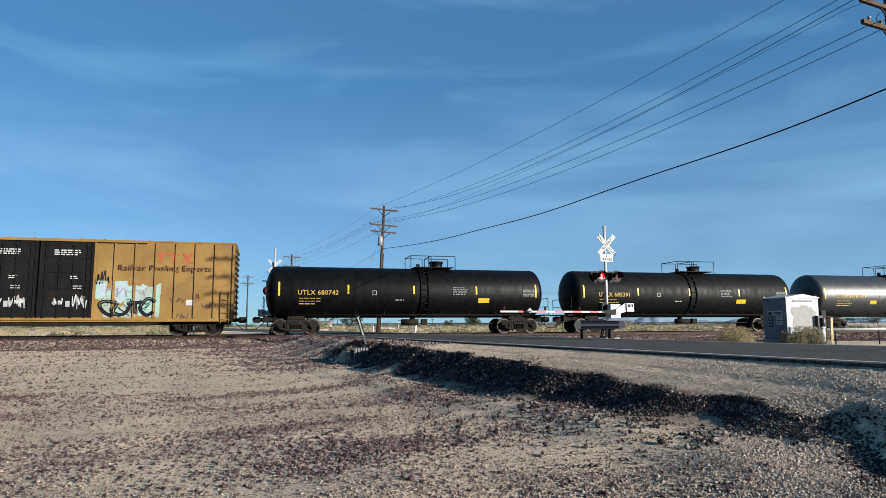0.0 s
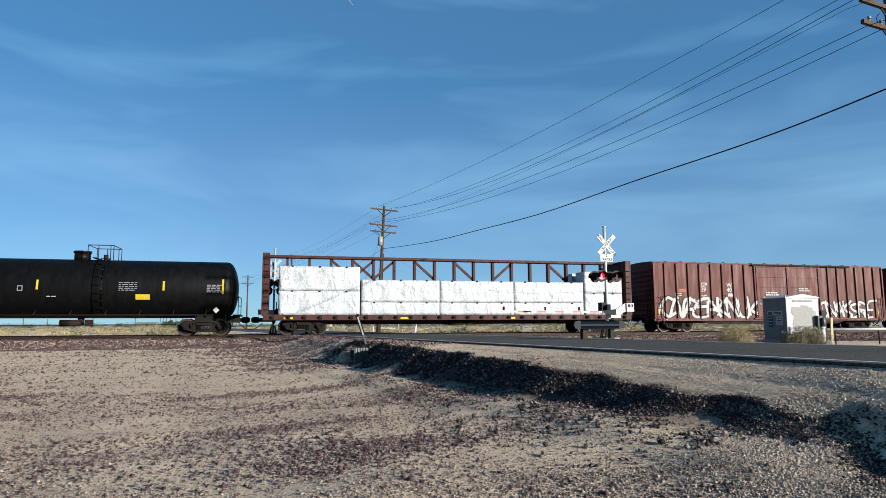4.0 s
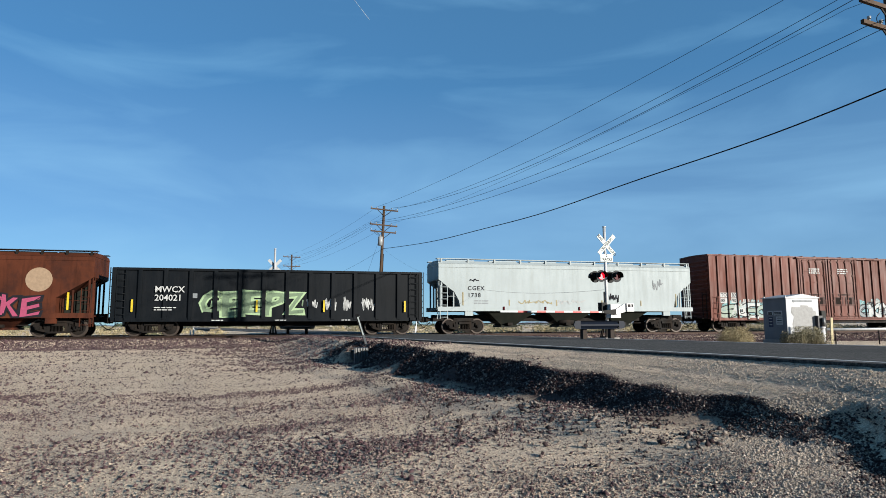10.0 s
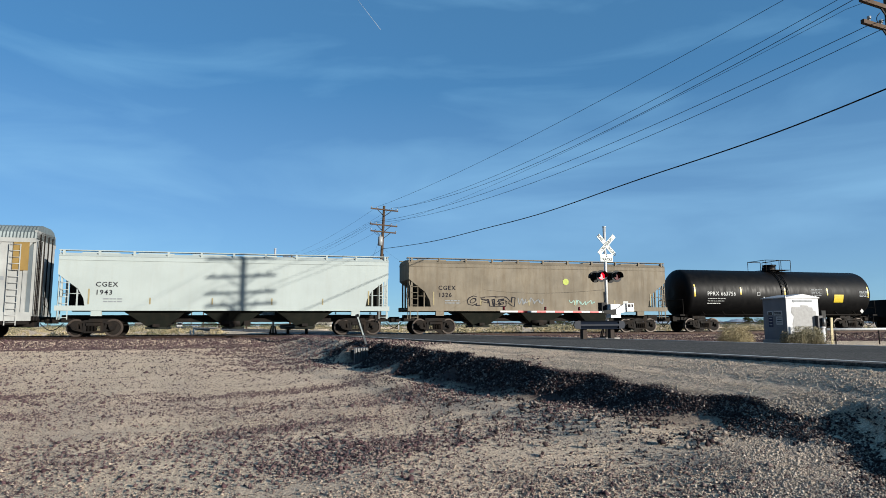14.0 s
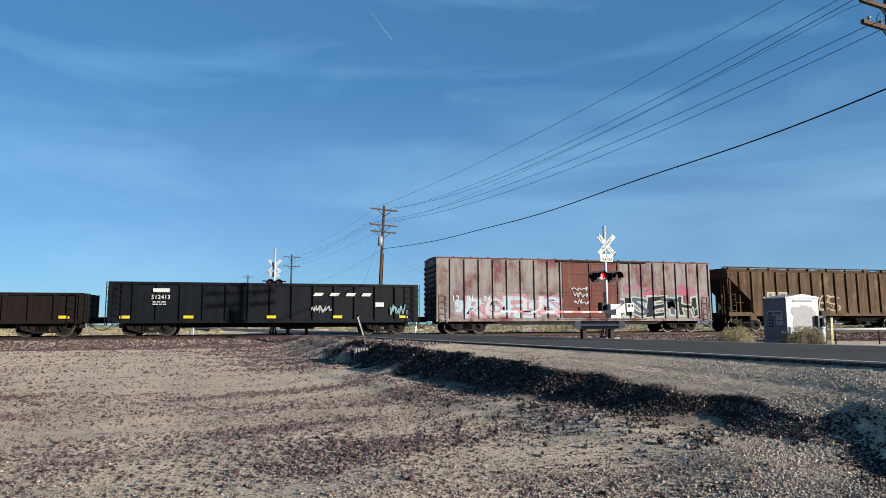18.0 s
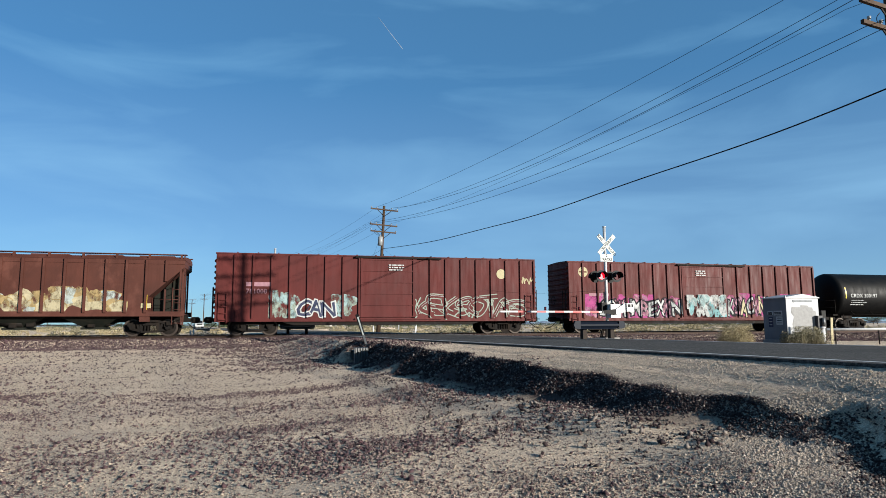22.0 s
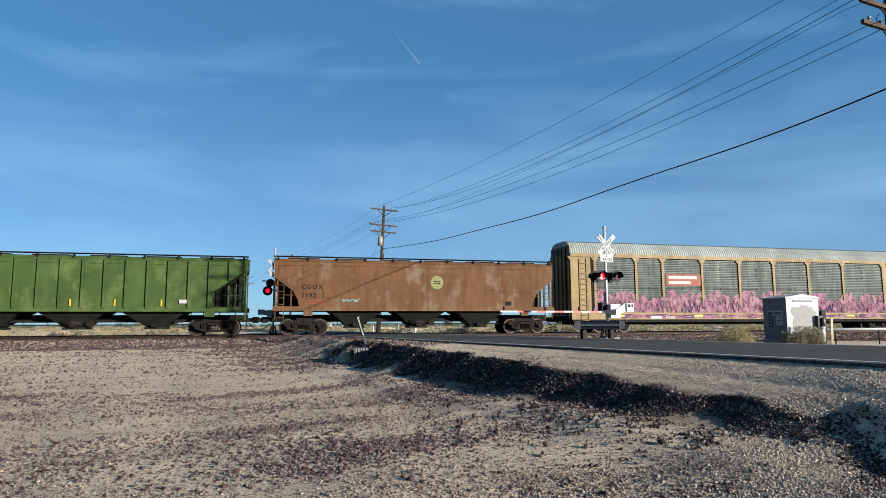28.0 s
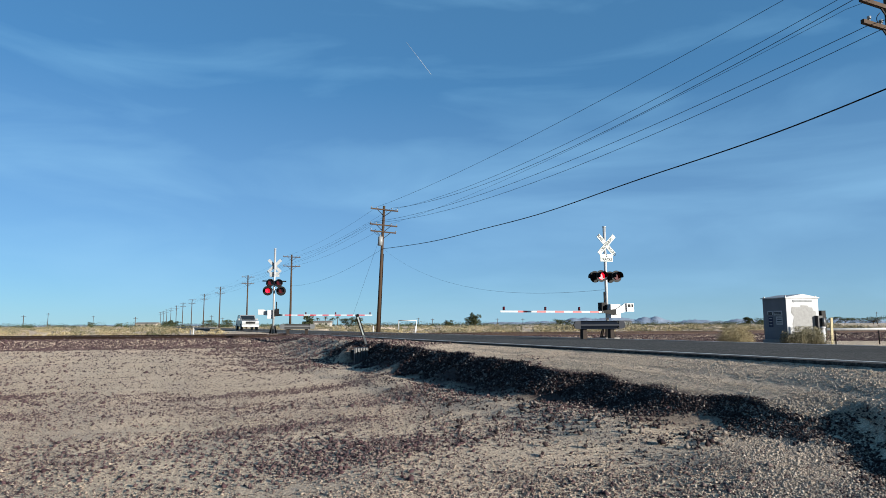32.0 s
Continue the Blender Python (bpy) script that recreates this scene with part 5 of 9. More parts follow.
piece(car, "CAN", X(0.235), X(0.345), 0.95, 1.95, G_WHITE, G_NAVY, YF - 0.006, 34, 0.05)
spray(car, "KEKSOTAS", X(0.60), X(0.955), 0.95, 2.2, (G_SILVER, G_SAGE, P_BARN, P_BARN), YF, 32, False, 0.15)
tag_scrawl(car, X(0.95), X(0.99), 3.0, 3.5, G_CREAM, YF, 33, 12)

car, X = box_car(499.3, 518.15, P_BARN, "barn-red box car with pink and white graffiti", 4.58, [(0.432, 0.607)], 1.0, 0.88)
round_mark(car, X(0.055), 3.85, 0.33, G_CREAM, YF)
panel_mark(car, "emblem_bar", X(0.055) - 0.26, X(0.055) + 0.26, 3.81, 3.89, P_BARN, YF - 0.006)
panel_mark(car, "emblem_bar", X(0.055) - 0.04, X(0.055) + 0.04, 3.59, 4.11, P_BARN, YF - 0.006)
panel_mark(car, "mark_bar", X(0.075), X(0.15), 2.32, 2.5, G_FADEPINK, YF)
lettering(car, "621", X(0.075), 1.98, 0.32, G_FADEPINK, YF)
small_print(car, X(0.49), 4.0, 0.9, 3, G_WHITE, -1.62, 0.07, 0.14)
soft_patches(car, X(0.06), X(0.43), 0.92, 2.45, (W_MAGENTA, W_ROSE, W_MAGENTA, W_PINK), 30, YF, 35)
piece(car, "CSWNMBEXKN", X(0.11), X(0.425), 1.0, 2.15, G_BLACK, [W_WHITE, G_WHITE, W_PINK], YF - 0.012, 39, 0.06)
soft_patches(car, X(0.445), X(0.605), 0.98, 2.45, (W_WHITE, W_AQUA, W_WHITE, W_ICE), 16, -1.685, 36)
soft_patches(car, X(0.615), X(0.985), 0.92, 2.55, (W_MAGENTA, W_PINK, W_MAGENTA, W_ROSE), 32, YF, 37)
piece(car, "KSACWNAKRS", X(0.622), X(0.88), 1.05, 2.35, G_BLACK, [W_WHITE, W_PINK, G_CREAM], YF - 0.012, 40, 0.06)


# ---- centre-beam flat cars with wrapped lumber ----
P_BEAM = paint("flatcar_oxide", (0.125, 0.034, 0.03), (0.09, 0.05, 0.04), 0.5, 0.65)


def wrap_material():
    m, n, l, b = nodes_of("white_plastic_wrap", 0.42)
    crease = n.new("ShaderNodeTexNoise")
    crease.inputs["Scale"].default_value, crease.inputs["Distortion"].default_value, crease.inputs["Detail"].default_value = 1.1, 2.6, 3.0
    slant = n.new("ShaderNodeMapping")
    slant.inputs["Rotation"].default_value, slant.inputs["Scale"].default_value = (0.0, 0.6, 0.0), (1.3, 1.0, 0.8)
    l.new(coords(n, l), slant.inputs["Vector"])
    l.new(slant.outputs["Vector"], crease.inputs["Vector"])
    g = noise_node(n, l, coords(n, l), 4.0, 6.0, 0.7)
    tall = mix_node(n, l, 0.6, crease.outputs["Fac"], g)
    print_row = n.new("ShaderNodeTexBrick")
    print_row.inputs["Scale"].default_value = 1.0
    print_row.inputs["Brick Width"].default_value, print_row.inputs["Row Height"].default_value = 0.75, 0.17
    print_row.inputs["Mortar Size"].default_value, print_row.inputs["Mortar Smooth"].default_value = 0.055, 0.1
    sw = n.new("ShaderNodeSeparateXYZ")
    cw = n.new("ShaderNodeCombineXYZ")
    l.new(coords(n, l), sw.inputs["Vector"])
    l.new(sw.outputs["X"], cw.inputs["X"])
    l.new(sw.outputs["Z"], cw.inputs["Y"])
    l.new(cw.outputs["Vector"], print_row.inputs["Vector"])
    ink = mix_node(n, l, 1.0, ramp_node(n, l, print_row.outputs["Fac"], 0.4, 0.6, (0.35, 0.35, 0.35), (0, 0, 0)), ramp_node(n, l, noise_node(n, l, coords(n, l, (6, 1, 9)), 1.0, 2.0), 0.4, 0.55), "MULTIPLY")
    base = mix_node(n, l, ink, (0.325, 0.342, 0.356), (0.185, 0.21, 0.235))
    # crease shading painted in: colour turns darker and bluer in the wrinkles
    base = mix_node(n, l, 1.0, base, ramp_node(n, l, tall, 0.36, 0.5, (0.70, 0.75, 0.80), (1, 1, 1)), "MULTIPLY")
    l.new(base, b.inputs["Base Color"])
    bump_node(n, l, b, crease.outputs["Fac"], 0.9, 0.10)
    return m


M_WRAP = wrap_material()


def bundle_mesh(w, h, d, seed):
    """A bundle of boards in a creased plastic wrap."""
    rnd = random.Random(seed)
    bm = fresh()
    nx, nz = max(4, int(w / 0.14)), max(4, int(h / 0.14))
    grid = []
    for i in range(nx + 1):
        col = []
        for j in range(nz + 1):
            x, z = -w / 2 + w * i / nx, h * j / nz
            edge = min(i, nx - i, j, nz - j) > 0
            bulge = noise.noise(Vector((x * 1.2 + seed * 7.3, z * 1.1, seed))) * 0.06 if edge else 0
            bulge += abs(noise.noise(Vector((x * 2.4 + z * 2.2 + seed, z * 1.5 - x, 3.1)))) * 0.09 if edge else 0
            col.append(bm.verts.new((x, -bulge, z)))
        grid.append(col)
    for i in range(nx):
        for j in range(nz):
            bm.faces.new((grid[i][j], grid[i + 1][j], grid[i + 1][j + 1], grid[i][j + 1])).smooth = True
    back = [bm.verts.new(p) for p in ((-w / 2, d, 0), (w / 2, d, 0), (w / 2, d, h), (-w / 2, d, h))]
    bm.faces.new(back[::-1])
    bm.faces.new([c[0] for c in grid] + [back[1], back[0]])
    bm.faces.new([c[-1] for c in grid][::-1] + [back[3], back[2]])
    bm.faces.new(grid[0][::-1] + [back[0], back[3]])
    bm.faces.new(grid[-1] + [back[2], back[1]])
    bmesh.ops.recalc_face_normals(bm, faces=bm.faces)
    me = bpy.data.meshes.new("lumber_bundle")
    bm.to_mesh(me)
    bm.free()
    me.materials.append(M_WRAP)
    return me


def centre_beam(s0, s1, label, loads, kinds, top=4.62, deck=1.12, solid=0.0):
    """loads: (u0, u1, z0, z1) stacks on each side of the beam."""
    L = s1 - s0
    car = thing("centerbeam_car", label, "flat car", "cars of the freight train")
    MOVERS.append((car, (s0 + s1) / 2))
    X = lambda u: -L / 2 + u * L
    bm = fresh()
    box(bm, -L / 2, L / 2, -1.4, 1.4, deck - 0.12, deck)
    part("deck", bm, P_BEAM, car)
    for sy in (-1, 1):
        part("side_sill", box(fresh(), -L / 2, L / 2, sy * 1.44 - 0.05, sy * 1.44 + 0.05, deck - 0.28, deck + 0.03), P_BEAM, car)
    bm = fresh()
    slab(bm, [(-L / 2 + 0.3, deck - 0.12), (L / 2 - 0.3, deck - 0.12), (L / 2 - 3.2, deck - 0.5), (-L / 2 + 3.2, deck - 0.5)], -0.3, 0.3)
    part("centre_sill", bm, P_BEAM, car)
    for k in range(26):
        x = -L / 2 + 0.5 + (L - 1) * k / 25
        bm = fresh()
        box(bm, x - 0.1, x + 0.1, -1.53, -1.46, deck - 0.24, deck - 0.02)
        bar(bm, (x - 0.09, -1.56, deck - 0.13), (x + 0.09, -1.56, deck - 0.13), 0.05, 8)
        part("strap_winch", bm, M_STEEL, car)
    part("top_chord", box(fresh(), -L / 2, L / 2, -0.35, 0.35, top - 0.14, top), P_BEAM, car)
    m = 18
    for k in range(1, m):
        x = -L / 2 + L * k / m
        part("post", box(fresh(), x - 0.07, x + 0.07, -0.16, 0.16, deck, top - 0.14), P_BEAM, car)
    for k, kind in enumerate(kinds):
        a, b = -L / 2 + L * (kind[0]) / m, -L / 2 + L * (kind[0] + 1) / m
        za, zb = (top - 0.2, top - 1.3) if kind[1] > 0 else (top - 1.3, top - 0.2)
        bm = fresh()
        beam(bm, (a, 0, za), (b, 0, zb), 0.12, 0.14)
        if kind[1] == 2:
            beam(bm, (a, 0, zb), (b, 0, za), 0.12, 0.14)
        part("diagonal", bm, P_BEAM, car)
    if solid:
        for a, b in ((0, solid), (1 - solid, 1)):
            part("web_panel", box(fresh(), X(a), X(b), -0.1, 0.1, deck, top - 0.14), P_BEAM, car)
    for sx in (-1, 1):
        e = sx * (L / 2 - 0.15)
        bm = fresh()
        slab(bm, [(e - 0.14, deck), (e + 0.14, deck), (e + 0.14, top), (e - 0.14, top)], -1.45, 1.45)
        part("bulkhead", bm, P_BEAM, car)
        for y in (-1.38, -0.7, 0, 0.7, 1.38):
            bm = fresh()
            beam(bm, (e + sx * 0.2, y, deck), (e + sx * 0.2, y, top), 0.1, 0.12)
            part("bulkhead_post", bm, P_BEAM, car)
        bm = fresh()
        for k in range(8):
            z = deck + 0.3 + k * 0.36
            bar(bm, (e - 0.14, -1.5, z), (e + 0.14, -1.5, z), 0.02, 6)
        part("end_ladder", bm, M_STEEL, car)
    for k in range(4):
        stripe(car, X(0.06 + 0.29 * k), deck - 0.22, deck - 0.12, None, -1.5, 0.5)
    undercarriage(car, L, 2.2)
    for i, (u0, u1, z0, z1) in enumerate(loads):
        w = X(u1) - X(u0)
        cols = max(1, round(w / 4.6))
        for k in range(cols):
            me = bundle_mesh(w / cols - 0.012, z1 - z0 - 0.006, 1.15, int(s0) + 13 * i + k)
            xx = X(u0) + w * (k + 0.5) / cols
            ob = part("lumber_bundle", me, None)
            tagged(ob, "lumber bundle in white plastic wrap on a flat car", "lumber", "wrapped lumber on the flat cars")
            MOVERS.append((ob, (s0 + s1) / 2, (xx, -1.4 + random.uniform(0, 0.03), z0)))
            straps = max(2, round(w / cols / 1.45))
            for j in range(straps):
                xs_ = (-0.5 + (j + 0.5) / straps) * w / cols
                part("edge_guard", box(fresh(), xs_ - 0.045, xs_ + 0.045, -0.05, 0.05, z1 - z0 - 0.06, z1 - z0 + 0.02), M_STEEL, ob)
            ob2 = part("lumber_bundle", me, None)
            tagged(ob2, "lumber bundle in white plastic wrap on a flat car", "lumber", "wrapped lumber on the flat cars")
            MOVERS.append((ob2, (s0 + s1) / 2, (xx, 1.4, z0, 180)))
    return car


centre_beam(86.9, 109.75, "red-brown centre-beam flat car with white wrapped lumber",
            [(0.035, 0.235, 1.14, 2.5), (0.035, 0.235, 2.51, 3.9), (0.238, 0.855, 1.14, 1.88), (0.238, 0.855, 1.89, 3.18), (0.858, 0.975, 1.14, 2.5), (0.858, 0.975, 2.51, 3.88)],
            [(3, 1), (5, -1), (7, 1), (9, 1), (11, -1), (14, 1), (4, 2)])
centre_beam(131.85, 154.8, "red-brown centre-beam flat car, lumber stacked higher at its ends",
            [(0.02, 0.245, 1.14, 2.56), (0.02, 0.245, 2.57, 3.96), (0.248, 0.86, 1.14, 1.92), (0.248, 0.86, 1.93, 3.27), (0.863, 0.975, 1.14, 2.54), (0.863, 0.975, 2.55, 3.92)],
            [(3, 1), (4, -1), (6, 1), (8, 2), (10, 1), (12, -1), (14, 1)])
centre_beam(156.1, 178.9, "red-brown centre-beam flat car with one even row of lumber",
            [(0.025, 0.975, 1.14, 1.82), (0.025, 0.975, 1.83, 3.22)],
            [(3, 1), (6, 1), (11, -1)], solid=0.165)


# ---- gondolas ----
def gondola(s0, s1, mat, label, top, low, ribs, inner=True):
    L = s1 - s0
    car = thing("gondola_car", label, "gondola", "cars of the freight train")
    MOVERS.append((car, (s0 + s1) / 2))
    X = lambda u: -L / 2 + u * L
    for sy in (-1, 1):
        part("side_wall", box(fresh(), -L / 2, L / 2, sy * 1.42 - 0.03, sy * 1.42 + 0.03, low, top - 0.05), mat, car)
        part("top_chord", box(fresh(), -L / 2 - 0.02, L / 2 + 0.02, sy * 1.46 - 0.09, sy * 1.46 + 0.09, top - 0.13, top), mat, car)
        part("bottom_sill", box(fresh(), -L / 2, L / 2, sy * 1.46 - 0.06, sy * 1.46 + 0.06, low - 0.1, low + 0.1), mat, car)
        for k in range(ribs + 1):
            x = -L / 2 + 0.08 + (L - 0.16) * k / ribs
            bm = fresh()
            slab(bm, [(x - 0.1, low), (x + 0.1, low), (x + 0.1, top - 0.13), (x - 0.1, top - 0.13)], sy * 1.45, sy * 1.56)
            part("rib", bm, mat, car)
    part("floor", box(fresh(), -L / 2, L / 2, -1.4, 1.4, low, low + 0.08), M_STEEL, car)
    part("centre_sill", box(fresh(), -L / 2 + 0.3, L / 2 - 0.3, -0.25, 0.25, low - 0.35, low), M_STEEL, car)
    for sx in (-1, 1):
        e = sx * (L / 2 - 0.04)
        part("end_wall", box(fresh(), e - 0.05, e + 0.05, -1.4, 1.4, low, top - 0.02), mat, car)
        for z in np.linspace(low + 0.25, top - 0.2, 4):
            part("end_rib", box(fresh(), e + sx * 0.05 - 0.05, e + sx * 0.05 + 0.05, -1.35, 1.35, z - 0.06, z + 0.06), mat, car)
        end_ladder(car, "end_ladder", e + sx * 0.18, -1.2, low - 0.2, top, M_STEEL)
        ladder(car, "side_ladder", e - sx * 0.42, -1.58, low - 0.25, top - 0.1, mat)
    undercarriage(car, L, 1.9)
    return car, X


P_GON = paint("gondola_black", (0.0095, 0.0135, 0.0185), (0.018, 0.021, 0.026), 0.45, 0.5)
P_GON_RUST = paint("gondola_rusty", (0.022, 0.014, 0.011), (0.05, 0.028, 0.02), 0.7, 0.75)
YG = -1.454
for (a, b, number, paintings) in ((180.35, 196.75, "204152", 0), (210.7, 227.35, "204021", 1)):
    car, X = gondola(a, b, P_GON, "deep black coal gondola" + (" with pale green graffiti" if paintings else " with a plain side"), 3.65, 0.88, 13)
    lettering(car, "MWCX", X(0.125), 2.35, 0.46, G_WHITE, YG - 0.112)
    lettering(car, number, X(0.125), 1.9, 0.46, G_WHITE, YG - 0.112)
    small_print(car, X(0.125), 1.5, 1.1, 2, G_WHITE, YG - 0.112, 0.05, 0.12)
    panel_mark(car, "stencil", X(0.235), X(0.235) + 0.3, 2.05, 2.3, G_GREY, YG)
    for u in (0.06, 0.44, 0.66, 0.94):
        stripe(car, X(u), 1.3, 1.95, None, YG - 0.112)
    for u in (0.3, 0.5, 0.72):
        small_print(car, X(u), 0.82, 0.6, 1, G_WHITE, YG - 0.075, 0.05)
    if paintings:
        for k, (u0, u1) in enumerate(((0.268, 0.322), (0.333, 0.392), (0.402, 0.460), (0.470, 0.525), (0.532, 0.592))):
            piece(car, "GEEPZ"[k], X(u0), X(u1), 1.1, 2.45, G_LEAF, [G_FERN], YG - 0.01, 50 + k, 0.05)
        for k, (u0, u1) in enumerate(((0.605, 0.64), (0.665, 0.70), (0.725, 0.75), (0.79, 0.83))):
            tag_scrawl(car, X(u0), X(u1), 1.3, 2.2, G_WHITE, YG, 60 + k, 14)
    else:
        tag_scrawl(car, X(0.77), X(0.83), 1.2, 1.5, G_WHITE, YG, 66, 16)
        for u in (0.77, 0.80):
            tag_scrawl(car, X(u), X(u + 0.03), 1.15, 1.6, G_WHITE, YG - 0.004, int(u * 900), 8)

for (a, b, number, top, mat, what) in ((350.5, 367.1, "512666", 2.28, P_GON, "low black gondola with white and violet graffiti"), (368.05, 384.4, "68059", 2.28, P_GON_RUST, "low rust-brown gondola with dented sides"), (385.6, 402.15, "512413", 2.9, P_GON, "black gondola with white stencils")):
    car, X = gondola(a, b, mat, what, top, 0.8, 14)
    panel_mark(car, "mark_bar", X(0.13), X(0.18), top - 0.55, top - 0.35, G_WHITE, YG - 0.11)
    lettering(car, number, X(0.125), top - 0.92, 0.32, G_WHITE, YG - 0.112)
    small_print(car, X(0.13), top - 1.1, 0.7, 2, G_WHITE, YG - 0.112, 0.05, 0.12)
    for u in (0.05, 0.24, 0.5, 0.72, 0.95):
        stripe(car, X(u), 0.95, 1.1, None, YG - 0.112, 0.5)
    if number == "512666":
        spray(car, "SAONSKRU", X(0.52), X(0.82), 0.9, 1.85, (G_PALEBLUE, G_BLACK, G_WHITE, G_LILAC), YG - 0.108, 71, True, 0.13)
    if number == "68059":
        for k in (0.5, 0.53):
            tag_scrawl(car, X(k), X(k + 0.03), 1.45, 1.9, G_GREY, YG - 0.004, int(k * 1000), 16)
        panel_mark(car, "stencil", X(0.74), X(0.77), 1.55, 1.8, G_WHITE, YG - 0.11)
    if number == "512413":
        for k in range(4):
            bm = fresh()
            x = X(0.635 + 0.055 * k)
            slab(bm, [(x, 2.2), (x + 0.5, 2.2), (x + 0.62, 2.38), (x + 0.12, 2.38)], YG - 0.114, YG - 0.11)
            part("logo_shape", bm, G_WHITE, car, "white slanted logo shape")
        tag_scrawl(car, X(0.63), X(0.7), 1.2, 1.7, G_SILVER, YG - 0.11, 77, 20)
        tag_scrawl(car, X(0.9), X(0.96), 1.1, 1.8, G_AQUA, YG - 0.11, 78, 20)
        panel_mark(car, "stencil", X(0.85), X(0.88), 1.6, 1.85, G_WHITE, YG - 0.11)


# ---- covered hoppers ----
def hopper(s0, s1, mat, label, top, sill, bays, style, ribs=0, inset=1.3, bay_mat=None, walk_mat=None, knee=3.0):
    """style: 'smooth' (curved end cut-out) or 'ribbed' (straight sloping ends)."""
    L = s1 - s0
    car = thing("hopper_car", label, "hopper car", "cars of the freight train")
    MOVERS.append((car, (s0 + s1) / 2))
    X = lambda u: -L / 2 + u * L
    ov = 0.06
    half = L / 2 - ov
    eave = top - 0.22
    if style == "smooth":
        left = [(-half + inset, sill), (-half + inset * 0.93, sill + 0.5), (-half + inset * 0.72, sill + 1.0), (-half + inset * 0.38, sill + 1.35), (-half, sill + 1.75)]
    else:
        left = [(-half + inset, sill), (-half + inset, sill + 0.9), (-half, knee)]
    prof = left + [(-half, eave), (half, eave)] + [(-x, z) for x, z in left[::-1]]
    bm = fresh()
    slab(bm, prof, -1.5, 1.5)
    part("body", bm, mat, car)
    bm = fresh()
    run(bm, [(-1.52, eave - 0.02), (1.52, eave - 0.02), (1.3, top - 0.06), (0.5, top), (-0.5, top), (-1.3, top - 0.06)], -half - 0.02, half + 0.02)
    part("roof", bm, mat, car)
    part("roof_seam", box(fresh(), -half, half, -1.53, -1.5, eave - 0.24, eave - 0.2), mat, car)
    for sy in (-1.15, 1.15):
        part("running_board", box(fresh(), -L / 2, L / 2, sy - 0.2, sy + 0.2, top + 0.06, top + 0.1), walk_mat or mat, car)
    for sx in (-1, 1):
        web = [(sx * (half - inset - 0.02), sill - 0.1), (sx * (half - 0.2), sill - 0.1), (sx * (half - 0.2), left[-1][1] + 0.1), (sx * (half - inset - 0.02), left[-1][1] + 0.1)]
        part("end_web", slab(fresh(), web, -0.12, 0.12), P_BAY_DARK, car)
    n = 11
    for k in range(n):
        x = -L / 2 + 0.25 + (L - 0.5) * k / (n - 1)
        bm = fresh()
        slab(bm, [(x - 0.05, eave), (x + 0.05, eave), (x + 0.05, top + 0.07), (x - 0.05, top + 0.07)], -1.45, -1.3)
        part("board_bracket", bm, walk_mat or mat, car)
    bm = fresh()
    for k in range(6):
        x = X(0.1 + 0.16 * k)
        box(bm, x - 0.9, x + 0.9, -0.4, 0.4, top - 0.01, top + 0.09)
    part("roof_hatch", bm, walk_mat or mat, car)
    for sy in (-1, 1):
        part("side_sill", box(fresh(), -L / 2, L / 2, sy * 1.47 - 0.06, sy * 1.47 + 0.06, sill - 0.14, sill + 0.12), mat, car)
    part("centre_sill", box(fresh(), -L / 2, L / 2, -0.28, 0.28, 0.75, 1.15), M_STEEL, car)
    # sloping floor sheets inside the ends, and the bays underneath
    bw = (L - 5.6) / bays
    for k in range(bays):
        x = -L / 2 + 2.8 + bw * (k + 0.5)
        bm = fresh()
        a = [bm.verts.new((x + sx * bw * 0.42, sy * 1.3, sill - 0.1)) for sx, sy in ((-1, -1), (1, -1), (1, 1), (-1, 1))]
        b = [bm.verts.new((x + sx * 0.45, sy * 0.6, 0.5)) for sx, sy in ((-1, -1), (1, -1), (1, 1), (-1, 1))]
        for i in range(4):
            bm.faces.new((a[i], a[(i + 1) % 4], b[(i + 1) % 4], b[i]))
        bm.faces.new(a)
        bm.faces.new(b)
        bmesh.ops.recalc_face_normals(bm, faces=bm.faces)
        box(bm, x - 0.55, x + 0.55, -0.75, 0.75, 0.38, 0.5)
        bay = part("discharge_bay", bm, bay_mat or mat, car)
        bm = fresh()
        box(bm, x - 0.16, x + 0.16, -0.95, -0.75, 0.5, 0.66)
        part("outlet_gear", bm, M_STEEL, bay)
    for k in range(ribs):
        x = -half + 0.9 + (2 * half - 1.8) * k / (ribs - 1)
        d = min(x + half, half - x)
        zb = sill if d >= inset else sill + 0.9 + (knee - sill - 0.9) * (inset - d) / inset
        for sy in (-1, 1):
            bm = fresh()
            run(bm, [(sy * 1.5, zb), (sy * 1.6, zb + 0.06), (sy * 1.6, eave - 0.04), (sy * 1.5, eave)], x - 0.06, x + 0.06)
            part("rib", bm, mat, car)
    for sx in (-1, 1):
        e = sx * (L / 2 - 0.1)
        bm = fresh()
        box(bm, min(e, e - sx * 1.5), max(e, e - sx * 1.5), -1.45, 1.45, sill - 0.06, sill)
        part("end_platform", bm, mat, car)
        for y in (-1.42, -0.55, 0.55, 1.42):
            bm = fresh()
            beam(bm, (e - sx * 0.15, y, sill), (e - sx * 0.15, y, eave), 0.09, 0.09)
            part("end_post", bm, mat, car)
        bm = fresh()
        beam(bm, (e - sx * 0.9, -1.42, sill), (e - sx * 0.9, -1.42, min(knee, sill + 1.3)), 0.07, 0.07)
        bar(bm, (e - sx * 0.15, -1.42, sill + 0.75), (e - sx * 1.2, -1.42, sill + 0.75), 0.02, 6)
        part("end_strut", bm, mat, car)
        end_ladder(car, "end_ladder", e, -1.2, sill - 0.6, top + 0.05, mat)
        bm = fresh()
        for k in range(6):
            z = sill - 0.5 + k * 0.36
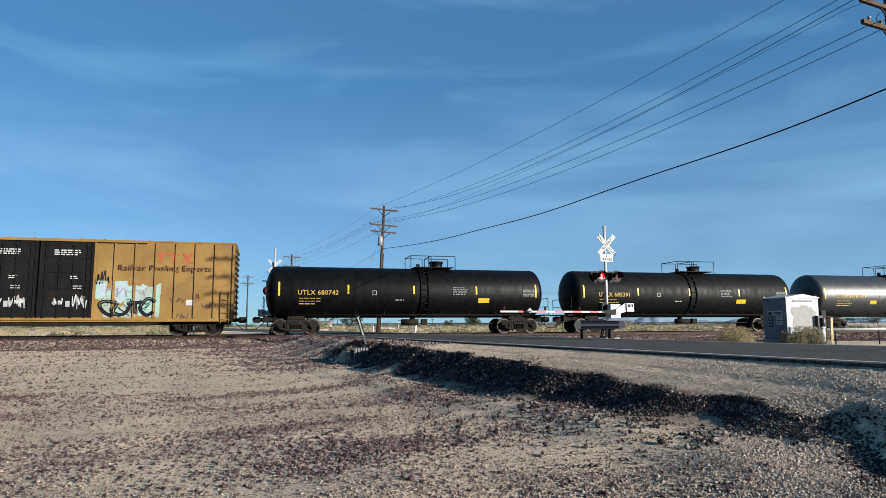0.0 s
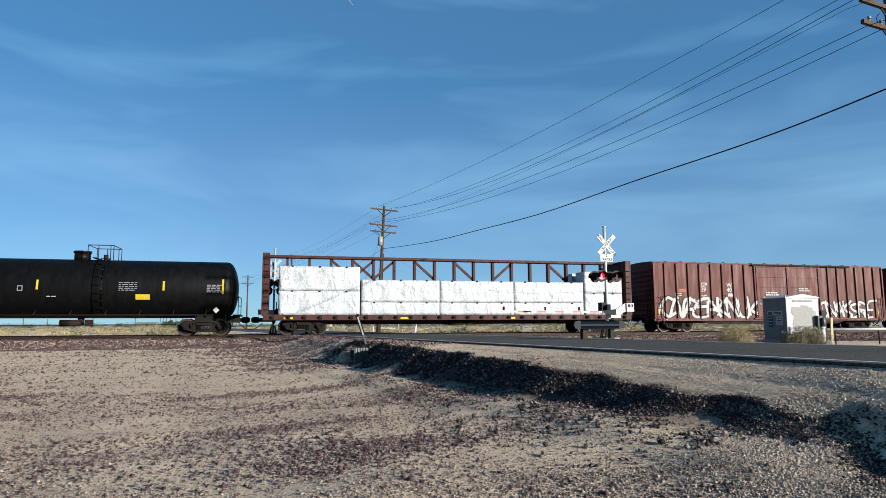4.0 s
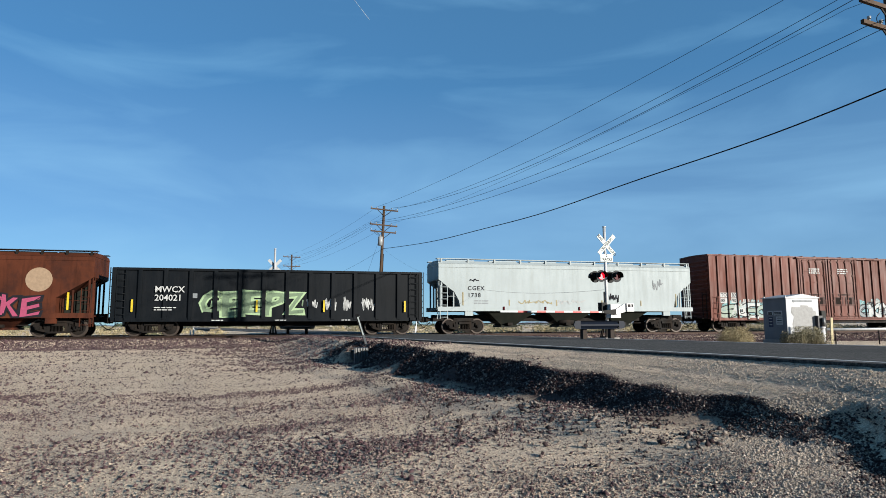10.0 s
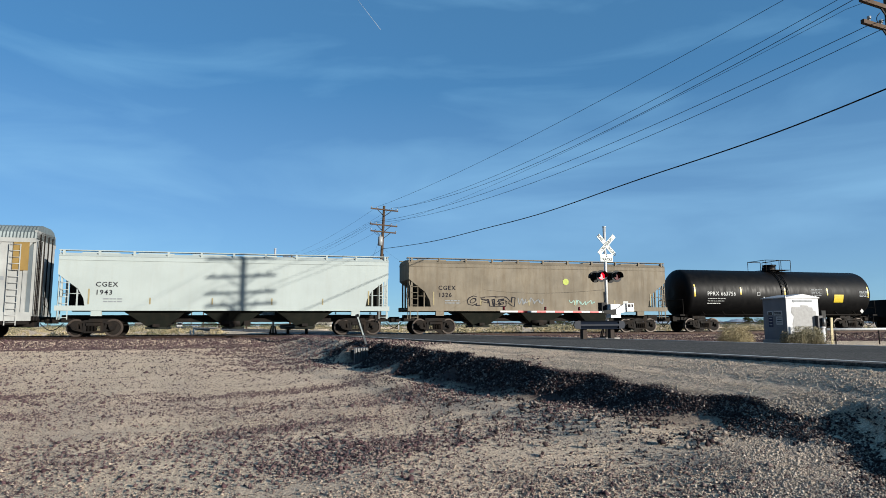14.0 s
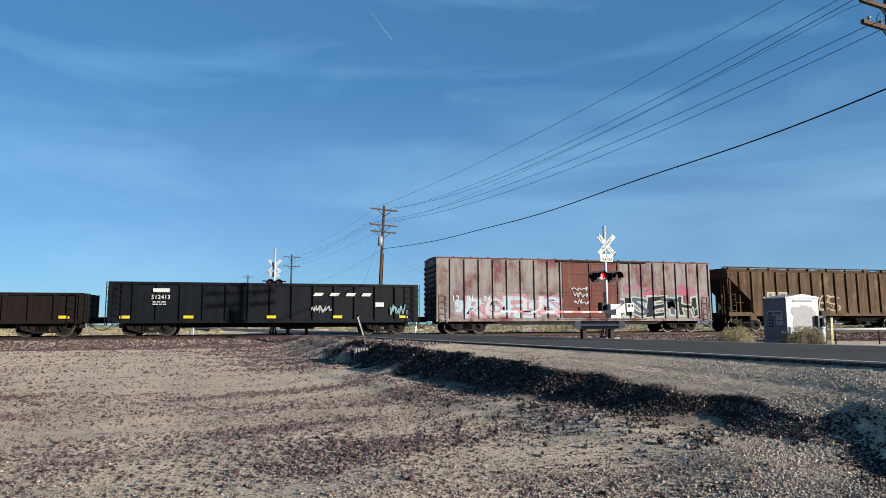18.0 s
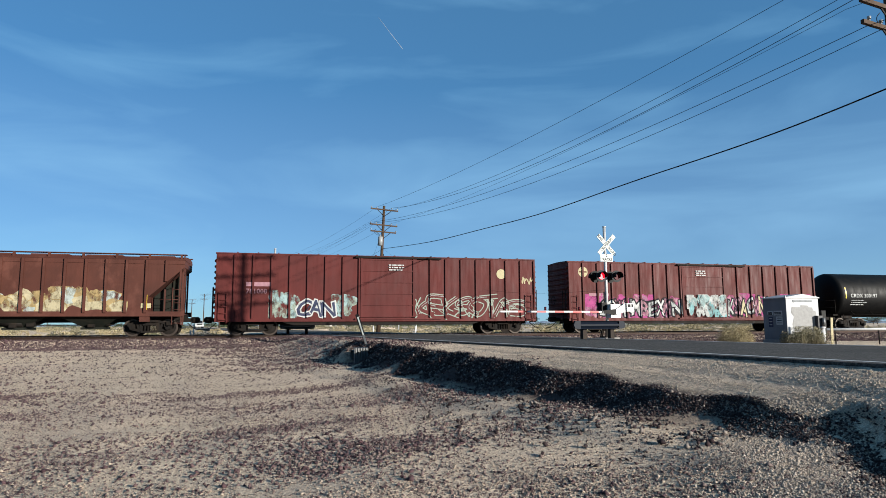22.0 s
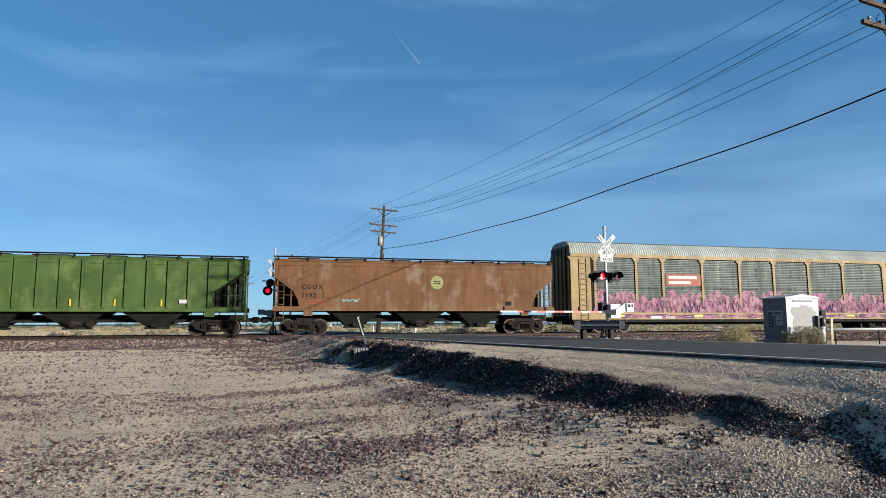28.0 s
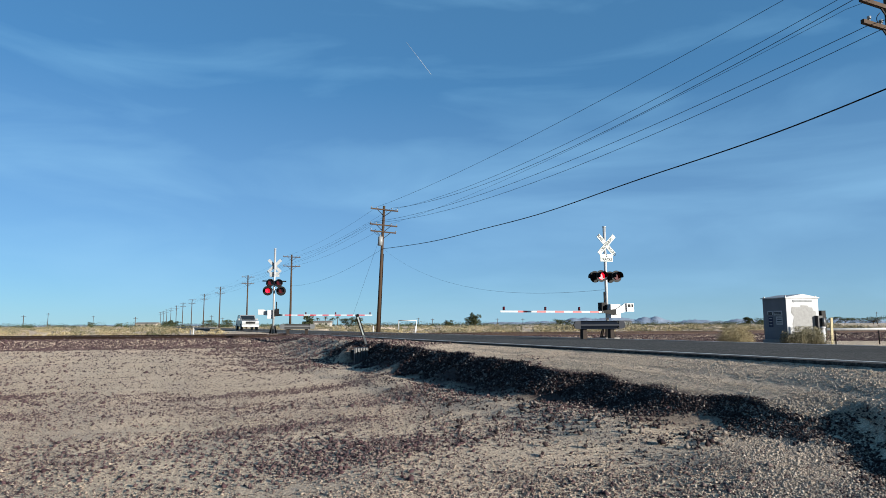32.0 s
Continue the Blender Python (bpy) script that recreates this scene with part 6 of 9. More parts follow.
            bar(bm, (e - sx * 0.5, -1.5, z), (e - sx * 0.05, -1.5, z), 0.018, 6)
        beam(bm, (e - sx * 0.5, -1.5, sill - 0.6), (e - sx * 0.5, -1.5, sill + 1.4), 0.04, 0.04)
        beam(bm, (e - sx * 0.05, -1.5, sill - 0.6), (e - sx * 0.05, -1.5, sill + 1.4), 0.04, 0.04)
        part("side_ladder", bm, mat, car)
        part("bolster_plate", box(fresh(), e - sx * 1.85 - 0.25, e - sx * 1.85 + 0.25, -1.5, -1.3, sill - 0.42, sill - 0.1), mat, car)
    bm = fresh()
    for a in range(16):
        p, q = a * math.tau / 16, (a + 1) * math.tau / 16
        bar(bm, (-L / 2 + 0.1, -0.9 + 0.26 * math.cos(p), sill + 0.8 + 0.26 * math.sin(p)), (-L / 2 + 0.1, -0.9 + 0.26 * math.cos(q), sill + 0.8 + 0.26 * math.sin(q)), 0.02, 5)
    part("brake_wheel", bm, M_STEEL, car)
    bm = fresh()
    bar(bm, (-L / 2 + 0.9, -0.6, sill + 0.3), (-L / 2 + 0.9, 0.6, sill + 0.3), 0.2, 12)
    part("air_reservoir", bm, M_STEEL, car)
    undercarriage(car, L, 1.75)
    return car, X


P_HOP_WHITE = paint("hopper_pale_grey", (0.70, 0.795, 0.815), (0.55, 0.54, 0.47), 0.35, 0.6, fade=0.9)
P_HOP_CREAM = paint("hopper_cream_grey", (0.76, 0.855, 0.83), (0.6, 0.6, 0.52), 0.25, 0.6, fade=0.9)
P_HOP_TAN = paint("hopper_dusty_tan", (0.43, 0.365, 0.27), (0.24, 0.17, 0.11), 0.5, 0.75)
P_HOP_RUST = paint("hopper_rusty_brown", (0.185, 0.052, 0.024), (0.045, 0.016, 0.01), 0.85, 0.75, 0.0, (0.08, 0.026, 0.016), 0.4, gloss=0.1)
P_HOP_OCHRE = paint("hopper_ochre_brown", (0.20, 0.115, 0.062), (0.04, 0.022, 0.016), 0.95, 0.75, 0.0, (0.30, 0.20, 0.11), 0.22, gloss=0.1)
P_HOP_DUN = paint("hopper_dun_green", (0.35, 0.395, 0.325), (0.11, 0.06, 0.035), 0.9, 0.75, 0.0, (0.10, 0.06, 0.038), 0.28)
P_HOP_MAROON = paint("hopper_maroon", (0.185, 0.055, 0.035), (0.10, 0.035, 0.025), 0.5, 0.7, 0.0, (0.23, 0.08, 0.055), 0.25)
P_HOP_GREEN = paint("hopper_moss_green", (0.125, 0.215, 0.06), (0.26, 0.27, 0.12), 0.4, 0.7, 0.0, (0.20, 0.27, 0.09), 0.32, gloss=0.1)
P_HOP_SALMON = paint("hopper_salmon_tan", (0.33, 0.165, 0.08), (0.19, 0.07, 0.033), 0.8, 0.75, 0.0, (0.40, 0.28, 0.18), 0.3, gloss=0.1)
P_BAY_DARK = paint("bay_dark_green_black", (0.035, 0.04, 0.032), (0.09, 0.07, 0.05), 0.5, 0.75)
YH = -1.512
W_CREAM, W_TAN, W_SKY = worn_spray("worn_spray_cream", (0.52, 0.46, 0.30), 0.85), worn_spray("worn_spray_tan", (0.42, 0.31, 0.15), 0.8), worn_spray("worn_spray_sky", (0.46, 0.52, 0.49), 0.75)

car, X = hopper(197.8, 209.85, P_HOP_RUST, "short rusty-brown two-bay hopper car with bright graffiti", 4.42, 1.12, 2, "ribbed", 0, 1.7, P_HOP_RUST, M_STEEL, 3.1)
panel_mark(car, "mark_bar", X(0.125), X(0.255), 2.98, 3.22, G_OCHRE, YH)
lettering(car, "409200", X(0.12), 2.5, 0.5, G_OCHRE, YH)
round_mark(car, X(0.785), 2.95, 0.62, plain("faded_disc", (0.33, 0.23, 0.15), 0.8), YH, "emblem")
piece(car, "LYNIE", X(0.12), X(0.53), 1.0, 2.2, G_BLACK, [G_CREAM, G_CREAM, G_LIMEPALE], YH - 0.05, 81, 0.06)
piece(car, "SCKE", X(0.525), X(0.795), 1.0, 2.2, G_BLACK, G_ROSE, YH - 0.05, 82, 0.06)
stripe(car, X(0.125), 1.4, 2.3, None, YH)
stripe(car, X(0.90), 1.4, 2.3, None, YH)

for (a, b, mat, number, what, seed) in ((228.35, 245.75, P_HOP_WHITE, "1738", "pale grey covered hopper car with faint graffiti", 1), (295.6, 313.0, P_HOP_CREAM, "1943", "cream-grey covered hopper car, clean sides", 2), (314.1, 331.4, P_HOP_TAN, "1326", "dusty tan covered hopper car with black graffiti", 3)):
    car, X = hopper(a, b, mat, what, 4.45, 1.5, 3, "smooth", 0, 1.35, P_BAY_DARK)
    lettering(car, "CGEX", X(0.107), 2.62, 0.36, G_BLACK, YH, 1.2)
    lettering(car, number, X(0.107), 2.2, 0.36, G_BLACK, YH, 1.2)
    small_print(car, X(0.13), 1.95, 0.9, 2, G_GREY, YH, 0.06, 0.14)
    for u in (0.09, 0.26, 0.44, 0.62, 0.78, 0.93):
        stripe(car, X(u), 1.7, 2.05 if 0.1 < u < 0.9 else 2.5, G_OCHRE, YH, 0.07)
    if seed == 1:
        tag_scrawl(car, X(0.3), X(0.42), 1.8, 2.05, G_OCHRE, YH, 91, 20)
        tag_scrawl(car, X(0.44), X(0.55), 1.8, 2.1, G_SILVER, YH, 98, 18)
        tag_scrawl(car, X(0.65), X(0.69), 1.9, 2.5, G_BLACK, YH, 92, 18)
        tag_scrawl(car, X(0.83), X(0.87), 2.7, 3.6, G_GREY, YH, 93, 10)
        tag_scrawl(car, X(0.115), X(0.15), 3.15, 3.3, G_BLACK, YH, 94, 10)
    if seed == 3:
        piece(car, "OFTEN", X(0.215), X(0.38), 1.65, 2.25, G_BLACK, P_HOP_TAN, YH, 95, 0.05)
        tag_scrawl(car, X(0.4), X(0.49), 1.75, 2.2, G_GREY, YH, 96, 18)
        tag_scrawl(car, X(0.6), X(0.7), 1.75, 2.1, G_MINT, YH, 97, 18)
        round_mark(car, X(0.585), 3.2, 0.2, G_LIME, YH)
        panel_mark(car, "stencil", X(0.815), X(0.815) + 0.35, 1.75, 2.0, G_WHITE, YH)

for (a, b, mat, number, what) in ((423.6, 440.5, P_HOP_OCHRE, "475563", "ochre-brown ribbed hopper car streaked with rust"), (441.8, 459.0, P_HOP_DUN, "475593", "dun-green ribbed hopper car with rust streaks"), (460.2, 476.75, P_HOP_MAROON, "475245", "maroon ribbed hopper car with cream overpainting")):
    car, X = hopper(a, b, mat, what, 4.32, 1.2 if mat is not P_HOP_DUN else 1.42, 3, "ribbed", 16, 1.75, P_BAY_DARK, None, 3.7)
    if mat is not P_HOP_MAROON:
        panel_mark(car, "number_panel", X(0.185), X(0.285), 1.75, 2.7, G_DUST, YH)
        lettering(car, "SI", X(0.195), 2.35, 0.34, G_BLACK, YH - 0.055)
        lettering(car, "RX", X(0.25), 2.35, 0.34, G_BLACK, YH - 0.055)
        lettering(car, number[:3], X(0.195), 1.95, 0.34, G_BLACK, YH - 0.055)
        lettering(car, number[3:], X(0.25), 1.95, 0.34, G_BLACK, YH - 0.055)
        panel_mark(car, "number_panel", X(0.305), X(0.33), 2.0, 2.5, G_DUST, YH)
    else:
        lettering(car, "SIRX", X(0.165), 2.1, 0.34, G_CREAM, YH - 0.055)
        lettering(car, number, X(0.165), 1.7, 0.34, G_CREAM, YH - 0.055)
    if mat is P_HOP_OCHRE:
        spray(car, "OCES", X(0.36), X(0.54), 1.4, 2.5, (G_DUST, P_HOP_OCHRE, G_DUST, G_OCHRE), YH, 101, False, 0.08)
    if mat is P_HOP_DUN:
        tag_scrawl(car, X(0.45), X(0.6), 1.55, 1.9, G_GREY, YH - 0.05, 102, 22)
        for u in (0.67, 0.72):
            panel_mark(car, "stencil", X(u), X(u) + 0.35, 1.6, 1.85, G_BLACK, YH)
    if mat is P_HOP_MAROON:
        soft_patches(car, X(0.27), X(0.83), 1.25, 2.6, (W_CREAM, W_TAN, W_CREAM, W_SKY, W_TAN), 26, YH, 103)
        tag_scrawl(car, X(0.03), X(0.10), 2.9, 3.6, G_CREAM, YH, 107, 16)
        panel_mark(car, "stencil", X(0.87), X(0.90), 1.5, 1.75, G_CREAM, YH)
    stripe(car, X(0.115), 1.4, 2.2, None, YH)
    stripe(car, X(0.885), 1.4, 2.2, None, YH)

car, X = hopper(593.5, 611.0, P_HOP_GREEN, "moss-green ribbed hopper car with a white emblem", 4.3, 1.45, 3, "ribbed", 16, 1.8, P_BAY_DARK, M_STEEL, 3.6)
bm = fresh()
x = X(0.155)
slab(bm, [(x, 2.7), (x + 0.75, 2.7), (x + 1.05, 3.0), (x + 1.0, 3.2), (x + 1.25, 3.35), (x + 1.35, 3.6), (x + 1.1, 3.75), (x + 0.2, 3.75), (x + 0.28, 3.6), (x + 0.55, 3.6), (x + 0.3, 2.85), (x, 2.85)], -1.575, -1.57)
slab(bm, [(x + 1.15, 2.7), (x + 2.0, 2.7), (x + 1.9, 2.85), (x + 1.75, 2.85), (x + 1.95, 3.5), (x + 1.75, 3.7), (x + 1.5, 3.55), (x + 1.5, 3.35), (x + 1.3, 3.2)], -1.575, -1.57)
part("logo_shape", bm, G_WHITE, car, "white stacked logo shape")
panel_mark(car, "mark_bar", X(0.16), X(0.28), 2.35, 2.5, G_SILVER, -1.565)
panel_mark(car, "stencil", X(0.80), X(0.825), 1.75, 1.95, G_WHITE, -1.565)
for u in (0.095, 0.22, 0.5, 0.62, 0.75):
    stripe(car, X(u), 1.6, 1.95 if u > 0.1 else 2.6, None, -1.565, 0.08)

car, X = hopper(612.35, 629.3, P_HOP_SALMON, "salmon-tan covered hopper car with a lime disc", 4.38, 1.5, 3, "smooth", 0, 1.4, P_BAY_DARK, M_STEEL)
lettering(car, "CGOX", X(0.092), 2.6, 0.36, G_BLACK, YH, 1.2)
lettering(car, "1192", X(0.092), 2.12, 0.36, G_BLACK, YH, 1.2)
small_print(car, X(0.115), 1.9, 0.9, 2, G_RUST, YH, 0.06, 0.14)
for k in range(2):
    panel_mark(car, "number_box", X(0.165), X(0.185), 2.12 + k * 0.2, 2.27 + k * 0.2, P_HOP_SALMON, YH - 0.01)
round_mark(car, X(0.557), 3.05, 0.40, plain("lime_disc", (0.26, 0.27, 0.11), 0.8), YH)
small_print(car, X(0.545), 3.08, 0.4, 2, G_BLACK, YH - 0.01, 0.05, 0.1)
panel_mark(car, "stencil", X(0.81), X(0.81) + 0.4, 1.7, 1.95, G_BLACK, YH)
tag_scrawl(car, X(0.22), X(0.28), 1.85, 2.1, G_AQUA, YH, 111, 12)


# ---- auto racks ----
def slatted(x0, x1, z0, z1, y, pitch=0.115):
    """One screen panel of long horizontal corrugations."""
    n = int((z1 - z0) / pitch)
    h = (z1 - z0) / n
    front = [(y - d, z0 + h * (k + f)) for k in range(n) for f, d in ((0.0, 0.0), (0.3, 0.035), (0.62, 0.035), (0.92, 0.0))]
    return run(fresh(), front + [(y + 0.02, z1), (y + 0.02, z0)], x0, x1)


P_SEAM = paint("rack_seam_grey", (0.11, 0.125, 0.125), (0.2, 0.2, 0.19), 0.4, 0.6)


def auto_rack(s0, s1, label, frame_mat, panel_mat, roof_mat, end_mat, posts, plates, eave=4.96, top=5.86, low=0.86):
    L = s1 - s0
    car = thing("auto_rack_car", label, "auto rack", "cars of the freight train")
    MOVERS.append((car, (s0 + s1) / 2))
    X = lambda u: -L / 2 + u * L
    part("body", box(fresh(), -L / 2 + 0.12, L / 2 - 0.12, -1.38, 1.38, low + 0.2, eave), panel_mat, car)
    part("deck", box(fresh(), -L / 2, L / 2, -1.45, 1.45, low, low + 0.22), M_STEEL, car)
    part("under_sill", box(fresh(), -L / 2 + 0.1, L / 2 - 0.1, -1.48, -1.3, low - 0.2, low - 0.03), M_STEEL, car)
    part("centre_sill", box(fresh(), -L / 2 + 0.2, L / 2 - 0.2, -0.4, 0.4, 0.52, low), M_STEEL, car)
    for sy in (-1, 1):
        part("side_sill", box(fresh(), -L / 2, L / 2, sy * 1.5 - 0.04, sy * 1.5 + 0.04, low - 0.02, low + 0.42), frame_mat, car)
        part("top_rail", box(fresh(), -L / 2, L / 2, sy * 1.5 - 0.05, sy * 1.5 + 0.05, eave - 0.1, eave + 0.12), frame_mat, car)
    # ribbed, arched roof
    bm = fresh()
    arch = [(-1.5, eave + 0.08), (-1.42, eave + 0.45), (-1.15, top - 0.14), (-0.6, top), (0.6, top), (1.15, top - 0.14), (1.42, eave + 0.45), (1.5, eave + 0.08)]
    n, prev = int(L / 0.16) * 2, None
    for k in range(n + 1):
        x = -L / 2 + L * k / n
        f = 1.0 if k % 2 else 0.975
        ring = [bm.verts.new((x, y * f, eave + (z - eave) * f)) for y, z in arch]
        if prev:
            for a, b, c, d in zip(prev, prev[1:], ring[1:], ring):
                bm.faces.new((a, b, c, d))
        else:
            bm.faces.new(ring)
        prev = ring
    bm.faces.new(prev[::-1])
    bmesh.ops.recalc_face_normals(bm, faces=bm.faces)
    part("roof", bm, roof_mat, car)
    for k, u in enumerate(posts):
        for sy in (-1, 1):
            bm = fresh()
            box(bm, X(u) - 0.085, X(u) + 0.085, sy * 1.46 - 0.06, sy * 1.46 + 0.06, low + 0.4, eave - 0.1)
            slab(bm, [(X(u) - 0.28, eave - 0.1), (X(u) - 0.1, eave - 0.34), (X(u) + 0.1, eave - 0.34), (X(u) + 0.28, eave - 0.1)], sy * 1.46 - 0.064, sy * 1.46 + 0.064)
            part("post", bm, frame_mat, car)
    for k, (a, b) in enumerate(zip(posts, posts[1:])):
        if k in plates:
            bm = fresh()
            box(bm, X(a) + 0.1, X(b) - 0.1, -1.47, -1.4, low + 0.4, eave - 0.1)
            part("plain_panel", bm, frame_mat, car)
        else:
            bm = slatted(X(a) + 0.12, X(b) - 0.12, low + 0.44, eave - 0.12, -1.42)
            part("screen_panel", bm, panel_mat, car)
            for z in (low + 1.05, low + 2.02, eave - 1.15, eave - 0.72):
                bm = box(fresh(), X(a) + 0.12, X(b) - 0.12, -1.475, -1.44, z - 0.022, z + 0.022)
                box(bm, (X(a) + X(b)) / 2 - 0.05, (X(a) + X(b)) / 2 + 0.05, -1.49, -1.44, z - 0.05, z + 0.07)
                part("panel_seam", bm, P_SEAM, car)
        bm = slatted(X(a) + 0.12, X(b) - 0.12, low + 0.44, eave - 0.12, 1.42, 0.3)
        part("screen_panel", bm, panel_mat, car)
    for sx in (-1, 1):
        e = sx * (L / 2)
        bm = fresh()
        slab(bm, [(e - sx * 0.12, low + 0.2), (e, low + 0.2), (e, top - 0.35), (e - sx * 0.12, top - 0.35)], -1.4, 1.4)
        part("end_door", bm, end_mat, car)
        for y in (-0.9, -0.3, 0.3, 0.9):
            part("door_seam", box(fresh(), e - 0.03, e + sx * 0.05 if sx > 0 else e + 0.03, y - 0.03, y + 0.03, low + 0.3, top - 0.5) if sx > 0 else box(fresh(), e - 0.05, e + 0.03, y - 0.03, y + 0.03, low + 0.3, top - 0.5), M_STEEL, car)
        ladder(car, "side_ladder", e - sx * 0.9, -1.56, low - 0.25, eave - 0.2, frame_mat, 0.5, 0.33)
        end_ladder(car, "end_ladder", e + sx * 0.12, -1.2, low, eave, M_STEEL)
    undercarriage(car, L, 3.1)
    return car, X


P_RACK_WHITE = paint("rack_white", (0.86, 0.88, 0.85), (0.40, 0.34, 0.30), 0.25, 0.6)
P_RACK_SILVER = paint("rack_silver", (0.50, 0.59, 0.63), (0.25, 0.28, 0.3), 0.45, 0.42, 0.45)
P_RACK_ROOF = paint("rack_grey_roof", (0.36, 0.43, 0.44), (0.2, 0.22, 0.22), 0.4, 0.5, 0.2)
# panel silver darkened so flat letter fills carry the corrugations' shading
P_RACK_SHADE = paint("rack_silver_shaded", (0.24, 0.29, 0.31), (0.17, 0.19, 0.2), 0.45, 0.5)
posts = (0.004, 0.051, 0.156, 0.234, 0.335, 0.434, 0.543, 0.653, 0.757, 0.827, 0.933, 0.985)
car, X = auto_rack(267.75, 294.55, "white and silver auto rack car with black graffiti", P_RACK_WHITE, P_RACK_SILVER, P_RACK_ROOF, P_RACK_WHITE, posts, (0, 2, 8, 10))
panel_mark(car, "logo_panel", X(0.658), X(0.752), 3.62, 3.92, G_WHITE, -1.47)
panel_mark(car, "logo_shape", X(0.66), X(0.75), 3.66, 3.76, G_ORANGE, -1.48, "orange logo stripe")
panel_mark(car, "logo_shape", X(0.662), X(0.745), 3.78, 3.88, G_RUST, -1.48, "red logo shape")
for k, (u0, u1, z1, g) in enumerate(((0.033, 0.173, 2.2, G_BLACK), (0.232, 0.395, 2.25, G_BLACK), (0.45, 0.615, 2.1, G_GREY), (0.655, 0.795, 2.1, G_GREY))):
    piece(car, "CHUNE", X(u0), X(u1), 1.2, z1 + 0.1, (G_BLACK, G_BLACK, G_SLATE, G_SLATE)[k], (P_RACK_SHADE, plain("spray_umber", (0.09, 0.055, 0.05), 0.7), P_RACK_SHADE, P_RACK_SHADE)[k], -1.53, 120 + k, 0.03 if k < 2 else 0.025, G_AQUA if k == 0 else None)
lettering(car, "301582", X(0.30), 0.92, 0.32, G_BLACK, -1.55)
panel_mark(car, "mark_bar", X(0.27), X(0.295), 0.94, 1.14, G_BLACK, -1.545)
panel_mark(car, "stencil", X(0.935), X(0.95), 2.9, 3.1, G_GREY, -1.475)
for u in (0.04, 0.93):
    stripe(car, X(u), 0.98, 1.1, None, -1.55, 0.5)
panel_mark(car, "caution_panel", X(0.963), X(0.99), 3.4, 4.9, paint("rack_yellow_end", (0.62, 0.40, 0.12), (0.3, 0.2, 0.1), 0.3), -1.53, "yellow corner panel")

P_RACK_YELLOW = paint("rack_yellow", (0.66, 0.46, 0.20), (0.32, 0.2, 0.1), 0.4, 0.6)
P_RACK_MESH = paint("rack_weathered_panels", (0.24, 0.285, 0.26), (0.15, 0.14, 0.12), 0.5, 0.55, 0.3)
P_RACK_PALE = paint("rack_white_roof", (0.78, 0.84, 0.78), (0.4, 0.4, 0.38), 0.3, 0.55)
posts = (0.003, 0.061, 0.168, 0.239, 0.347, 0.453, 0.554, 0.659, 0.767, 0.898, 0.98)
car, X = auto_rack(630.5, 658.2, "yellow-framed auto rack car with pink graffiti and white roof", P_RACK_YELLOW, P_RACK_MESH, P_RACK_PALE, P_RACK_YELLOW, posts, (0, 9), 4.92, 5.92)
part("dark_gate", box(fresh(), X(0.052), X(0.056), -1.5, -1.38, 1.3, 4.8), M_STEEL, car)
panel_mark(car, "logo_panel", X(0.248), X(0.343), 3.05, 3.85, plain("logo_red", (0.36, 0.10, 0.07), 0.7), -1.47, "red logo panel")
for z, w in ((3.5, 0.078), (3.16, 0.06)):
    panel_mark(car, "logo_bar", X(0.254), X(0.254 + w), z, z + 0.2, G_WHITE, -1.48)
for y, lo, hi, count, seed in ((-1.475, 1.1, 2.75, 70, 140), (-1.53, 1.0, 2.3, 60, 141)):
    soft_patches(car, X(0.055), X(0.90), lo, hi, (W_PINK, W_ROSE, W_PINK, W_ROSE, W_PINK, W_PLUM, W_PINK), count, y, seed)
for k, u in enumerate((0.07, 0.18, 0.29, 0.40, 0.50, 0.60, 0.71, 0.82)):
    tag_scrawl(car, X(u), X(u + 0.06), 1.3, 2.2, (W_PLUM, W_ROSE, W_PLUM)[k % 3], -1.556, 143 + k, 16)
tag_scrawl(car, X(0.91), X(0.95), 3.9, 4.4, G_BLACK, -1.475, 171, 14)
tag_scrawl(car, X(0.91), X(0.95), 3.5, 3.8, G_BLACK, -1.475, 172, 14)
soft_patches(car, X(0.09), X(0.95), 0.87, 1.25, (W_ROSE, W_PINK, W_PLUM, W_PINK), 40, -1.546, 160)
for u in (0.12, 0.33, 0.53, 0.78, 0.95):
    stripe(car, X(u), 1.02, 1.12, None, -1.553, 0.7)
panel_mark(car, "mark_bar", X(0.2), X(0.23), 0.88, 1.06, G_WHITE, -1.556)
lettering(car, "978983", X(0.24), 0.88, 0.24, G_WHITE, -1.556)


# ---- locomotive ----
P_LOCO = paint("loco_orange", (0.66, 0.138, 0.004), (0.30, 0.05, 0.004), 0.35, 0.5, fade=0.8, gloss=0.06)
P_LOCO_YELLOW = paint("loco_yellow", (0.70, 0.39, 0.004), (0.35, 0.17, 0.01), 0.3, 0.5, fade=0.8, gloss=0.06)
P_LOCO_BLACK = paint("loco_black", (0.010, 0.010, 0.012), (0.035, 0.03, 0.025), 0.3, 0.6, gloss=0.05)
P_LOCO_TANK = paint("loco_fuel_tank", (0.37, 0.24, 0.13), (0.24, 0.15, 0.09), 0.5, 0.75)


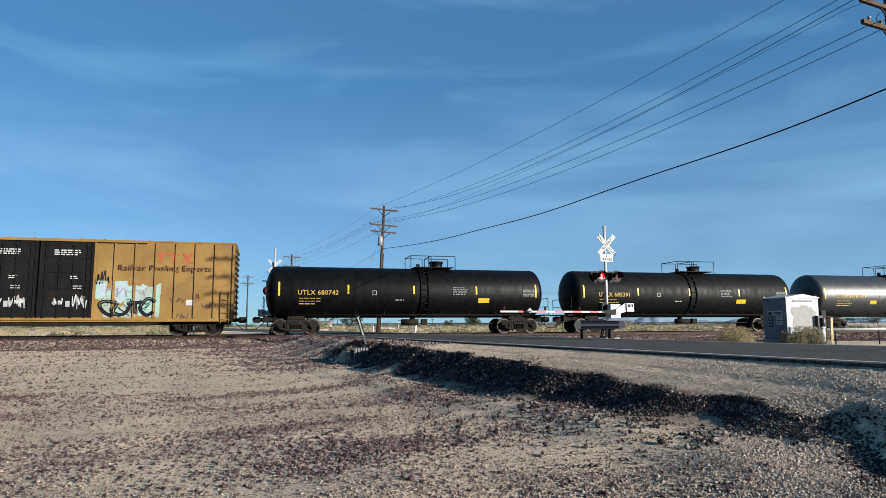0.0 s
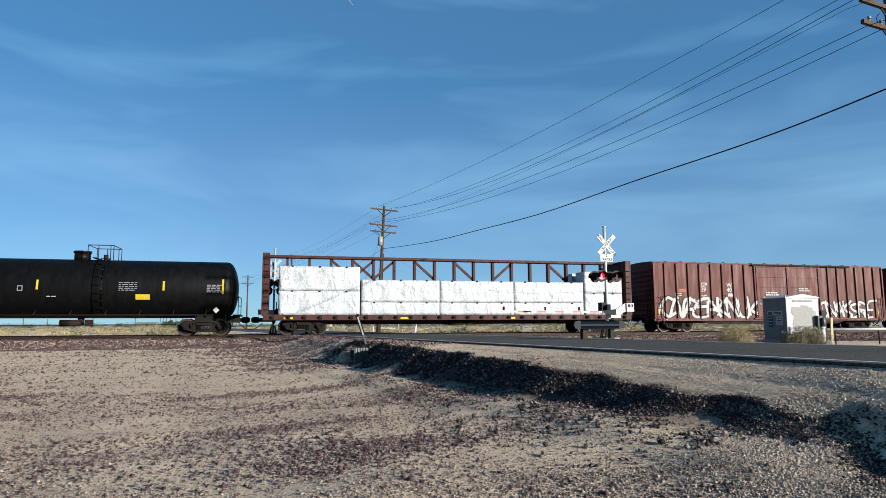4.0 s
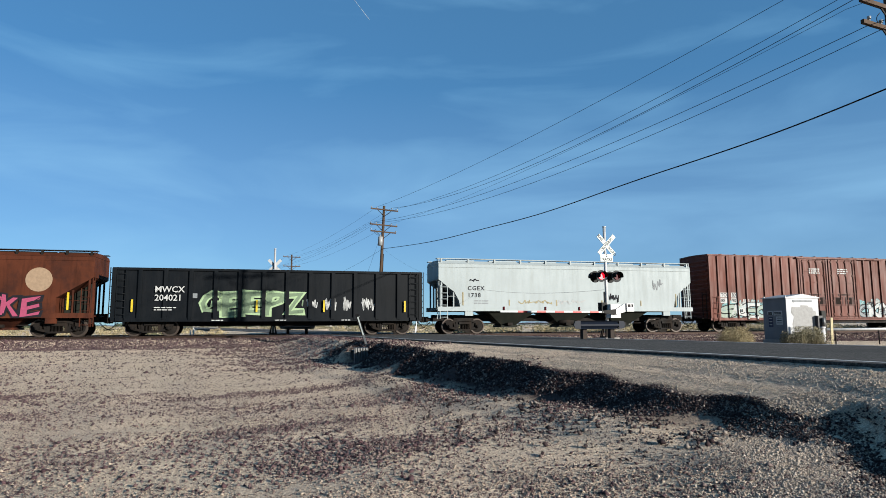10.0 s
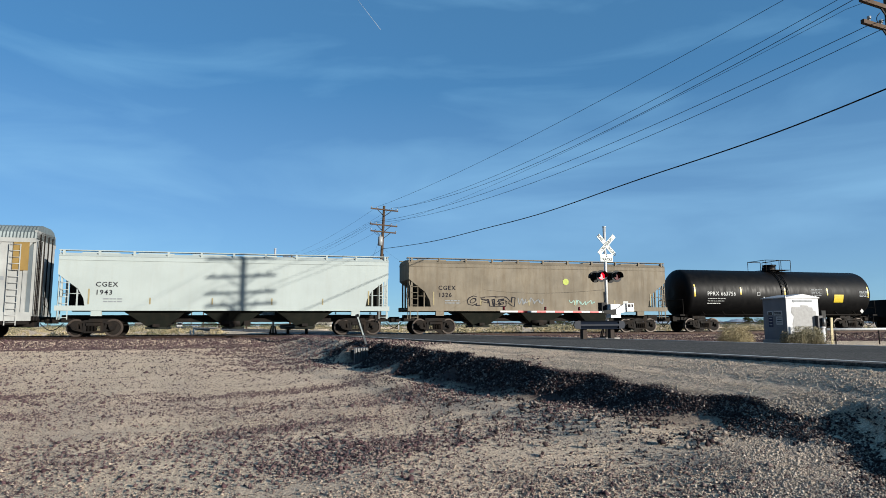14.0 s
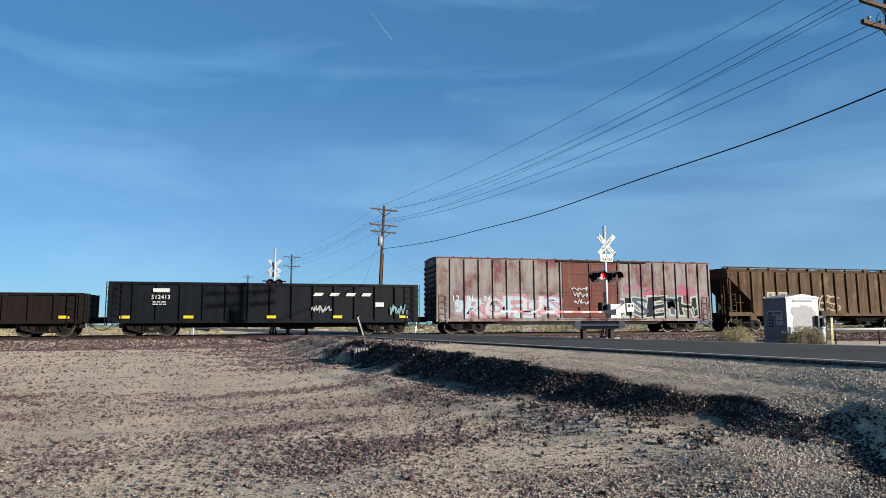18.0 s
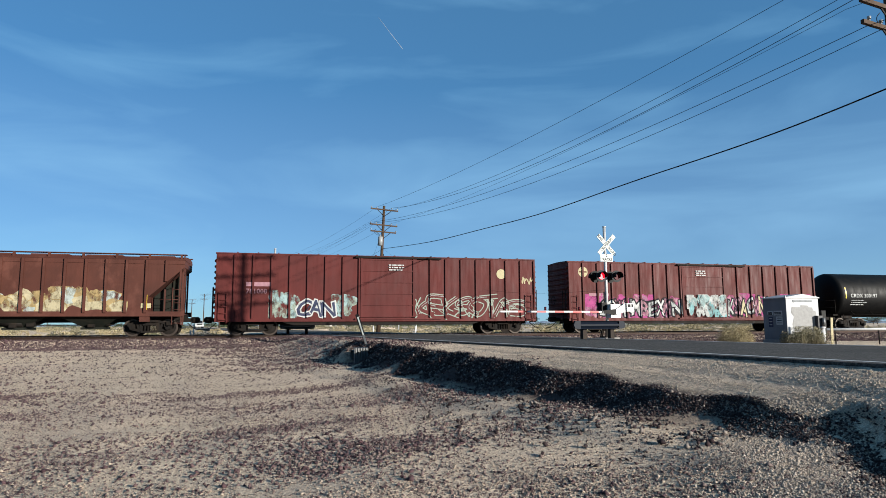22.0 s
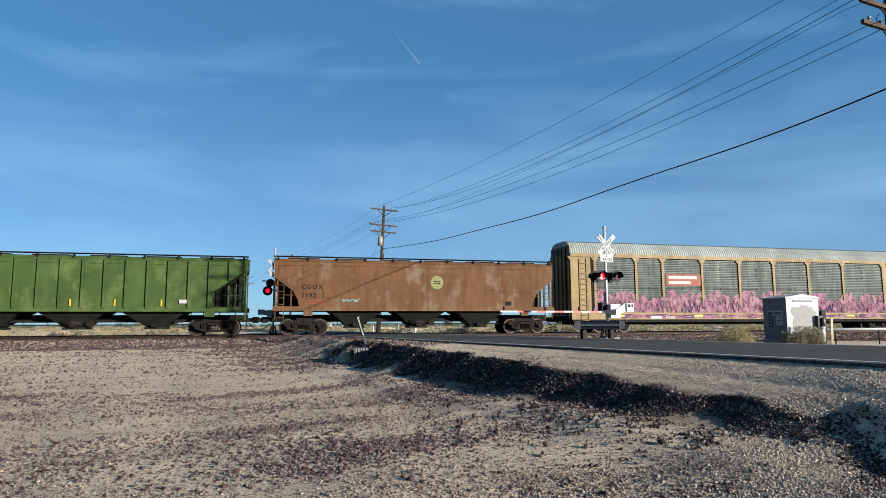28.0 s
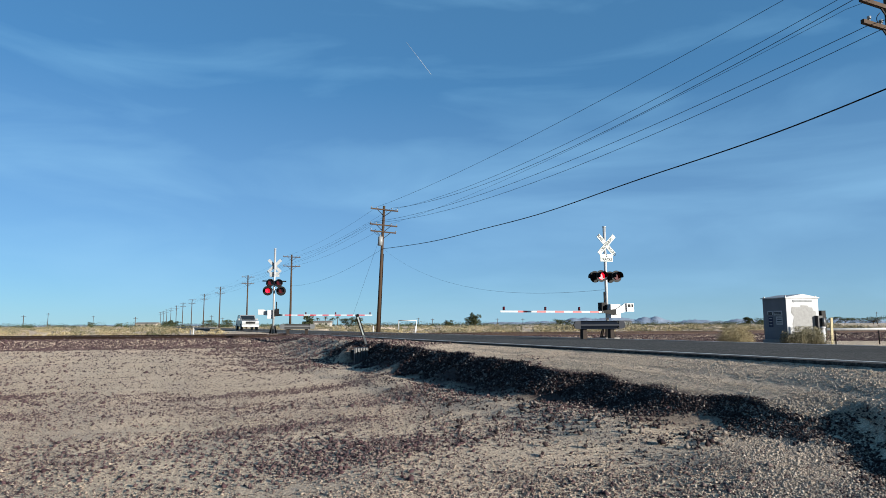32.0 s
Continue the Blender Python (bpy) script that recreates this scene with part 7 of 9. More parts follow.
def locomotive(s0, s1):
    L = s1 - s0
    car = thing("locomotive", "orange, yellow and black diesel locomotive, soot on its roof", "locomotive", "cars of the freight train")
    MOVERS.append((car, (s0 + s1) / 2))
    X = lambda u: -L / 2 + u * L
    deck = 1.84
    part("frame", box(fresh(), X(0.045), X(0.95), -1.5, 1.5, deck - 0.55, deck), P_LOCO_BLACK, car)
    for k in range(9):
        u = 0.07 + 0.105 * k
        stripe(car, X(u), deck - 0.17, deck - 0.07, G_CREAM, -1.505, 0.45)
    # nose and cab
    bm = fresh()
    slab(bm, [(X(0.040), deck), (X(0.142), deck), (X(0.142), 3.86), (X(0.062), 3.72), (X(0.042), 3.62), (X(0.034), 3.3)], -1.42, 1.42)
    part("nose", bm, P_LOCO, car)
    bm = fresh()
    slab(bm, [(X(0.050), 3.67), (X(0.062), 3.725), (X(0.105), 3.80), (X(0.105), 3.84), (X(0.048), 3.72)], -0.9, 0.9)
    part("nose_top", bm, P_LOCO_BLACK, car)
    bm = fresh()
    slab(bm, [(X(0.102), deck), (X(0.211), deck), (X(0.211), 4.62), (X(0.203), 4.7), (X(0.130), 4.7), (X(0.115), 4.58), (X(0.102), 3.8)], -1.5, 1.5)
    cab = part("cab", bm, P_LOCO, car)
    part("cab_roof", box(fresh(), X(0.122), X(0.207), -1.2, 1.2, 4.7, 4.76), P_LOCO, car)
    for a, b, z0, z1 in ((0.119, 0.134, 3.6, 4.2), (0.139, 0.180, 3.66, 4.05), (0.185, 0.200, 3.6, 4.2)):
        win = part("cab_window", box(fresh(), X(a), X(b), -1.53, -1.5, z0, z1), M_GLASS, cab)
        bm = fresh()
        for z in (z0 - 0.02, z1 + 0.02):
            box(bm, X(a) - 0.04, X(b) + 0.04, -1.545, -1.5, z - 0.025, z + 0.025)
        for x in (X(a) - 0.02, X(b) + 0.02):
            box(bm, x - 0.025, x + 0.025, -1.545, -1.5, z0 - 0.04, z1 + 0.04)
        part("window_frame", bm, G_SILVER, win)
    bm = fresh()
    slab(bm, [(X(0.103) - 0.02, 3.85), (X(0.103), 3.85), (X(0.114), 4.5), (X(0.114) - 0.03, 4.5)], -1.25, 1.25)
    part("windshield", bm, M_GLASS, cab)
    lettering(car, "4233", X(0.116), 2.9, 0.66, plain("loco_number_brown", (0.045, 0.006, 0.003), 0.8), -1.512, 1.05)
    part("cab_door", box(fresh(), X(0.145), X(0.168), -1.52, -1.5, deck + 0.02, deck + 0.6), P_LOCO_BLACK, cab)
    for a, b in ((0.04, 0.1), (0.104, 0.143), (0.168, 0.21)):
        part("yellow_band", box(fresh(), X(a), X(b), -1.512 if a > 0.1 else -1.432, -1.41 if a < 0.1 else -1.49, deck + 0.1, deck + 0.4), P_LOCO_YELLOW, car)
    # equipment cabs and long hood
    part("electrical_cab", box(fresh(), X(0.211), X(0.42), -1.3, 1.3, deck, 3.75), P_LOCO, car)
    part("blower_house", box(fresh(), X(0.213), X(0.40), -1.42, 1.42, 3.95, 4.6), P_LOCO_BLACK, car)
    part("yellow_band", box(fresh(), X(0.211), X(0.42), -1.32, 1.32, 3.7, 3.95), P_LOCO_YELLOW, car)
    for u in (0.222, 0.24, 0.285, 0.296, 0.343, 0.388):
        part("hood_strut", box(fresh(), X(u) - 0.05, X(u) + 0.05, -1.4, -1.3, 3.45, 3.98), P_LOCO_BLACK, car)
    for u in (0.262, 0.345):
        bm = fresh()
        for dx in (-0.42, 0.42):
            beam(bm, (X(u) + dx, -1.45, 3.98), (X(u) + dx, -1.45, 4.52), 0.035, 0.03)
        beam(bm, (X(u) - 0.42, -1.45, 4.28), (X(u) + 0.42, -1.45, 4.28), 0.04, 0.05)
        beam(bm, (X(u) - 0.42, -1.45, 4.15), (X(u) + 0.42, -1.45, 4.15), 0.04, 0.04)
        part("grab_frame", bm, G_SILVER, car)
    part("inverter_cab", box(fresh(), X(0.40), X(0.475), -1.35, 1.35, 3.9, 4.52), P_LOCO_BLACK, car)
    part("vent_panel", box(fresh(), X(0.435), X(0.458), -1.37, -1.35, 4.0, 4.35), M_STEEL, car)
    hood = part("long_hood", box(fresh(), X(0.42), X(0.935), -0.95, 0.95, deck, 3.75), P_LOCO, car)
    part("yellow_band", box(fresh(), X(0.42), X(0.71), -0.97, 0.97, 3.68, 3.98), P_LOCO_YELLOW, car)
    bm = fresh()
    run(bm, [(-0.97, 3.98), (0.97, 3.98), (0.97, 4.3), (0.75, 4.44), (-0.75, 4.44), (-0.97, 4.3)], X(0.42), X(0.72))
    part("hood_roof", bm, P_LOCO_BLACK, car)
    bm = fresh()
    slab(bm, [(X(0.672), 3.93), (X(0.968), 3.88), (X(0.968), 4.26), (X(0.93), 4.36), (X(0.90), 4.44), (X(0.70), 4.46), (X(0.672), 4.36)], -1.45, 1.45)
    part("radiator_wing", bm, P_LOCO_BLACK, car)
    for a, b in ((0.79, 0.85), (0.86, 0.92)):
        part("radiator_screen", box(fresh(), X(a), X(b), -0.99, -0.95, 3.45, 3.85), P_LOCO_BLACK, car)
    part("yellow_band", box(fresh(), X(0.42), X(0.935), -0.962, 0.962, deck + 0.06, deck + 0.5), P_LOCO_YELLOW, car)
    for k in range(10):
        u = 0.43 + 0.036 * k
        part("hood_door", box(fresh(), X(u), X(u) + 0.72, -0.966, -0.95, deck + 0.55, 3.62), P_LOCO, hood)
    for u in (0.765, 0.785, 0.81, 0.83, 0.85):
        part("louvre", box(fresh(), X(u), X(u) + 0.28, -0.99, -0.95, deck + 0.6, 3.05 if u < 0.8 else 3.3), P_LOCO_BLACK, hood)
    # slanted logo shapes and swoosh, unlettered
    for k in range(4):
        x = X(0.468) + 1.17 * k
        bm = fresh()
        slab(bm, [(x, 2.84), (x + 0.95, 2.84), (x + 1.42, 3.36), (x + 0.47, 3.36)], -0.976, -0.972)
        part("logo_shape", bm, P_LOCO_BLACK, car, "black slanted logo shape")
        for a, b, z0, z1 in (((0.36, 0.74, 2.95, 3.03), (0.52, 0.92, 3.15, 3.24)), ((0.32, 0.52, 2.84, 3.12), (0.62, 0.80, 3.08, 3.36)), ((0.02, 0.58, 3.02, 3.09), (0.62, 1.1, 3.14, 3.21)), ((0.42, 0.96, 2.84, 3.0), (0.62, 1.12, 3.13, 3.22)))[k]:
            bm = fresh()
            slab(bm, [(x + a, z0), (x + b, z0), (x + b + 0.9 * (z1 - z0), z1), (x + a + 0.9 * (z1 - z0), z1)], -0.981, -0.976)
            part("logo_shape", bm, P_LOCO, car, "orange gap in the logo")
    bm = fresh()
    slab(bm, [(X(0.452), 2.45), (X(0.460), 2.68), (X(0.61), 2.63), (X(0.48), 2.56), (X(0.466), 2.45)], -0.976, -0.972)
    part("logo_shape", bm, P_LOCO_BLACK, car, "black swoosh stripe")
    # walkway rail
    for k in range(15):
        x = X(0.43) + (X(0.945) - X(0.43)) * k / 14
        bm = fresh()
        bar(bm, (x, -1.45, deck - 0.05), (x, -1.45, deck + 1.05), 0.028, 6)
        part("rail_post", bm, P_LOCO_BLACK, car)
    bm = fresh()
    for z in (deck + 1.05, deck + 0.55):
        bar(bm, (X(0.43), -1.45, z), (X(0.945), -1.45, z), 0.02, 6)
    bar(bm, (X(0.06), -1.48, deck + 0.5), (X(0.43), -1.48, deck + 0.5), 0.018, 6)
    part("handrail", bm, P_LOCO_BLACK, car)
    # ends: steps, rails, plow
    for sx in (-1, 1):
        e = sx * L / 2
        st = part("step_well", box(fresh(), min(e, e - sx * 0.95), max(e, e - sx * 0.95), -1.1, 1.1, 0.55, deck), P_LOCO_BLACK, car)
        for k in range(4):
            part("step", box(fresh(), min(e - sx * 0.1, e - sx * 0.85), max(e - sx * 0.1, e - sx * 0.85), -1.5, -1.05, 0.45 + 0.32 * k, 0.49 + 0.32 * k), G_SILVER if k == 0 else P_LOCO_BLACK, st)
        bm = fresh()
        for dx in (0.08, 0.85):
            bar(bm, (e - sx * dx, -1.48, 0.5), (e - sx * dx, -1.48, deck + 0.95), 0.028, 6)
        bar(bm, (e - sx * 0.08, -1.48, deck + 0.95), (e - sx * 0.08, 1.48, deck + 0.95), 0.022, 6)
        part("end_handrail", bm, P_LOCO_BLACK, car)
        bm = fresh()
        slab(bm, [(e - sx * 0.1, 0.15), (e + sx * 0.12, 0.12), (e - sx * 0.02, 0.75), (e - sx * 0.15, 0.75)], -1.3, 1.3)
        part("plow", bm, P_LOCO_BLACK, car)
        c = part("coupler", COUPLER, None, car)
        c.location, c.rotation_euler = (sx * (L / 2 + 0.02), 0, 0), (0, 0, 0 if sx > 0 else math.pi)
    # fuel tank
    bm = fresh()
    run(bm, [(-1.42, 1.34), (-1.47, 0.62), (-1.25, 0.26), (1.25, 0.26), (1.47, 0.62), (1.42, 1.28)], X(0.325), X(0.69))
    part("fuel_tank", bm, P_LOCO_TANK, car)
    for u in (0.43, 0.48, 0.61):
        part("filler", box(fresh(), X(u) - 0.08, X(u) + 0.08, -1.5, -1.42, 1.1, 1.34), P_LOCO_TANK, car)
    # three-axle trucks
    wheel = WHEEL
    for sx in (-1, 1):
        cx = X(0.205) if sx < 0 else X(0.845)
        bm = fresh()
        box(bm, cx - 2.45, cx + 2.45, -0.9, 0.9, 0.55, 1.35)
        t = part("truck", bm, P_LOCO_BLACK, car)
        for sy in (-1, 1):
            bm = fresh()
            slab(bm, [(cx - 2.35, 0.62), (cx - 2.2, 0.95), (cx - 0.6, 0.98), (cx - 0.4, 0.82), (cx + 0.4, 0.82), (cx + 0.6, 0.98), (cx + 2.2, 0.95), (cx + 2.35, 0.62), (cx + 2.0, 0.62), (cx + 1.7, 0.72), (cx - 1.7, 0.72), (cx - 2.0, 0.62)], sy * 1.08 - 0.08, sy * 1.08 + 0.08)
            for wx in (-1.85, 0, 1.85):
                slab(bm, [(cx + wx - 0.42, 0.25), (cx + wx + 0.42, 0.25), (cx + wx + 0.3, 0.72), (cx + wx - 0.3, 0.72)], sy * 1.12 - 0.09, sy * 1.12 + 0.09)
                bar(bm, (cx + wx, sy * 1.2, 0.5), (cx + wx, sy * 1.28, 0.5), 0.16, 14)
            for wx in (-0.95, 0.95):
                bar(bm, (cx + wx - 0.35, sy * 1.22, 0.8), (cx + wx + 0.35, sy * 1.22, 0.8), 0.11, 10)
                bar(bm, (cx + wx, sy * 1.2, 0.4), (cx + wx + 0.3, sy * 1.2, 0.75), 0.06, 8)
            part("side_frame", bm, M_STEEL, t)
            for wx in (-1.85, 0, 1.85):
                w = part("wheel", wheel, None, t)
                w.location, w.scale, w.rotation_euler = (cx + wx, sy * 0.76, 0.52), (1.12, 1, 1.12), (0, 0.3, 0 if sy < 0 else math.pi)
    # roof gear
    part("horn", bar(bar(fresh(), (X(0.53), -0.1, 4.58), (X(0.53) + 0.5, -0.1, 4.62), 0.05, 8, 0.09), (X(0.53) + 0.2, -0.1, 4.4), (X(0.53) + 0.2, -0.1, 4.6), 0.04, 6), P_LOCO_BLACK, car)
    part("exhaust_stack", box(fresh(), X(0.60), X(0.625), -0.4, 0.4, 4.42, 4.62), P_LOCO_BLACK, car)
    for u in (0.16, 0.19, 0.215):
        part("antenna", bar(fresh(), (X(u), -0.3, 4.74), (X(u), -0.3, 4.84), 0.1, 10), P_LOCO, car)
    return car


locomotive(659.2, 680.6)


# ---- crossing signals ----
M_SIGNAL_BLACK = plain("signal_black", (0.012, 0.012, 0.013), 0.55)
M_LAMP_ON = plain("lit_red_lens", (0.85, 0.008, 0.03), 0.3, 0.0, 0.42, 0.05)
M_BOARD = plain("grey_backboard", (0.04, 0.042, 0.045), 0.6)
M_LAMP_OFF = plain("unlit_red_lens", (0.09, 0.006, 0.008), 0.15)
M_ALU = plain("signal_silver_paint", (0.62, 0.63, 0.64), 0.5, 0.3)
M_BOX_WHITE = plain("white_enamel", (0.66, 0.67, 0.68), 0.45)
M_SIGN = plain("sign_white", (0.50, 0.55, 0.53), 0.5)


def sign_words(parent, words, size, y, turn, shift, mat):
    cu = bpy.data.curves.new("lettering", "FONT")
    cu.body, cu.size, cu.align_x, cu.align_y, cu.resolution_u, cu.offset = words, size, "CENTER", "CENTER", 2, size * 0.02
    tmp = bpy.data.objects.new("lettering", cu)
    scene.collection.objects.link(tmp)
    me = bpy.data.meshes.new_from_object(tmp)
    bpy.data.objects.remove(tmp)
    m = Matrix.Translation(shift) @ Matrix.Rotation(turn, 4, "Y") @ Matrix(((1, 0, 0, 0), (0, 0, -1, y), (0, 1, 0, 0), (0, 0, 0, 1)))
    me.transform(m)
    me.materials.clear()
    me.materials.append(mat)
    return part("lettering", me, None, parent)


def flasher(car, x, y, z, facing, on, r=0.26, board=None):
    """One lamp head with its round backboard and hood; facing -1 looks along -y."""
    bm = fresh()
    f = facing
    bar(bm, (x, y, z), (x, y + f * 0.02, z), r, 24)
    head = part("backboard", bm, board or M_SIGNAL_BLACK, car)
    part("housing", bar(fresh(), (x, y - f * 0.16, z), (x, y, z), 0.13, 16), M_SIGNAL_BLACK, head)
    part("lens", bar(fresh(), (x, y + f * 0.02, z), (x, y + f * 0.05, z), 0.15, 20), M_LAMP_ON if on else M_LAMP_OFF, head, "lit red lens" if on else "")
    bm = fresh()
    ring = [(x + 0.18 * math.cos(a), z + 0.18 * math.sin(a)) for a in (radians(-20 + 220 * k / 14) for k in range(15))]
    for (xa, za), (xb, zb) in zip(ring, ring[1:]):
        v = [bm.verts.new(p) for p in ((xa, y + f * 0.02, za), (xb, y + f * 0.02, zb), (xb, y + f * 0.25, zb + 0.01), (xa, y + f * 0.25, za + 0.01))]
        bm.faces.new(v)
    part("hood", bm, M_SIGNAL_BLACK, head)


def crossing_signal(x, y, z, turn, tall, arm, lit, label, sign_side, arm_z=1.05, cross_z=None, lights_z=2.55, sign_mat=None, apart=0.38):
    """Local -y looks at the road users; the arm reaches along -x."""
    sig = thing("crossing_signal", label, "crossing signal", "crossing signals at the railway")
    sig.matrix_world = pose(x, y, z, 0, 0, turn)
    bm = fresh()
    box(bm, -0.35, 0.35, -0.35, 0.35, -0.5, 0.04)
    part("foundation", bm, plain("concrete", (0.42, 0.40, 0.37), 0.9), sig)
    bm = fresh()
    for a in range(4):
        dx, dy = 0.2 * (1 if a % 2 else -1), 0.2 * (1 if a // 2 else -1)
        beam(bm, (dx, dy, 0.03), (dx * 0.5, dy * 0.5, 0.55), 0.08, 0.08)
    box(bm, -0.24, 0.24, -0.24, 0.24, 0.03, 0.09)
    part("pedestal", bm, M_STEEL, sig)
    part("mast", bar(fresh(), (0, 0, 0.05), (0, 0, tall), 0.064, 16), M_ALU, sig)
    part("mast_cap", bar(fresh(), (0, 0, tall), (0, 0, tall + 0.03), 0.085, 16), M_ALU, sig)
    cz = cross_z
    f = sign_side
    for a in (45, -45):
        bm = fresh()
        box(bm, -0.56, 0.56, -0.012, 0.012, -0.095, 0.095)
        bmesh.ops.transform(bm, matrix=Matrix.Translation((0, f * (0.10 if a > 0 else 0.13), cz)) @ Matrix.Rotation(radians(a), 4, "Y"), verts=bm.verts)
        blade = part("crossbuck_blade", bm, sign_mat or M_SIGN, sig)
        if f < 0:
            yy = -0.114 if a > 0 else -0.144
            if a > 0:
                sign_words(blade, "RAIL", 0.17, yy, radians(a), (-0.28, 0, cz + 0.28), M_SIGNAL_BLACK)
                sign_words(blade, "ROAD", 0.17, yy, radians(a), (0.28, 0, cz - 0.28), M_SIGNAL_BLACK)
            else:
                sign_words(blade, "CROSSING", 0.17, yy, radians(a), (0, 0, cz), M_SIGNAL_BLACK)
    plate = part("track_count_sign", box(fresh(), -0.31, 0.31, f * 0.1 - 0.012, f * 0.1 + 0.012, cz - 0.72, cz - 0.40), sign_mat or M_SIGN, sig)
    if f < 0:
        sign_words(plate, "2", 0.2, -0.114, 0, (0, 0, cz - 0.47), M_SIGNAL_BLACK)
        sign_words(plate, "TRACKS", 0.15, -0.114, 0, (0, 0, cz - 0.63), M_SIGNAL_BLACK)
    bm = fresh()
    beam(bm, (-0.75, 0, lights_z + 0.12), (0.75, 0, lights_z + 0.12), 0.07, 0.07)
    part("light_crossarm", bm, M_SIGNAL_BLACK, sig)
    for k, dx in enumerate((-apart, apart)):
        flasher(sig, dx, -0.22, lights_z, -1, lit[k], 0.25, M_BOARD)
        flasher(sig, dx, 0.22, lights_z, 1, False, 0.25)
    # gate machine, counterweights, arm
    part("gate_machine", box(fresh(), -0.1, 0.38, -0.42, -0.09, arm_z - 0.24, arm_z + 0.32), M_BOX_WHITE, sig, "white gate machine box")
    part("junction_box", box(fresh(), -0.34, -0.1, -0.14, 0.14, arm_z - 0.05, arm_z + 0.4), M_SIGNAL_BLACK, sig)
    part("conduit", bar(fresh(), (-0.18, -0.1, arm_z + 0.2), (-0.18, -0.1, arm_z + 0.85), 0.03, 8), M_SIGNAL_BLACK, sig)
    bm = fresh()
    slab(bm, [(0.1, arm_z - 0.08), (0.85, arm_z + 0.05), (0.85, arm_z + 0.35), (0.55, arm_z + 0.35), (0.1, arm_z + 0.1)], -0.5, -0.44)
    part("counterweight_arm", bm, M_ALU, sig)
    part("counterweight", box(fresh(), 0.6, 0.95, -0.56, -0.4, arm_z + 0.02, arm_z + 0.36), M_ALU, sig)
    small_print(sig, 0.64, arm_z + 0.2, 0.28, 1, M_SIGNAL_BLACK, -0.57, 0.12)
    bm = fresh()
    slab(bm, [(-0.6, arm_z + 0.04), (0.12, arm_z + 0.12), (0.12, arm_z - 0.12), (-0.6, arm_z - 0.04)], -0.5, -0.45)
    part("arm_bracket", bm, M_SIGNAL_BLACK, sig)
    gate = part("gate_arm", box(fresh(), -arm, -0.5, -0.5, -0.46, arm_z - 0.032, arm_z + 0.032), M_BOX_WHITE, sig, "red and white striped gate arm")
    seg = 0.41
    k = 0
    while 0.7 + k * seg * 2 + seg < arm:
        a = -0.75 - k * seg * 2
        part("red_stripe", box(fresh(), a - seg, a, -0.504, -0.456, arm_z - 0.034, arm_z + 0.034), M_RED, gate)
        k += 1
    for a in (arm - 0.15, arm * 0.62, arm * 0.32):
        part("arm_lamp", bar(fresh(), (-a, -0.48, arm_z + 0.05), (-a, -0.48, arm_z + 0.19), 0.045, 10), M_LAMP_OFF, gate)
    return sig


ROAD_TURN = math.degrees(math.atan2(RS, RC))
crossing_signal(6.9, 26.8, -0.05, TURN + 6, 4.72, 5.2, (True, False), "silver crossing signal with crossbuck and lowered gate", -1, 1.1, 3.95, 2.6)
crossing_signal(-11.0, 41.2, -0.02, TURN + 180 + 4, 5.55, 6.6, (False, False), "crossing signal across the tracks, gate lowered", -1, 1.25, 4.45, 3.32, plain("weathered_sign_back", (0.42, 0.44, 0.45), 0.6), 0.27)
# red lamps that look back over the tracks
back = thing("signal_lamp_pair", "pair of crossing lamps, one lit red, on a mast bracket", "signal lamp")
back.matrix_world = pose(-11.0, 41.2, -0.02, 0, 0, TURN + 4)
beam_bm = fresh()
beam(beam_bm, (-0.6, 0, 2.88), (0.6, 0, 2.88), 0.06, 0.06)
part("bracket", beam_bm, M_SIGNAL_BLACK, back)
flasher(back, -0.42, -0.2, 2.8, -1, True, 0.31)
flasher(back, 0.42, -0.2, 2.8, -1, False, 0.31)


def guard_rail(x, y, z, turn, length, label, mat):
    g = thing("guard_rail", label, "guard rail", "guard rails by the signals")
    g.matrix_world = pose(x, y, z, 0, 0, turn)
    bm = fresh()
    shape = [(-0.04, 0.42), (0.05, 0.47), (-0.04, 0.55), (-0.04, 0.6), (0.05, 0.68), (-0.04, 0.74), (-0.055, 0.74), (0.035, 0.68), (-0.055, 0.6), (-0.055, 0.55), (0.035, 0.47), (-0.055, 0.42)]
    run(bm, shape, -length / 2, length / 2)
    part("beam", bm, mat, g)
    for sx in (-1, 1):
        bm = fresh()
        slab(bm, [(sx * length / 2, 0.42), (sx * (length / 2 + 0.25), 0.44), (sx * (length / 2 + 0.32), 0.58), (sx * (length / 2 + 0.25), 0.72), (sx * length / 2, 0.74)], -0.05, 0.0)
        part("end_piece", bm, mat, g)
        bm = fresh()
        box(bm, sx * length * 0.36 - 0.09, sx * length * 0.36 + 0.09, 0.05, 0.23, -0.6, 0.72)
        part("post", bm, M_TIE, g)
    return g


M_GUARD = plain("dull_blue_steel", (0.011, 0.016, 0.028), 0.45, 0.0)
guard_rail(6.1, 24.9, -0.06, TURN + 10, 1.85, "dull blue steel guard rail before the signal", M_GUARD)
guard_rail(-9.3, 40.6, -0.1, TURN, 1.6, "galvanised guard rail by the signal across the tracks", M_GALV)

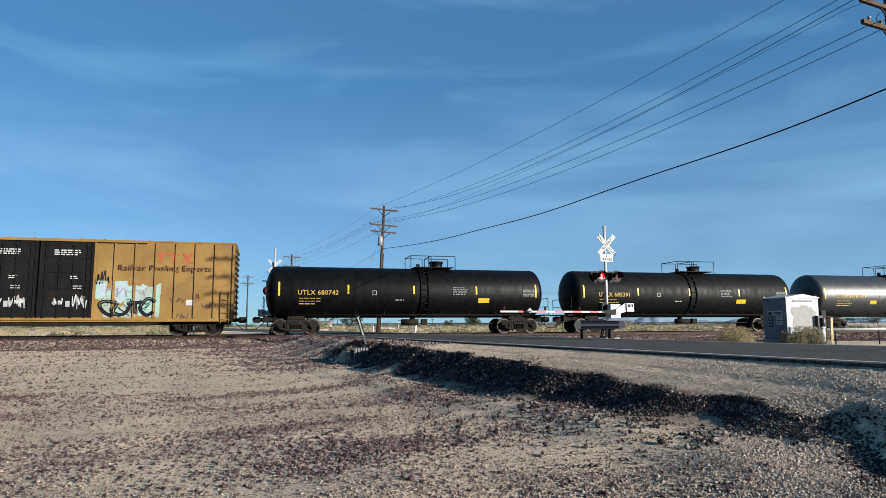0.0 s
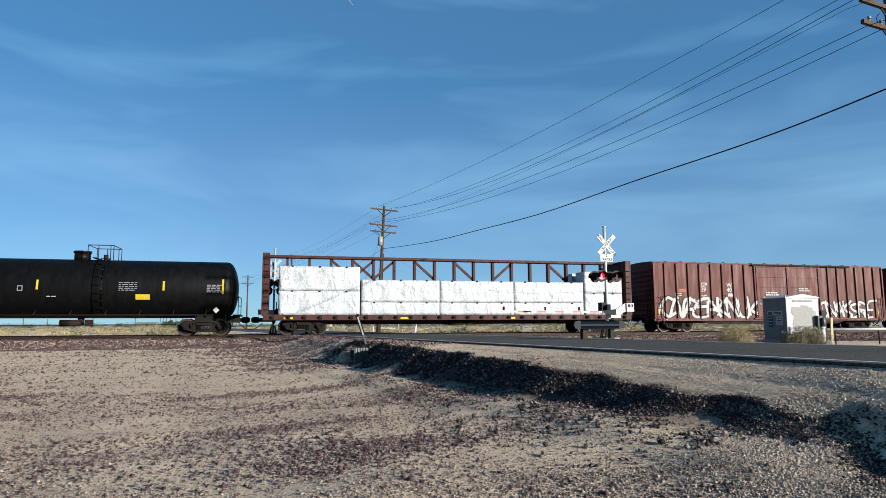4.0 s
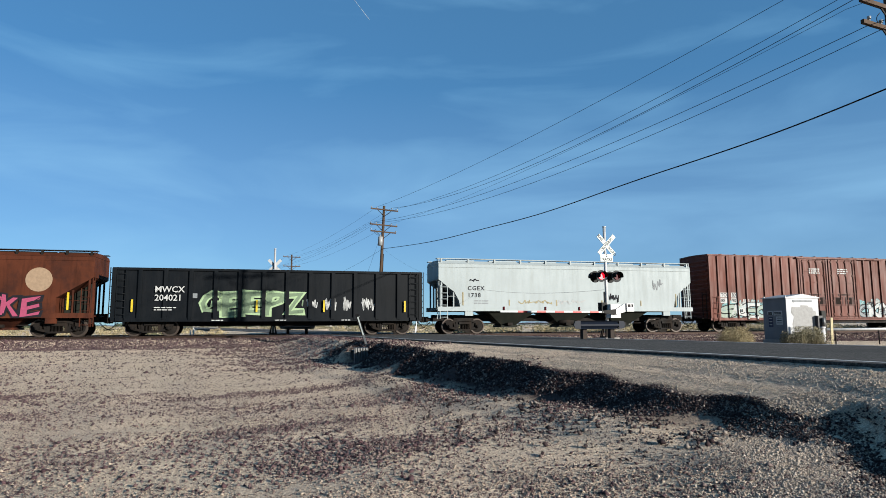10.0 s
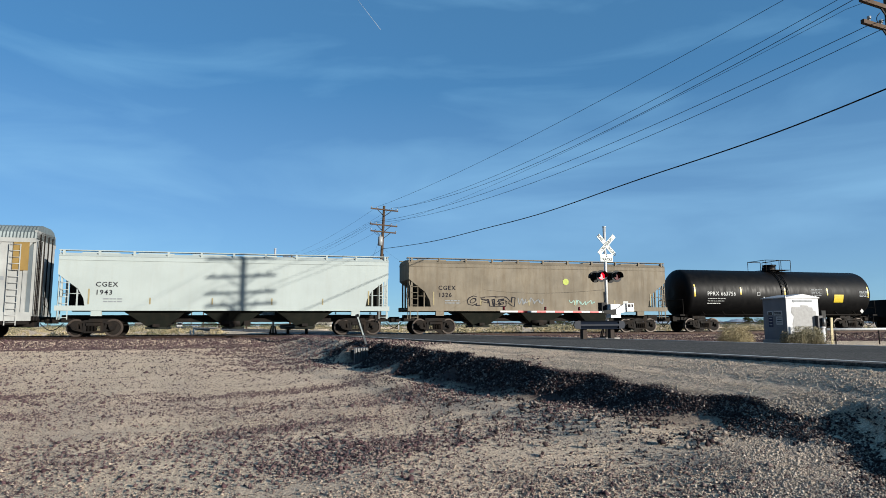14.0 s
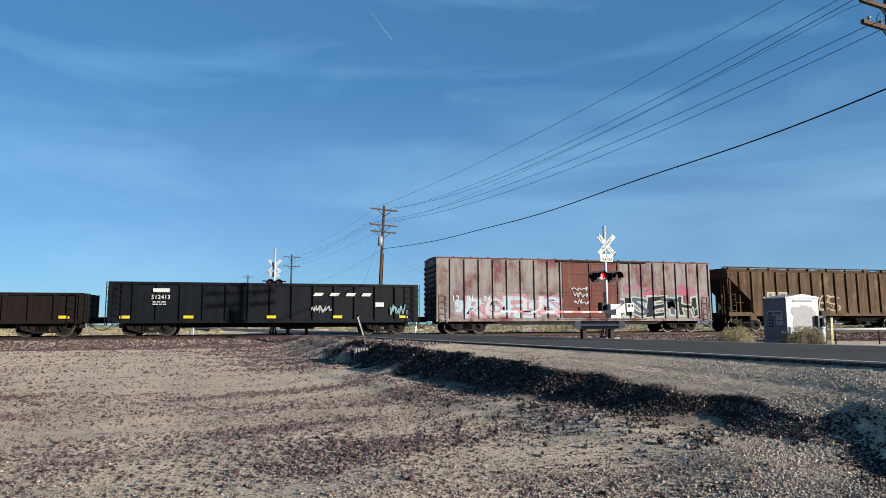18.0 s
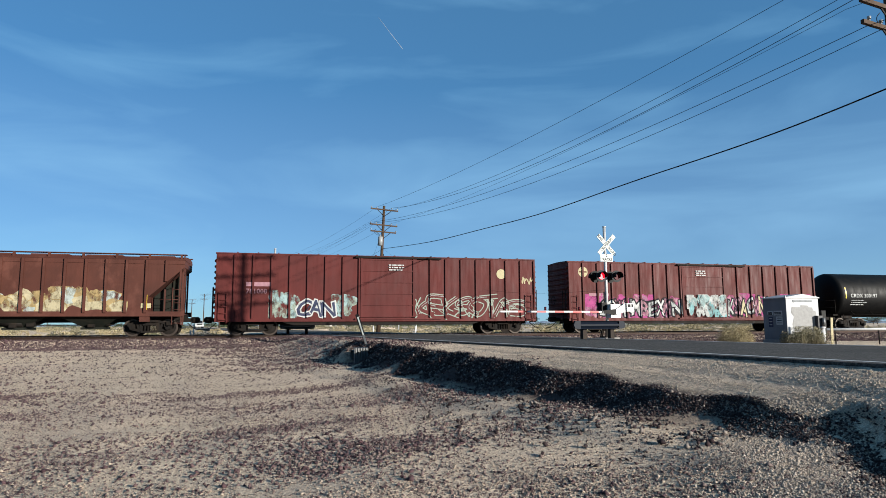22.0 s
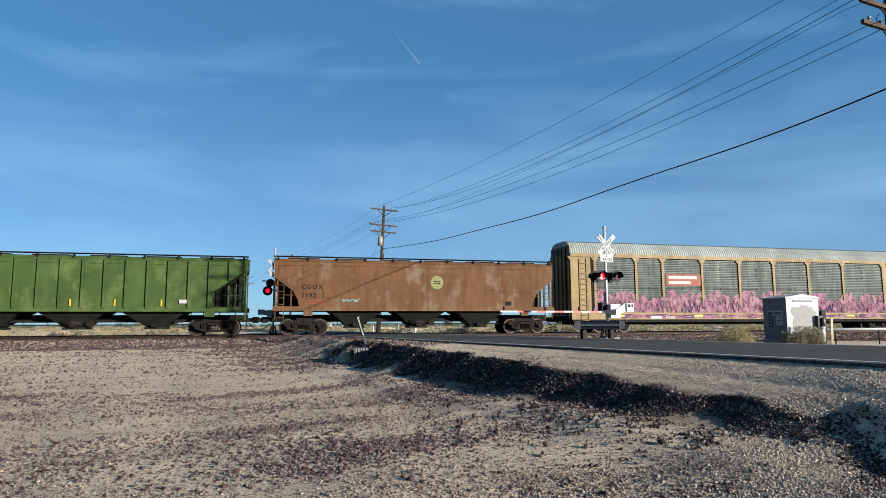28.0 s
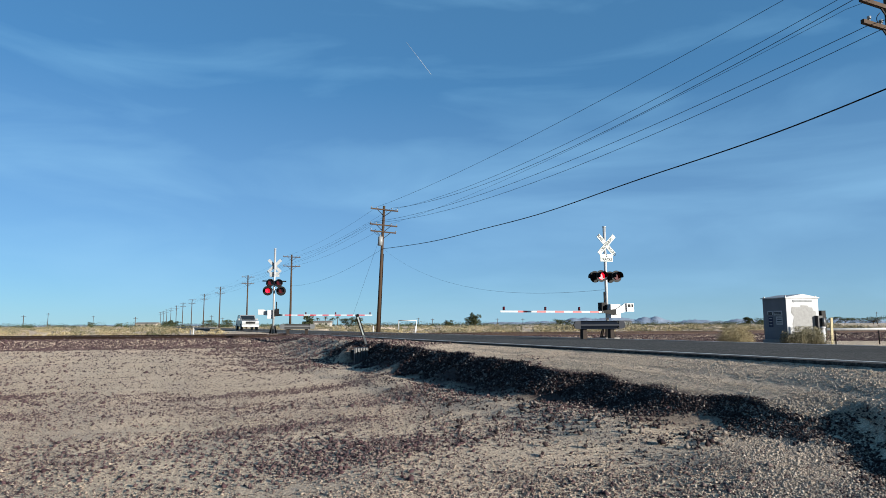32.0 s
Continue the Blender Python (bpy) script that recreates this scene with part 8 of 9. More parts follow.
# ---- equipment hut and what stands by it ----
def hut():
    h = thing("signal_hut", "small white metal signal hut with a grey patch", "hut")
    h.matrix_world = pose(16.5, 30.6, -0.34, 0, 0, TURN)
    W, Dp, T = 1.88, 1.5, 2.1
    wall = paint("hut_white", (1.15, 1.17, 1.2), (0.7, 0.7, 0.7), 0.2, 0.55)
    # greyer copy of the hut white: side wall shade put into the colour
    grey = paint("hut_white_shaded", (0.38, 0.405, 0.47), (0.3, 0.3, 0.31), 0.25, 0.6)
    part("shell", box(fresh(), 0, W, 0, Dp, 0, T), grey, h)
    # thin added slab keeps the sunlit front white over the darkened shell
    part("lit_front_slab", box(fresh(), 0.0, W, -0.025, -0.001, 0, T), wall, h, "white slab over the sunlit front")
    bm = fresh()
    slab(bm, [(-0.06, T), (W + 0.06, T), (W + 0.06, T + 0.04), (W / 2, T + 0.2), (-0.06, T + 0.04)], -0.07, Dp + 0.07)
    part("roof", bm, wall, h)
    part("base_skid", box(fresh(), -0.06, W + 0.06, -0.06, Dp + 0.06, -0.12, 0.1), plain("grey_skid", (0.3, 0.3, 0.3), 0.8), h)
    bm = fresh()
    slab(bm, [(0.42, 0.06), (1.75, 0.06), (1.75, 1.12), (1.7, 1.45), (1.55, 1.5), (1.5, 1.65), (1.3, 1.66), (1.25, 1.74), (0.85, 1.76), (0.8, 1.66), (0.32, 1.68), (0.26, 1.4), (0.42, 1.2), (0.3, 0.85), (0.38, 0.5)], -0.034, -0.03)
    part("overpaint_patch", bm, plain("grey_overpaint", (0.36, 0.36, 0.355), 0.8), h, "grey patch of overpaint")
    part("door_frame", box(fresh(), 0.42, 1.42, -0.04, -0.026, 1.86, 1.9), wall, h)
    part("vent", box(fresh(), 0.4, 1.5, -0.05, -0.02, 1.92, 2.0), G_GREY, h)
    box_dark = part("meter_box", box(fresh(), 1.62, 1.9, -0.22, -0.026, 0.5, 1.25), plain("meter_grey_black", (0.06, 0.06, 0.065), 0.6), h)
    part("meter_cover", bar(fresh(), (1.86, -0.3, 0.75), (1.86, -0.3, 1.15), 0.08, 10), M_GALV, box_dark)
    part("dark_cabinet", box(fresh(), 1.98, 2.22, -0.1, 0.2, 0.3, 1.5), plain("cabinet_black", (0.03, 0.03, 0.03), 0.6), h)
    for k, (y0, y1, z0, z1) in enumerate(((0.66, 1.2, 1.25, 1.5), (0.8, 1.2, 0.82, 1.22), (0.25, 0.6, 1.3, 1.5), (0.3, 0.58, 0.7, 1.2))):
        sign = part("notice", box(fresh(), -0.012, -0.002, Dp - y1 - 0.05, Dp - y0 - 0.05, z0, z1), plain("notice_pale", (0.5, 0.53, 0.55), 0.6) if k != 3 else G_NAVY, h)
        bm = fresh()
        for r in range(3):
            z = z1 - 0.07 - r * (z1 - z0 - 0.05) / 3
            box(bm, -0.016, -0.013, Dp - y1, Dp - y0 - 0.1, z - 0.025, z + 0.01)
        part("print_bar", bm, G_BLACK if k != 3 else G_WHITE, sign)
    for x, y in ((0.05, 0.05), (0.05, Dp - 0.05), (W - 0.05, 0.05)):
        part("roof_lug", box(fresh(), x - 0.03, x + 0.03, y - 0.03, y + 0.03, T + 0.02, T + 0.12), wall, h)
    return h


hut()
post = thing("marker_post", "pale yellow marker post beside the hut", "post")
post.matrix_world = pose(18.0, 29.6, -0.4, 0, 2, 0)
part("stake", box(fresh(), -0.05, 0.05, -0.03, 0.03, -0.3, 1.2), plain("pale_yellow_post", (0.70, 0.60, 0.36), 0.7), post)
can = thing("small_cabinet", "short white steel pedestal beside the hut", "cabinet")
can.matrix_world = pose(18.35, 30.9, -0.42, 0, 0, 10)
part("shell", bar(fresh(), (0, 0, -0.1), (0, 0, 0.72), 0.13, 16), M_BOX_WHITE, can)
part("cap", bar(fresh(), (0, 0, 0.72), (0, 0, 0.8), 0.15, 16), M_BOX_WHITE, can)
# a long low white rail beyond the hut
fence = thing("low_barrier", "low white pipe barrier along the track", "barrier")
fence.matrix_world = pose(21.6, 34.0, -0.4, 0, 0, TURN)
part("pipe", bar(fresh(), (-1.9, 0, 0.62), (7.5, 0, 0.62), 0.07, 10), M_BOX_WHITE, fence)
for x in (-0.9, 2.0, 4.8, 7.4):
    part("upright", bar(fresh(), (x, 0, -0.2), (x, 0, 0.62), 0.03, 8), M_STEEL, fence)

# ---- culvert with its striped marker ----
pipe = thing("culvert", "corrugated steel culvert end in the road bank", "culvert")
pipe.matrix_world = pose(-2.83, 21.7, -0.62, 0, 0, 24)
bm = fresh()
prev = None
for k in range(27):
    x = -0.24 + k * 0.0187
    w = 0.03 * math.cos(k * math.pi / 1.5)
    ring = [bm.verts.new((x, -0.12 + w, -0.1)), bm.verts.new((x, -0.12 + w, 0.4)), bm.verts.new((x, -0.06 + w, 0.42)), bm.verts.new((x, 0.25, 0.38))]
    if prev:
        for a, b, c, d in zip(prev, prev[1:], ring[1:], ring):
            bm.faces.new((a, b, c, d))
    prev = ring
bmesh.ops.recalc_face_normals(bm, faces=bm.faces)
part("corrugated_sheet", bm, M_GALV, pipe)
bm = fresh()
for k in range(22):
    a = k * math.tau / 22
    b = (k + 1) * math.tau / 22
    r = 0.17
    v = [bm.verts.new(p) for p in ((-0.2, 0.3 + r * math.cos(a), 0.16 + r * math.sin(a)), (-0.2, 0.3 + r * math.cos(b), 0.16 + r * math.sin(b)), (0.24, 0.3 + r * math.cos(b), 0.16 + r * math.sin(b)), (0.24, 0.3 + r * math.cos(a), 0.16 + r * math.sin(a)))]
    bm.faces.new(v)
part("pipe", bm, M_GALV, pipe)
mk = thing("culvert_marker", "leaning black and white striped marker post", "marker post")
mk.matrix_world = pose(-2.7, 22.3, -0.08, 0, -18, 0)
part("stake", box(fresh(), -0.035, 0.035, -0.015, 0.015, -0.3, 0.55), M_GALV, mk)
panel = part("marker_panel", box(fresh(), -0.06, 0.06, -0.03, -0.016, 0.3, 1.06), M_SIGN, mk)
for x0, x1, z0, z1 in ((-0.062, -0.022, 0.3, 1.06), (0.03, 0.062, 0.3, 0.94), (-0.02, 0.062, 0.96, 1.06)):
    part("black_stripe", box(fresh(), x0, x1, -0.034, -0.031, z0, z1), M_SIGNAL_BLACK, panel)

# ---- utility poles and wires ----
M_INSUL = plain("grey_insulator", (0.35, 0.37, 0.38), 0.4)
ARM = Vector((0.907, 0.42, 0))
POLES = [Vector((13.35, 17.9, -0.4))] + [Vector((a * (60.0 + 42.0 * k), 60.0 + 42.0 * k, -0.3)) for k, a in enumerate((-0.1027, -0.2405, -0.309, -0.352, -0.377, -0.396, -0.41, -0.42, -0.4285, -0.435, -0.440, -0.4445))]
ARM_Z = (11.55, 10.05, 9.4)
NEAR_ARM_Z = (11.62, 10.62, 9.72, 9.06)
OUT = (-1.3, -0.75, 0.75, 1.3)
LEAN = 2.4


def utility_pole(p, label, full):
    pole = thing("utility_pole", label, "utility pole", "utility poles along the road")
    pole.matrix_world = Matrix.Translation(p) @ pose(0, 0, 0, 0, LEAN if p is POLES[1] else 0, 0) @ pose(0, 0, 0, 0, 0, math.degrees(math.atan2(ARM.y, ARM.x)))
    top = 12.25
    part("shaft", bar(fresh(), (0, 0, -0.6), (0, 0, top), 0.19, 14, 0.12), M_POLE, pole)
    for k, z in enumerate(NEAR_ARM_Z if p is POLES[0] else ARM_Z[:3 if full else 2]):
        z -= p.z
        half = 1.62 if p is POLES[0] else 1.38 if k < 2 else 1.28
        arm = part("crossarm", box(fresh(), -half, half, -0.2, -0.1, z - 0.06, z + 0.06), M_POLE, pole)
        for x in OUT if k % 3 < 2 else (-1.25, 1.25):
            bm = fresh()
            bar(bm, (x, -0.15, z + 0.06), (x, -0.15, z + 0.17), 0.03, 8)
            bar(bm, (x, -0.15, z + 0.13), (x, -0.15, z + 0.21), 0.055, 8)
            part("insulator", bm, M_INSUL, arm)
        bm = fresh()
        beam(bm, (-0.7, -0.15, z - 0.05), (0, -0.15, z - 0.65), 0.03, 0.05)
        beam(bm, (0.7, -0.15, z - 0.05), (0, -0.15, z - 0.65), 0.03, 0.05)
        part("brace", bm, M_STEEL, pole)
    if full:
        can = part("transformer", bar(fresh(), (-0.3, -0.25, 8.35), (-0.3, -0.25, 9.2), 0.22, 18), M_INSUL, pole)
        part("bushing", bar(fresh(), (-0.3, -0.25, 9.2), (-0.3, -0.25, 9.4), 0.06, 8), M_INSUL, can)
        bm = fresh()
        last = Vector((-0.75, -0.15, 9.9))
        for k in range(1, 10):
            a = k / 9
            q = Vector((-0.75 + 0.35 * a - 0.35 * math.sin(a * 3.14), -0.15, 9.9 - 0.6 * a))
            bar(bm, last, q, 0.012, 5)
            last = q
        part("jumper_wire", bm, M_WIRE, pole)
        part("riser", bar(fresh(), (0.17, -0.12, 0.0), (0.13, -0.1, 7.6), 0.04, 8), M_STEEL, pole)
    return pole


for k, p in enumerate(POLES):
    utility_pole(p, "tall brown wooden utility pole with three crossarms" if k < 2 else "wooden utility pole with two crossarms", k < 2)


def hang(name, a, b, sag, r, label, n=24, seg=5, wave=0.0):
    cable = fresh()
    line = []
    for k in range(n + 1):
        t = k / n
        q = a.lerp(b, t) - Vector((0, 0, 4 * sag * t * (1 - t) + wave * math.sin(t * 19.0) * (1 - t)))
        line.append(q)
    tube(cable, line, r, seg)
    return tagged(part(name, cable, M_WIRE), label, "cable")


def arm_point(k, level, out):
    p = POLES[k]
    q = p + ARM * out - Vector((ARM.y * -0.15, ARM.x * 0.15, 0))
    return Vector((q.x + (0.48 if k == 1 else 0.0), q.y, ARM_Z[level] + 0.2))


behind = Vector((34.5, -21.0, 0)) - POLES[0].to_2d().to_3d()
# level and place on the far arm, end at the near pole, sag, thickness
SPANS = ((0, -0.75, (13.37, 17.3, 11.82), 0.6, 0.011), (0, 1.3, (13.2, 17.3, 10.82), 1.0, 0.011), (0, 0.75, (11.88, 17.3, 9.82), 1.2, 0.012),
         (1, 0.75, (11.65, 17.3, 9.53), 0.6, 0.007), (1, -1.3, (12.16, 17.3, 9.0), 1.0, 0.011), (1, -0.75, (13.13, 17.3, 9.16), 1.2, 0.011))
for level, out, near, sag, thick in SPANS:
    hang("power_line", Vector(near), arm_point(1, level, out), sag, thick, "thin dark power line between utility poles", 24, 4)
    hang("power_line", Vector(near), Vector(near) + behind, 0.5, thick, "thin dark power line between utility poles", 12, 4)
    for k in range(1, 7):
        hang("power_line", arm_point(k, level, out), arm_point(k + 1, level, out), 0.55, 0.009, "thin dark power line between utility poles", 12 if k < 2 else 8, 4)
low0, low1 = POLES[0] + Vector((-0.2, 0, 7.82)), POLES[1] + Vector((0.42, 0, 8.1))
hang("telephone_cable", low0, low1, 0.85, 0.024, "thick black telephone cable between utility poles", 60, 6, 0.07)
hang("telephone_cable", low1, POLES[2] + Vector((0, 0, 7.2)), 0.9, 0.01, "thick black telephone cable between utility poles", 24, 5)
hang("telephone_cable", low0, low0 + behind, 0.5, 0.028, "thick black telephone cable between utility poles", 16, 5)
hang("service_wire", low1, Vector((6.85, 26.9, 2.0)), 1.5, 0.005, "slack service wire to the signal mast", 30, 4)
hang("guy_wire", POLES[1] + Vector((0.4, 0, 10.0)), POLES[1] + Vector((-3.6, 5.0, 0.3)), 0.0, 0.009, "steel guy wire of the pole", 2, 4)


# ---- plants, distance, traffic ----
def leaf_mat(name, tones):
    m = rock_mat(name, tones)
    return m


M_DRY = leaf_mat("dry_straw_brush", ((0.50, 0.41, 0.23), (0.39, 0.31, 0.18), (0.57, 0.48, 0.29), (0.26, 0.21, 0.12)))
M_SAGE = leaf_mat("olive_sage", ((0.13, 0.135, 0.07), (0.18, 0.165, 0.09), (0.085, 0.085, 0.045), (0.24, 0.21, 0.13)))
M_OLIVE = leaf_mat("straw_olive", ((0.33, 0.295, 0.19), (0.25, 0.22, 0.14), (0.17, 0.15, 0.09), (0.41, 0.365, 0.24)))
M_DARKLEAF = leaf_mat("dark_green_leaves", ((0.055, 0.075, 0.035), (0.08, 0.10, 0.045), (0.04, 0.055, 0.03), (0.11, 0.12, 0.06)))


def tufts(name, spots, material, blades, label, category, seed, kind="", long=1.0, wide=0.05, leaf=False):
    """Shrubs: from each spot (x, y, z, radius, tall) fans a clump of thin blades or leaves. Returns one mesh."""
    rnd = np.random.RandomState(seed)
    vs, fs = [], []
    for x, y, z, r, tall in spots:
        k = blades
        a, u = rnd.uniform(0, math.tau, k), rnd.uniform(0, 1, k) ** 0.6
        lean = u * 1.25
        bx, by = x + r * 0.35 * u * np.cos(a), y + r * 0.35 * u * np.sin(a)
        if leaf:
            h = tall * (0.12 + 0.88 * rnd.uniform(0, 1, k))
            prof = np.sqrt(np.clip(1 - (h / tall * 1.6 - 0.75) ** 2, 0.05, 1))
            rr = r * prof * rnd.uniform(0.3, 1, k) ** 0.5
            cx_, cy_, cz_ = x + rr * np.cos(a), y + rr * np.sin(a), z + h
            size = wide * rnd.uniform(0.6, 1.4, k)
            d = rnd.normal(0, 1, (k, 2, 3))
            d /= np.linalg.norm(d, axis=-1, keepdims=True)
            c = np.stack([cx_, cy_, cz_], -1)
            q = np.stack([c - d[:, 0] * size[:, None], c + d[:, 1] * size[:, None] * 0.6, c + d[:, 0] * size[:, None]], 1)
        else:
            ln = tall * rnd.uniform(0.6, 1.1, k) * long
            tip = np.stack([bx + np.sin(lean) * np.cos(a) * ln * r / tall * 0.9, by + np.sin(lean) * np.sin(a) * ln * r / tall * 0.9, z + np.cos(lean) * ln], -1)
            b = np.stack([bx, by, np.full(k, z - 0.03)], -1)
            side = np.stack([-np.sin(a), np.cos(a), np.zeros(k)], -1) * wide * rnd.uniform(0.6, 1.4, (k, 1))
            q = np.stack([b - side, b + side, tip], 1)
        n0 = sum(len(v) for v in vs)
        vs.append(q.reshape(-1, 3))
        fs.append(np.arange(3 * k).reshape(-1, 3) + n0)
    me = bpy.data.meshes.new(name)
    me.from_pydata(np.concatenate(vs).tolist(), [], np.concatenate(fs).tolist())
    me.materials.append(material)
    return me


def ground_at(x, y):
    return float(height(np.array([x]), np.array([y]))[0])


# two bushes at the hut
for x, y, r, tall, mat, label in ((13.6, 29.6, 0.98, 0.98, M_DRY, "dry straw-coloured tumbleweed beside the road"), (16.7, 29.6, 1.12, 1.0, M_OLIVE, "olive-grey desert bush before the hut")):
    bush = thing("bush", label, "bush")
    z = -0.45
    bush.location = (x, y, z)
    rb = random.Random(int(x * 10))
    sprays = [(rb.uniform(-0.62, 0.62) * r, rb.uniform(-0.5, 0.5) * r, 0.0, r * rb.uniform(0.3, 0.62), tall * rb.uniform(0.45, 1.05)) for _ in range(26)]
    part("twig_clump", tufts("twig_clump", sprays, mat, 70, "", "", int(x * 10), wide=0.007, long=0.92), None, bush)
    part("foliage", tufts("foliage", [(a, b, c, rr * 0.8, h * 0.85) for a, b, c, rr, h in sprays], mat, 420, "", "", int(x * 11), wide=0.036, leaf=True), None, bush)

# scrub over the plain beyond the tracks
rnd = random.Random(77)
sage, straw = [], []
for k in range(1250):
    q = 14 + 190 * rnd.random() ** 1.5
    s = rnd.uniform(-1.0, 1.15) * (q + 50) * 0.85
    p = track_point(s, q)
    n = RC * p.x + RS * p.y
    if ROAD_LEFT - 2.5 < n < ROAD_RIGHT + 2.5:
        continue
    r = rnd.uniform(0.35, 1.05)
    (sage if rnd.random() < 0.3 else straw).append((p.x, p.y, ground_at(p.x, p.y) - 0.03, r, r * rnd.uniform(0.45, 0.75)))
for name, spots, mat, label in (("sage_scrub", sage, M_SAGE, "olive sage scrub scattered over the desert plain"), ("dry_scrub", straw, M_DRY, "straw-coloured dry brush on the desert plain")):
    ob = part(name, tufts(name, spots, mat, 150, "", "", 5, wide=0.1, leaf=True), None)
    tagged(ob, label, "scrub", kind="stuff")
mounds = []
for k in range(230):
    q = 16 + 150 * rnd.random() ** 1.3
    p = track_point(rnd.uniform(-1.0, 1.15) * (q + 50) * 0.85, q)
    n = RC * p.x + RS * p.y
    if ROAD_LEFT - 3.5 < n < ROAD_RIGHT + 3.5:
        continue
    r = rnd.uniform(0.9, 2.1)
    mounds.append((p.x, p.y, ground_at(p.x, p.y) - 0.03, r, r * rnd.uniform(0.35, 0.55)))
tagged(part("creosote_scrub", tufts("creosote_scrub", mounds, M_OLIVE, 300, "", "", 8, wide=0.13, leaf=True), None), "olive-brown creosote mounds on the desert plain", "scrub", kind="stuff")
# a denser low fringe of dark brush farther out
fringe = []
for k in range(1500):
    q = rnd.uniform(200, 460)
    p = track_point(rnd.uniform(-0.95, 1.1) * (q + 40) * 0.9, q)
    r = rnd.uniform(0.9, 2.6)
    fringe.append((p.x, p.y, ground_at(p.x, p.y) - 0.05, r, r * rnd.uniform(0.6, 1.1)))
tagged(part("far_brush", tufts("far_brush", fringe, M_DARKLEAF, 90, "", "", 6, wide=0.2, leaf=True), None), "dark brush along the far edge of the plain", "scrub", kind="stuff")

# sandy hummocks on the near plain
bm = fresh()
for k in range(90):
    q = rnd.uniform(12, 110)
    p = track_point(rnd.uniform(-0.9, 1.1) * (q + 45) * 0.85, q)
    n = RC * p.x + RS * p.y
    if ROAD_LEFT - 4 < n < ROAD_RIGHT + 4:
        continue
    r, h = rnd.uniform(1.2, 4.0), rnd.uniform(0.15, 0.5)
    z0 = ground_at(p.x, p.y)
    seg, rings = 14, []
    for j in range(5):
        a = j / 4 * math.pi / 2
        rr, zz = r * math.cos(a), h * math.sin(a)
        rings.append([bm.verts.new((p.x + rr * math.cos(b) * (1 + 0.2 * math.sin(3 * b + k)), p.y + 0.7 * rr * math.sin(b), z0 - 0.1 + zz)) for b in (i * math.tau / seg for i in range(seg))])
    for ra, rb in zip(rings, rings[1:]):
        for i in range(seg):
            bm.faces.new((ra[i], ra[(i + 1) % seg], rb[(i + 1) % seg], rb[i])).smooth = True
tagged(part("sand_hummocks", bm, M_SAND), "low hummocks of pale sand on the plain", "sand", kind="stuff")


def tree(x, y, tall, wide, label, seed, bare=0.25):
    t = thing("tree", label, "tree", "desert trees on the plain")
    z = ground_at(x, y)
    t.location = (x, y, z)
    r = random.Random(seed)
    bm = fresh()
    bar(bm, (0, 0, -0.2), (0, 0, tall * 0.42), tall * 0.04, 8, tall * 0.028)
    for k in range(7):
        a = r.uniform(0, math.tau)
        bar(bm, (0, 0, tall * r.uniform(0.2, 0.4)), (math.cos(a) * wide * 0.6, math.sin(a) * wide * 0.6, tall * r.uniform(0.55, 0.9)), tall * 0.018, 5, tall * 0.006)
    part("trunk", bm, M_POLE, t)
    clumps = [(math.cos(a) * wide * r.uniform(0.1, 0.85), math.sin(a) * wide * r.uniform(0.1, 0.85), tall * r.uniform(bare * 0.4, 0.72), wide * r.uniform(0.16, 0.4), tall * r.uniform(0.16, 0.34)) for a in (r.uniform(0, math.tau) for _ in range(19))]
    part("crown", tufts("crown", clumps, M_DARKLEAF, 240, "", "", seed, wide=tall * 0.042, leaf=True), None, t)
    return t


def far_spot(px, away):
    return (px - 784) / 1120 * away, away


for px, away, tall, wide, seed in ((840, 190, 4.4, 3.0, 1), (792, 230, 2.6, 2.0, 2), (622, 230, 4.0, 4.6, 3), (548, 330, 6.5, 4.0, 4), (1000, 420, 4.0, 6.0, 5), (990, 430, 4.5, 5.0, 6), (1320, 330, 4.5, 4.0, 7), (1345, 340, 4.0, 6.0, 8),
                                   (308, 330, 4.2, 4.0, 9), (300, 340, 3.5, 5.0, 10), (165, 420, 3.6, 3.2, 11), (213, 430, 3.0, 3.0, 12), (405, 240, 3.2, 4.0, 13), (370, 300, 3.5, 5.0, 14), (1490, 380, 5.0, 9.0, 15), (1540, 390, 5.2, 10.0, 16), (1440, 400, 4.8, 8.0, 17)):
    x, y = far_spot(px, away)
    tree(x, y, tall, wide, "dark green desert tree on the plain" if tall > 3.3 else "small dark desert tree on the plain", seed)


def palm(x, y, tall, seed):
    t = thing("palm_tree", "tall thin palm tree far off on the plain", "palm tree", "far palm trees")
    t.location = (x, y, ground_at(x, y))
    part("trunk", bar(fresh(), (0, 0, -0.2), (0, 0, tall), 0.22, 7, 0.15), M_POLE, t)
    bm = fresh()
    r = random.Random(seed)
    for k in range(26):
        a, lift = k * math.tau / 13 + r.uniform(-0.2, 0.2), r.uniform(-0.5, 1.0)
        last = Vector((0, 0, tall))
        for j in range(1, 5):
            u = j / 4
            q = Vector((math.cos(a) * 1.7 * u, math.sin(a) * 1.7 * u, tall + lift * u * 1.5 - 1.5 * u * u))
            beam(bm, last, q, 0.5 * (1.1 - u), 0.03)
            last = q
    part("crown", bm, M_DARKLEAF, t)


for k, px in enumerate((554, 563, 577, 586, 590, 598)):
    x, y = far_spot(px, 400)
    palm(x, y, 4.6 + 0.7 * (k % 3), k)


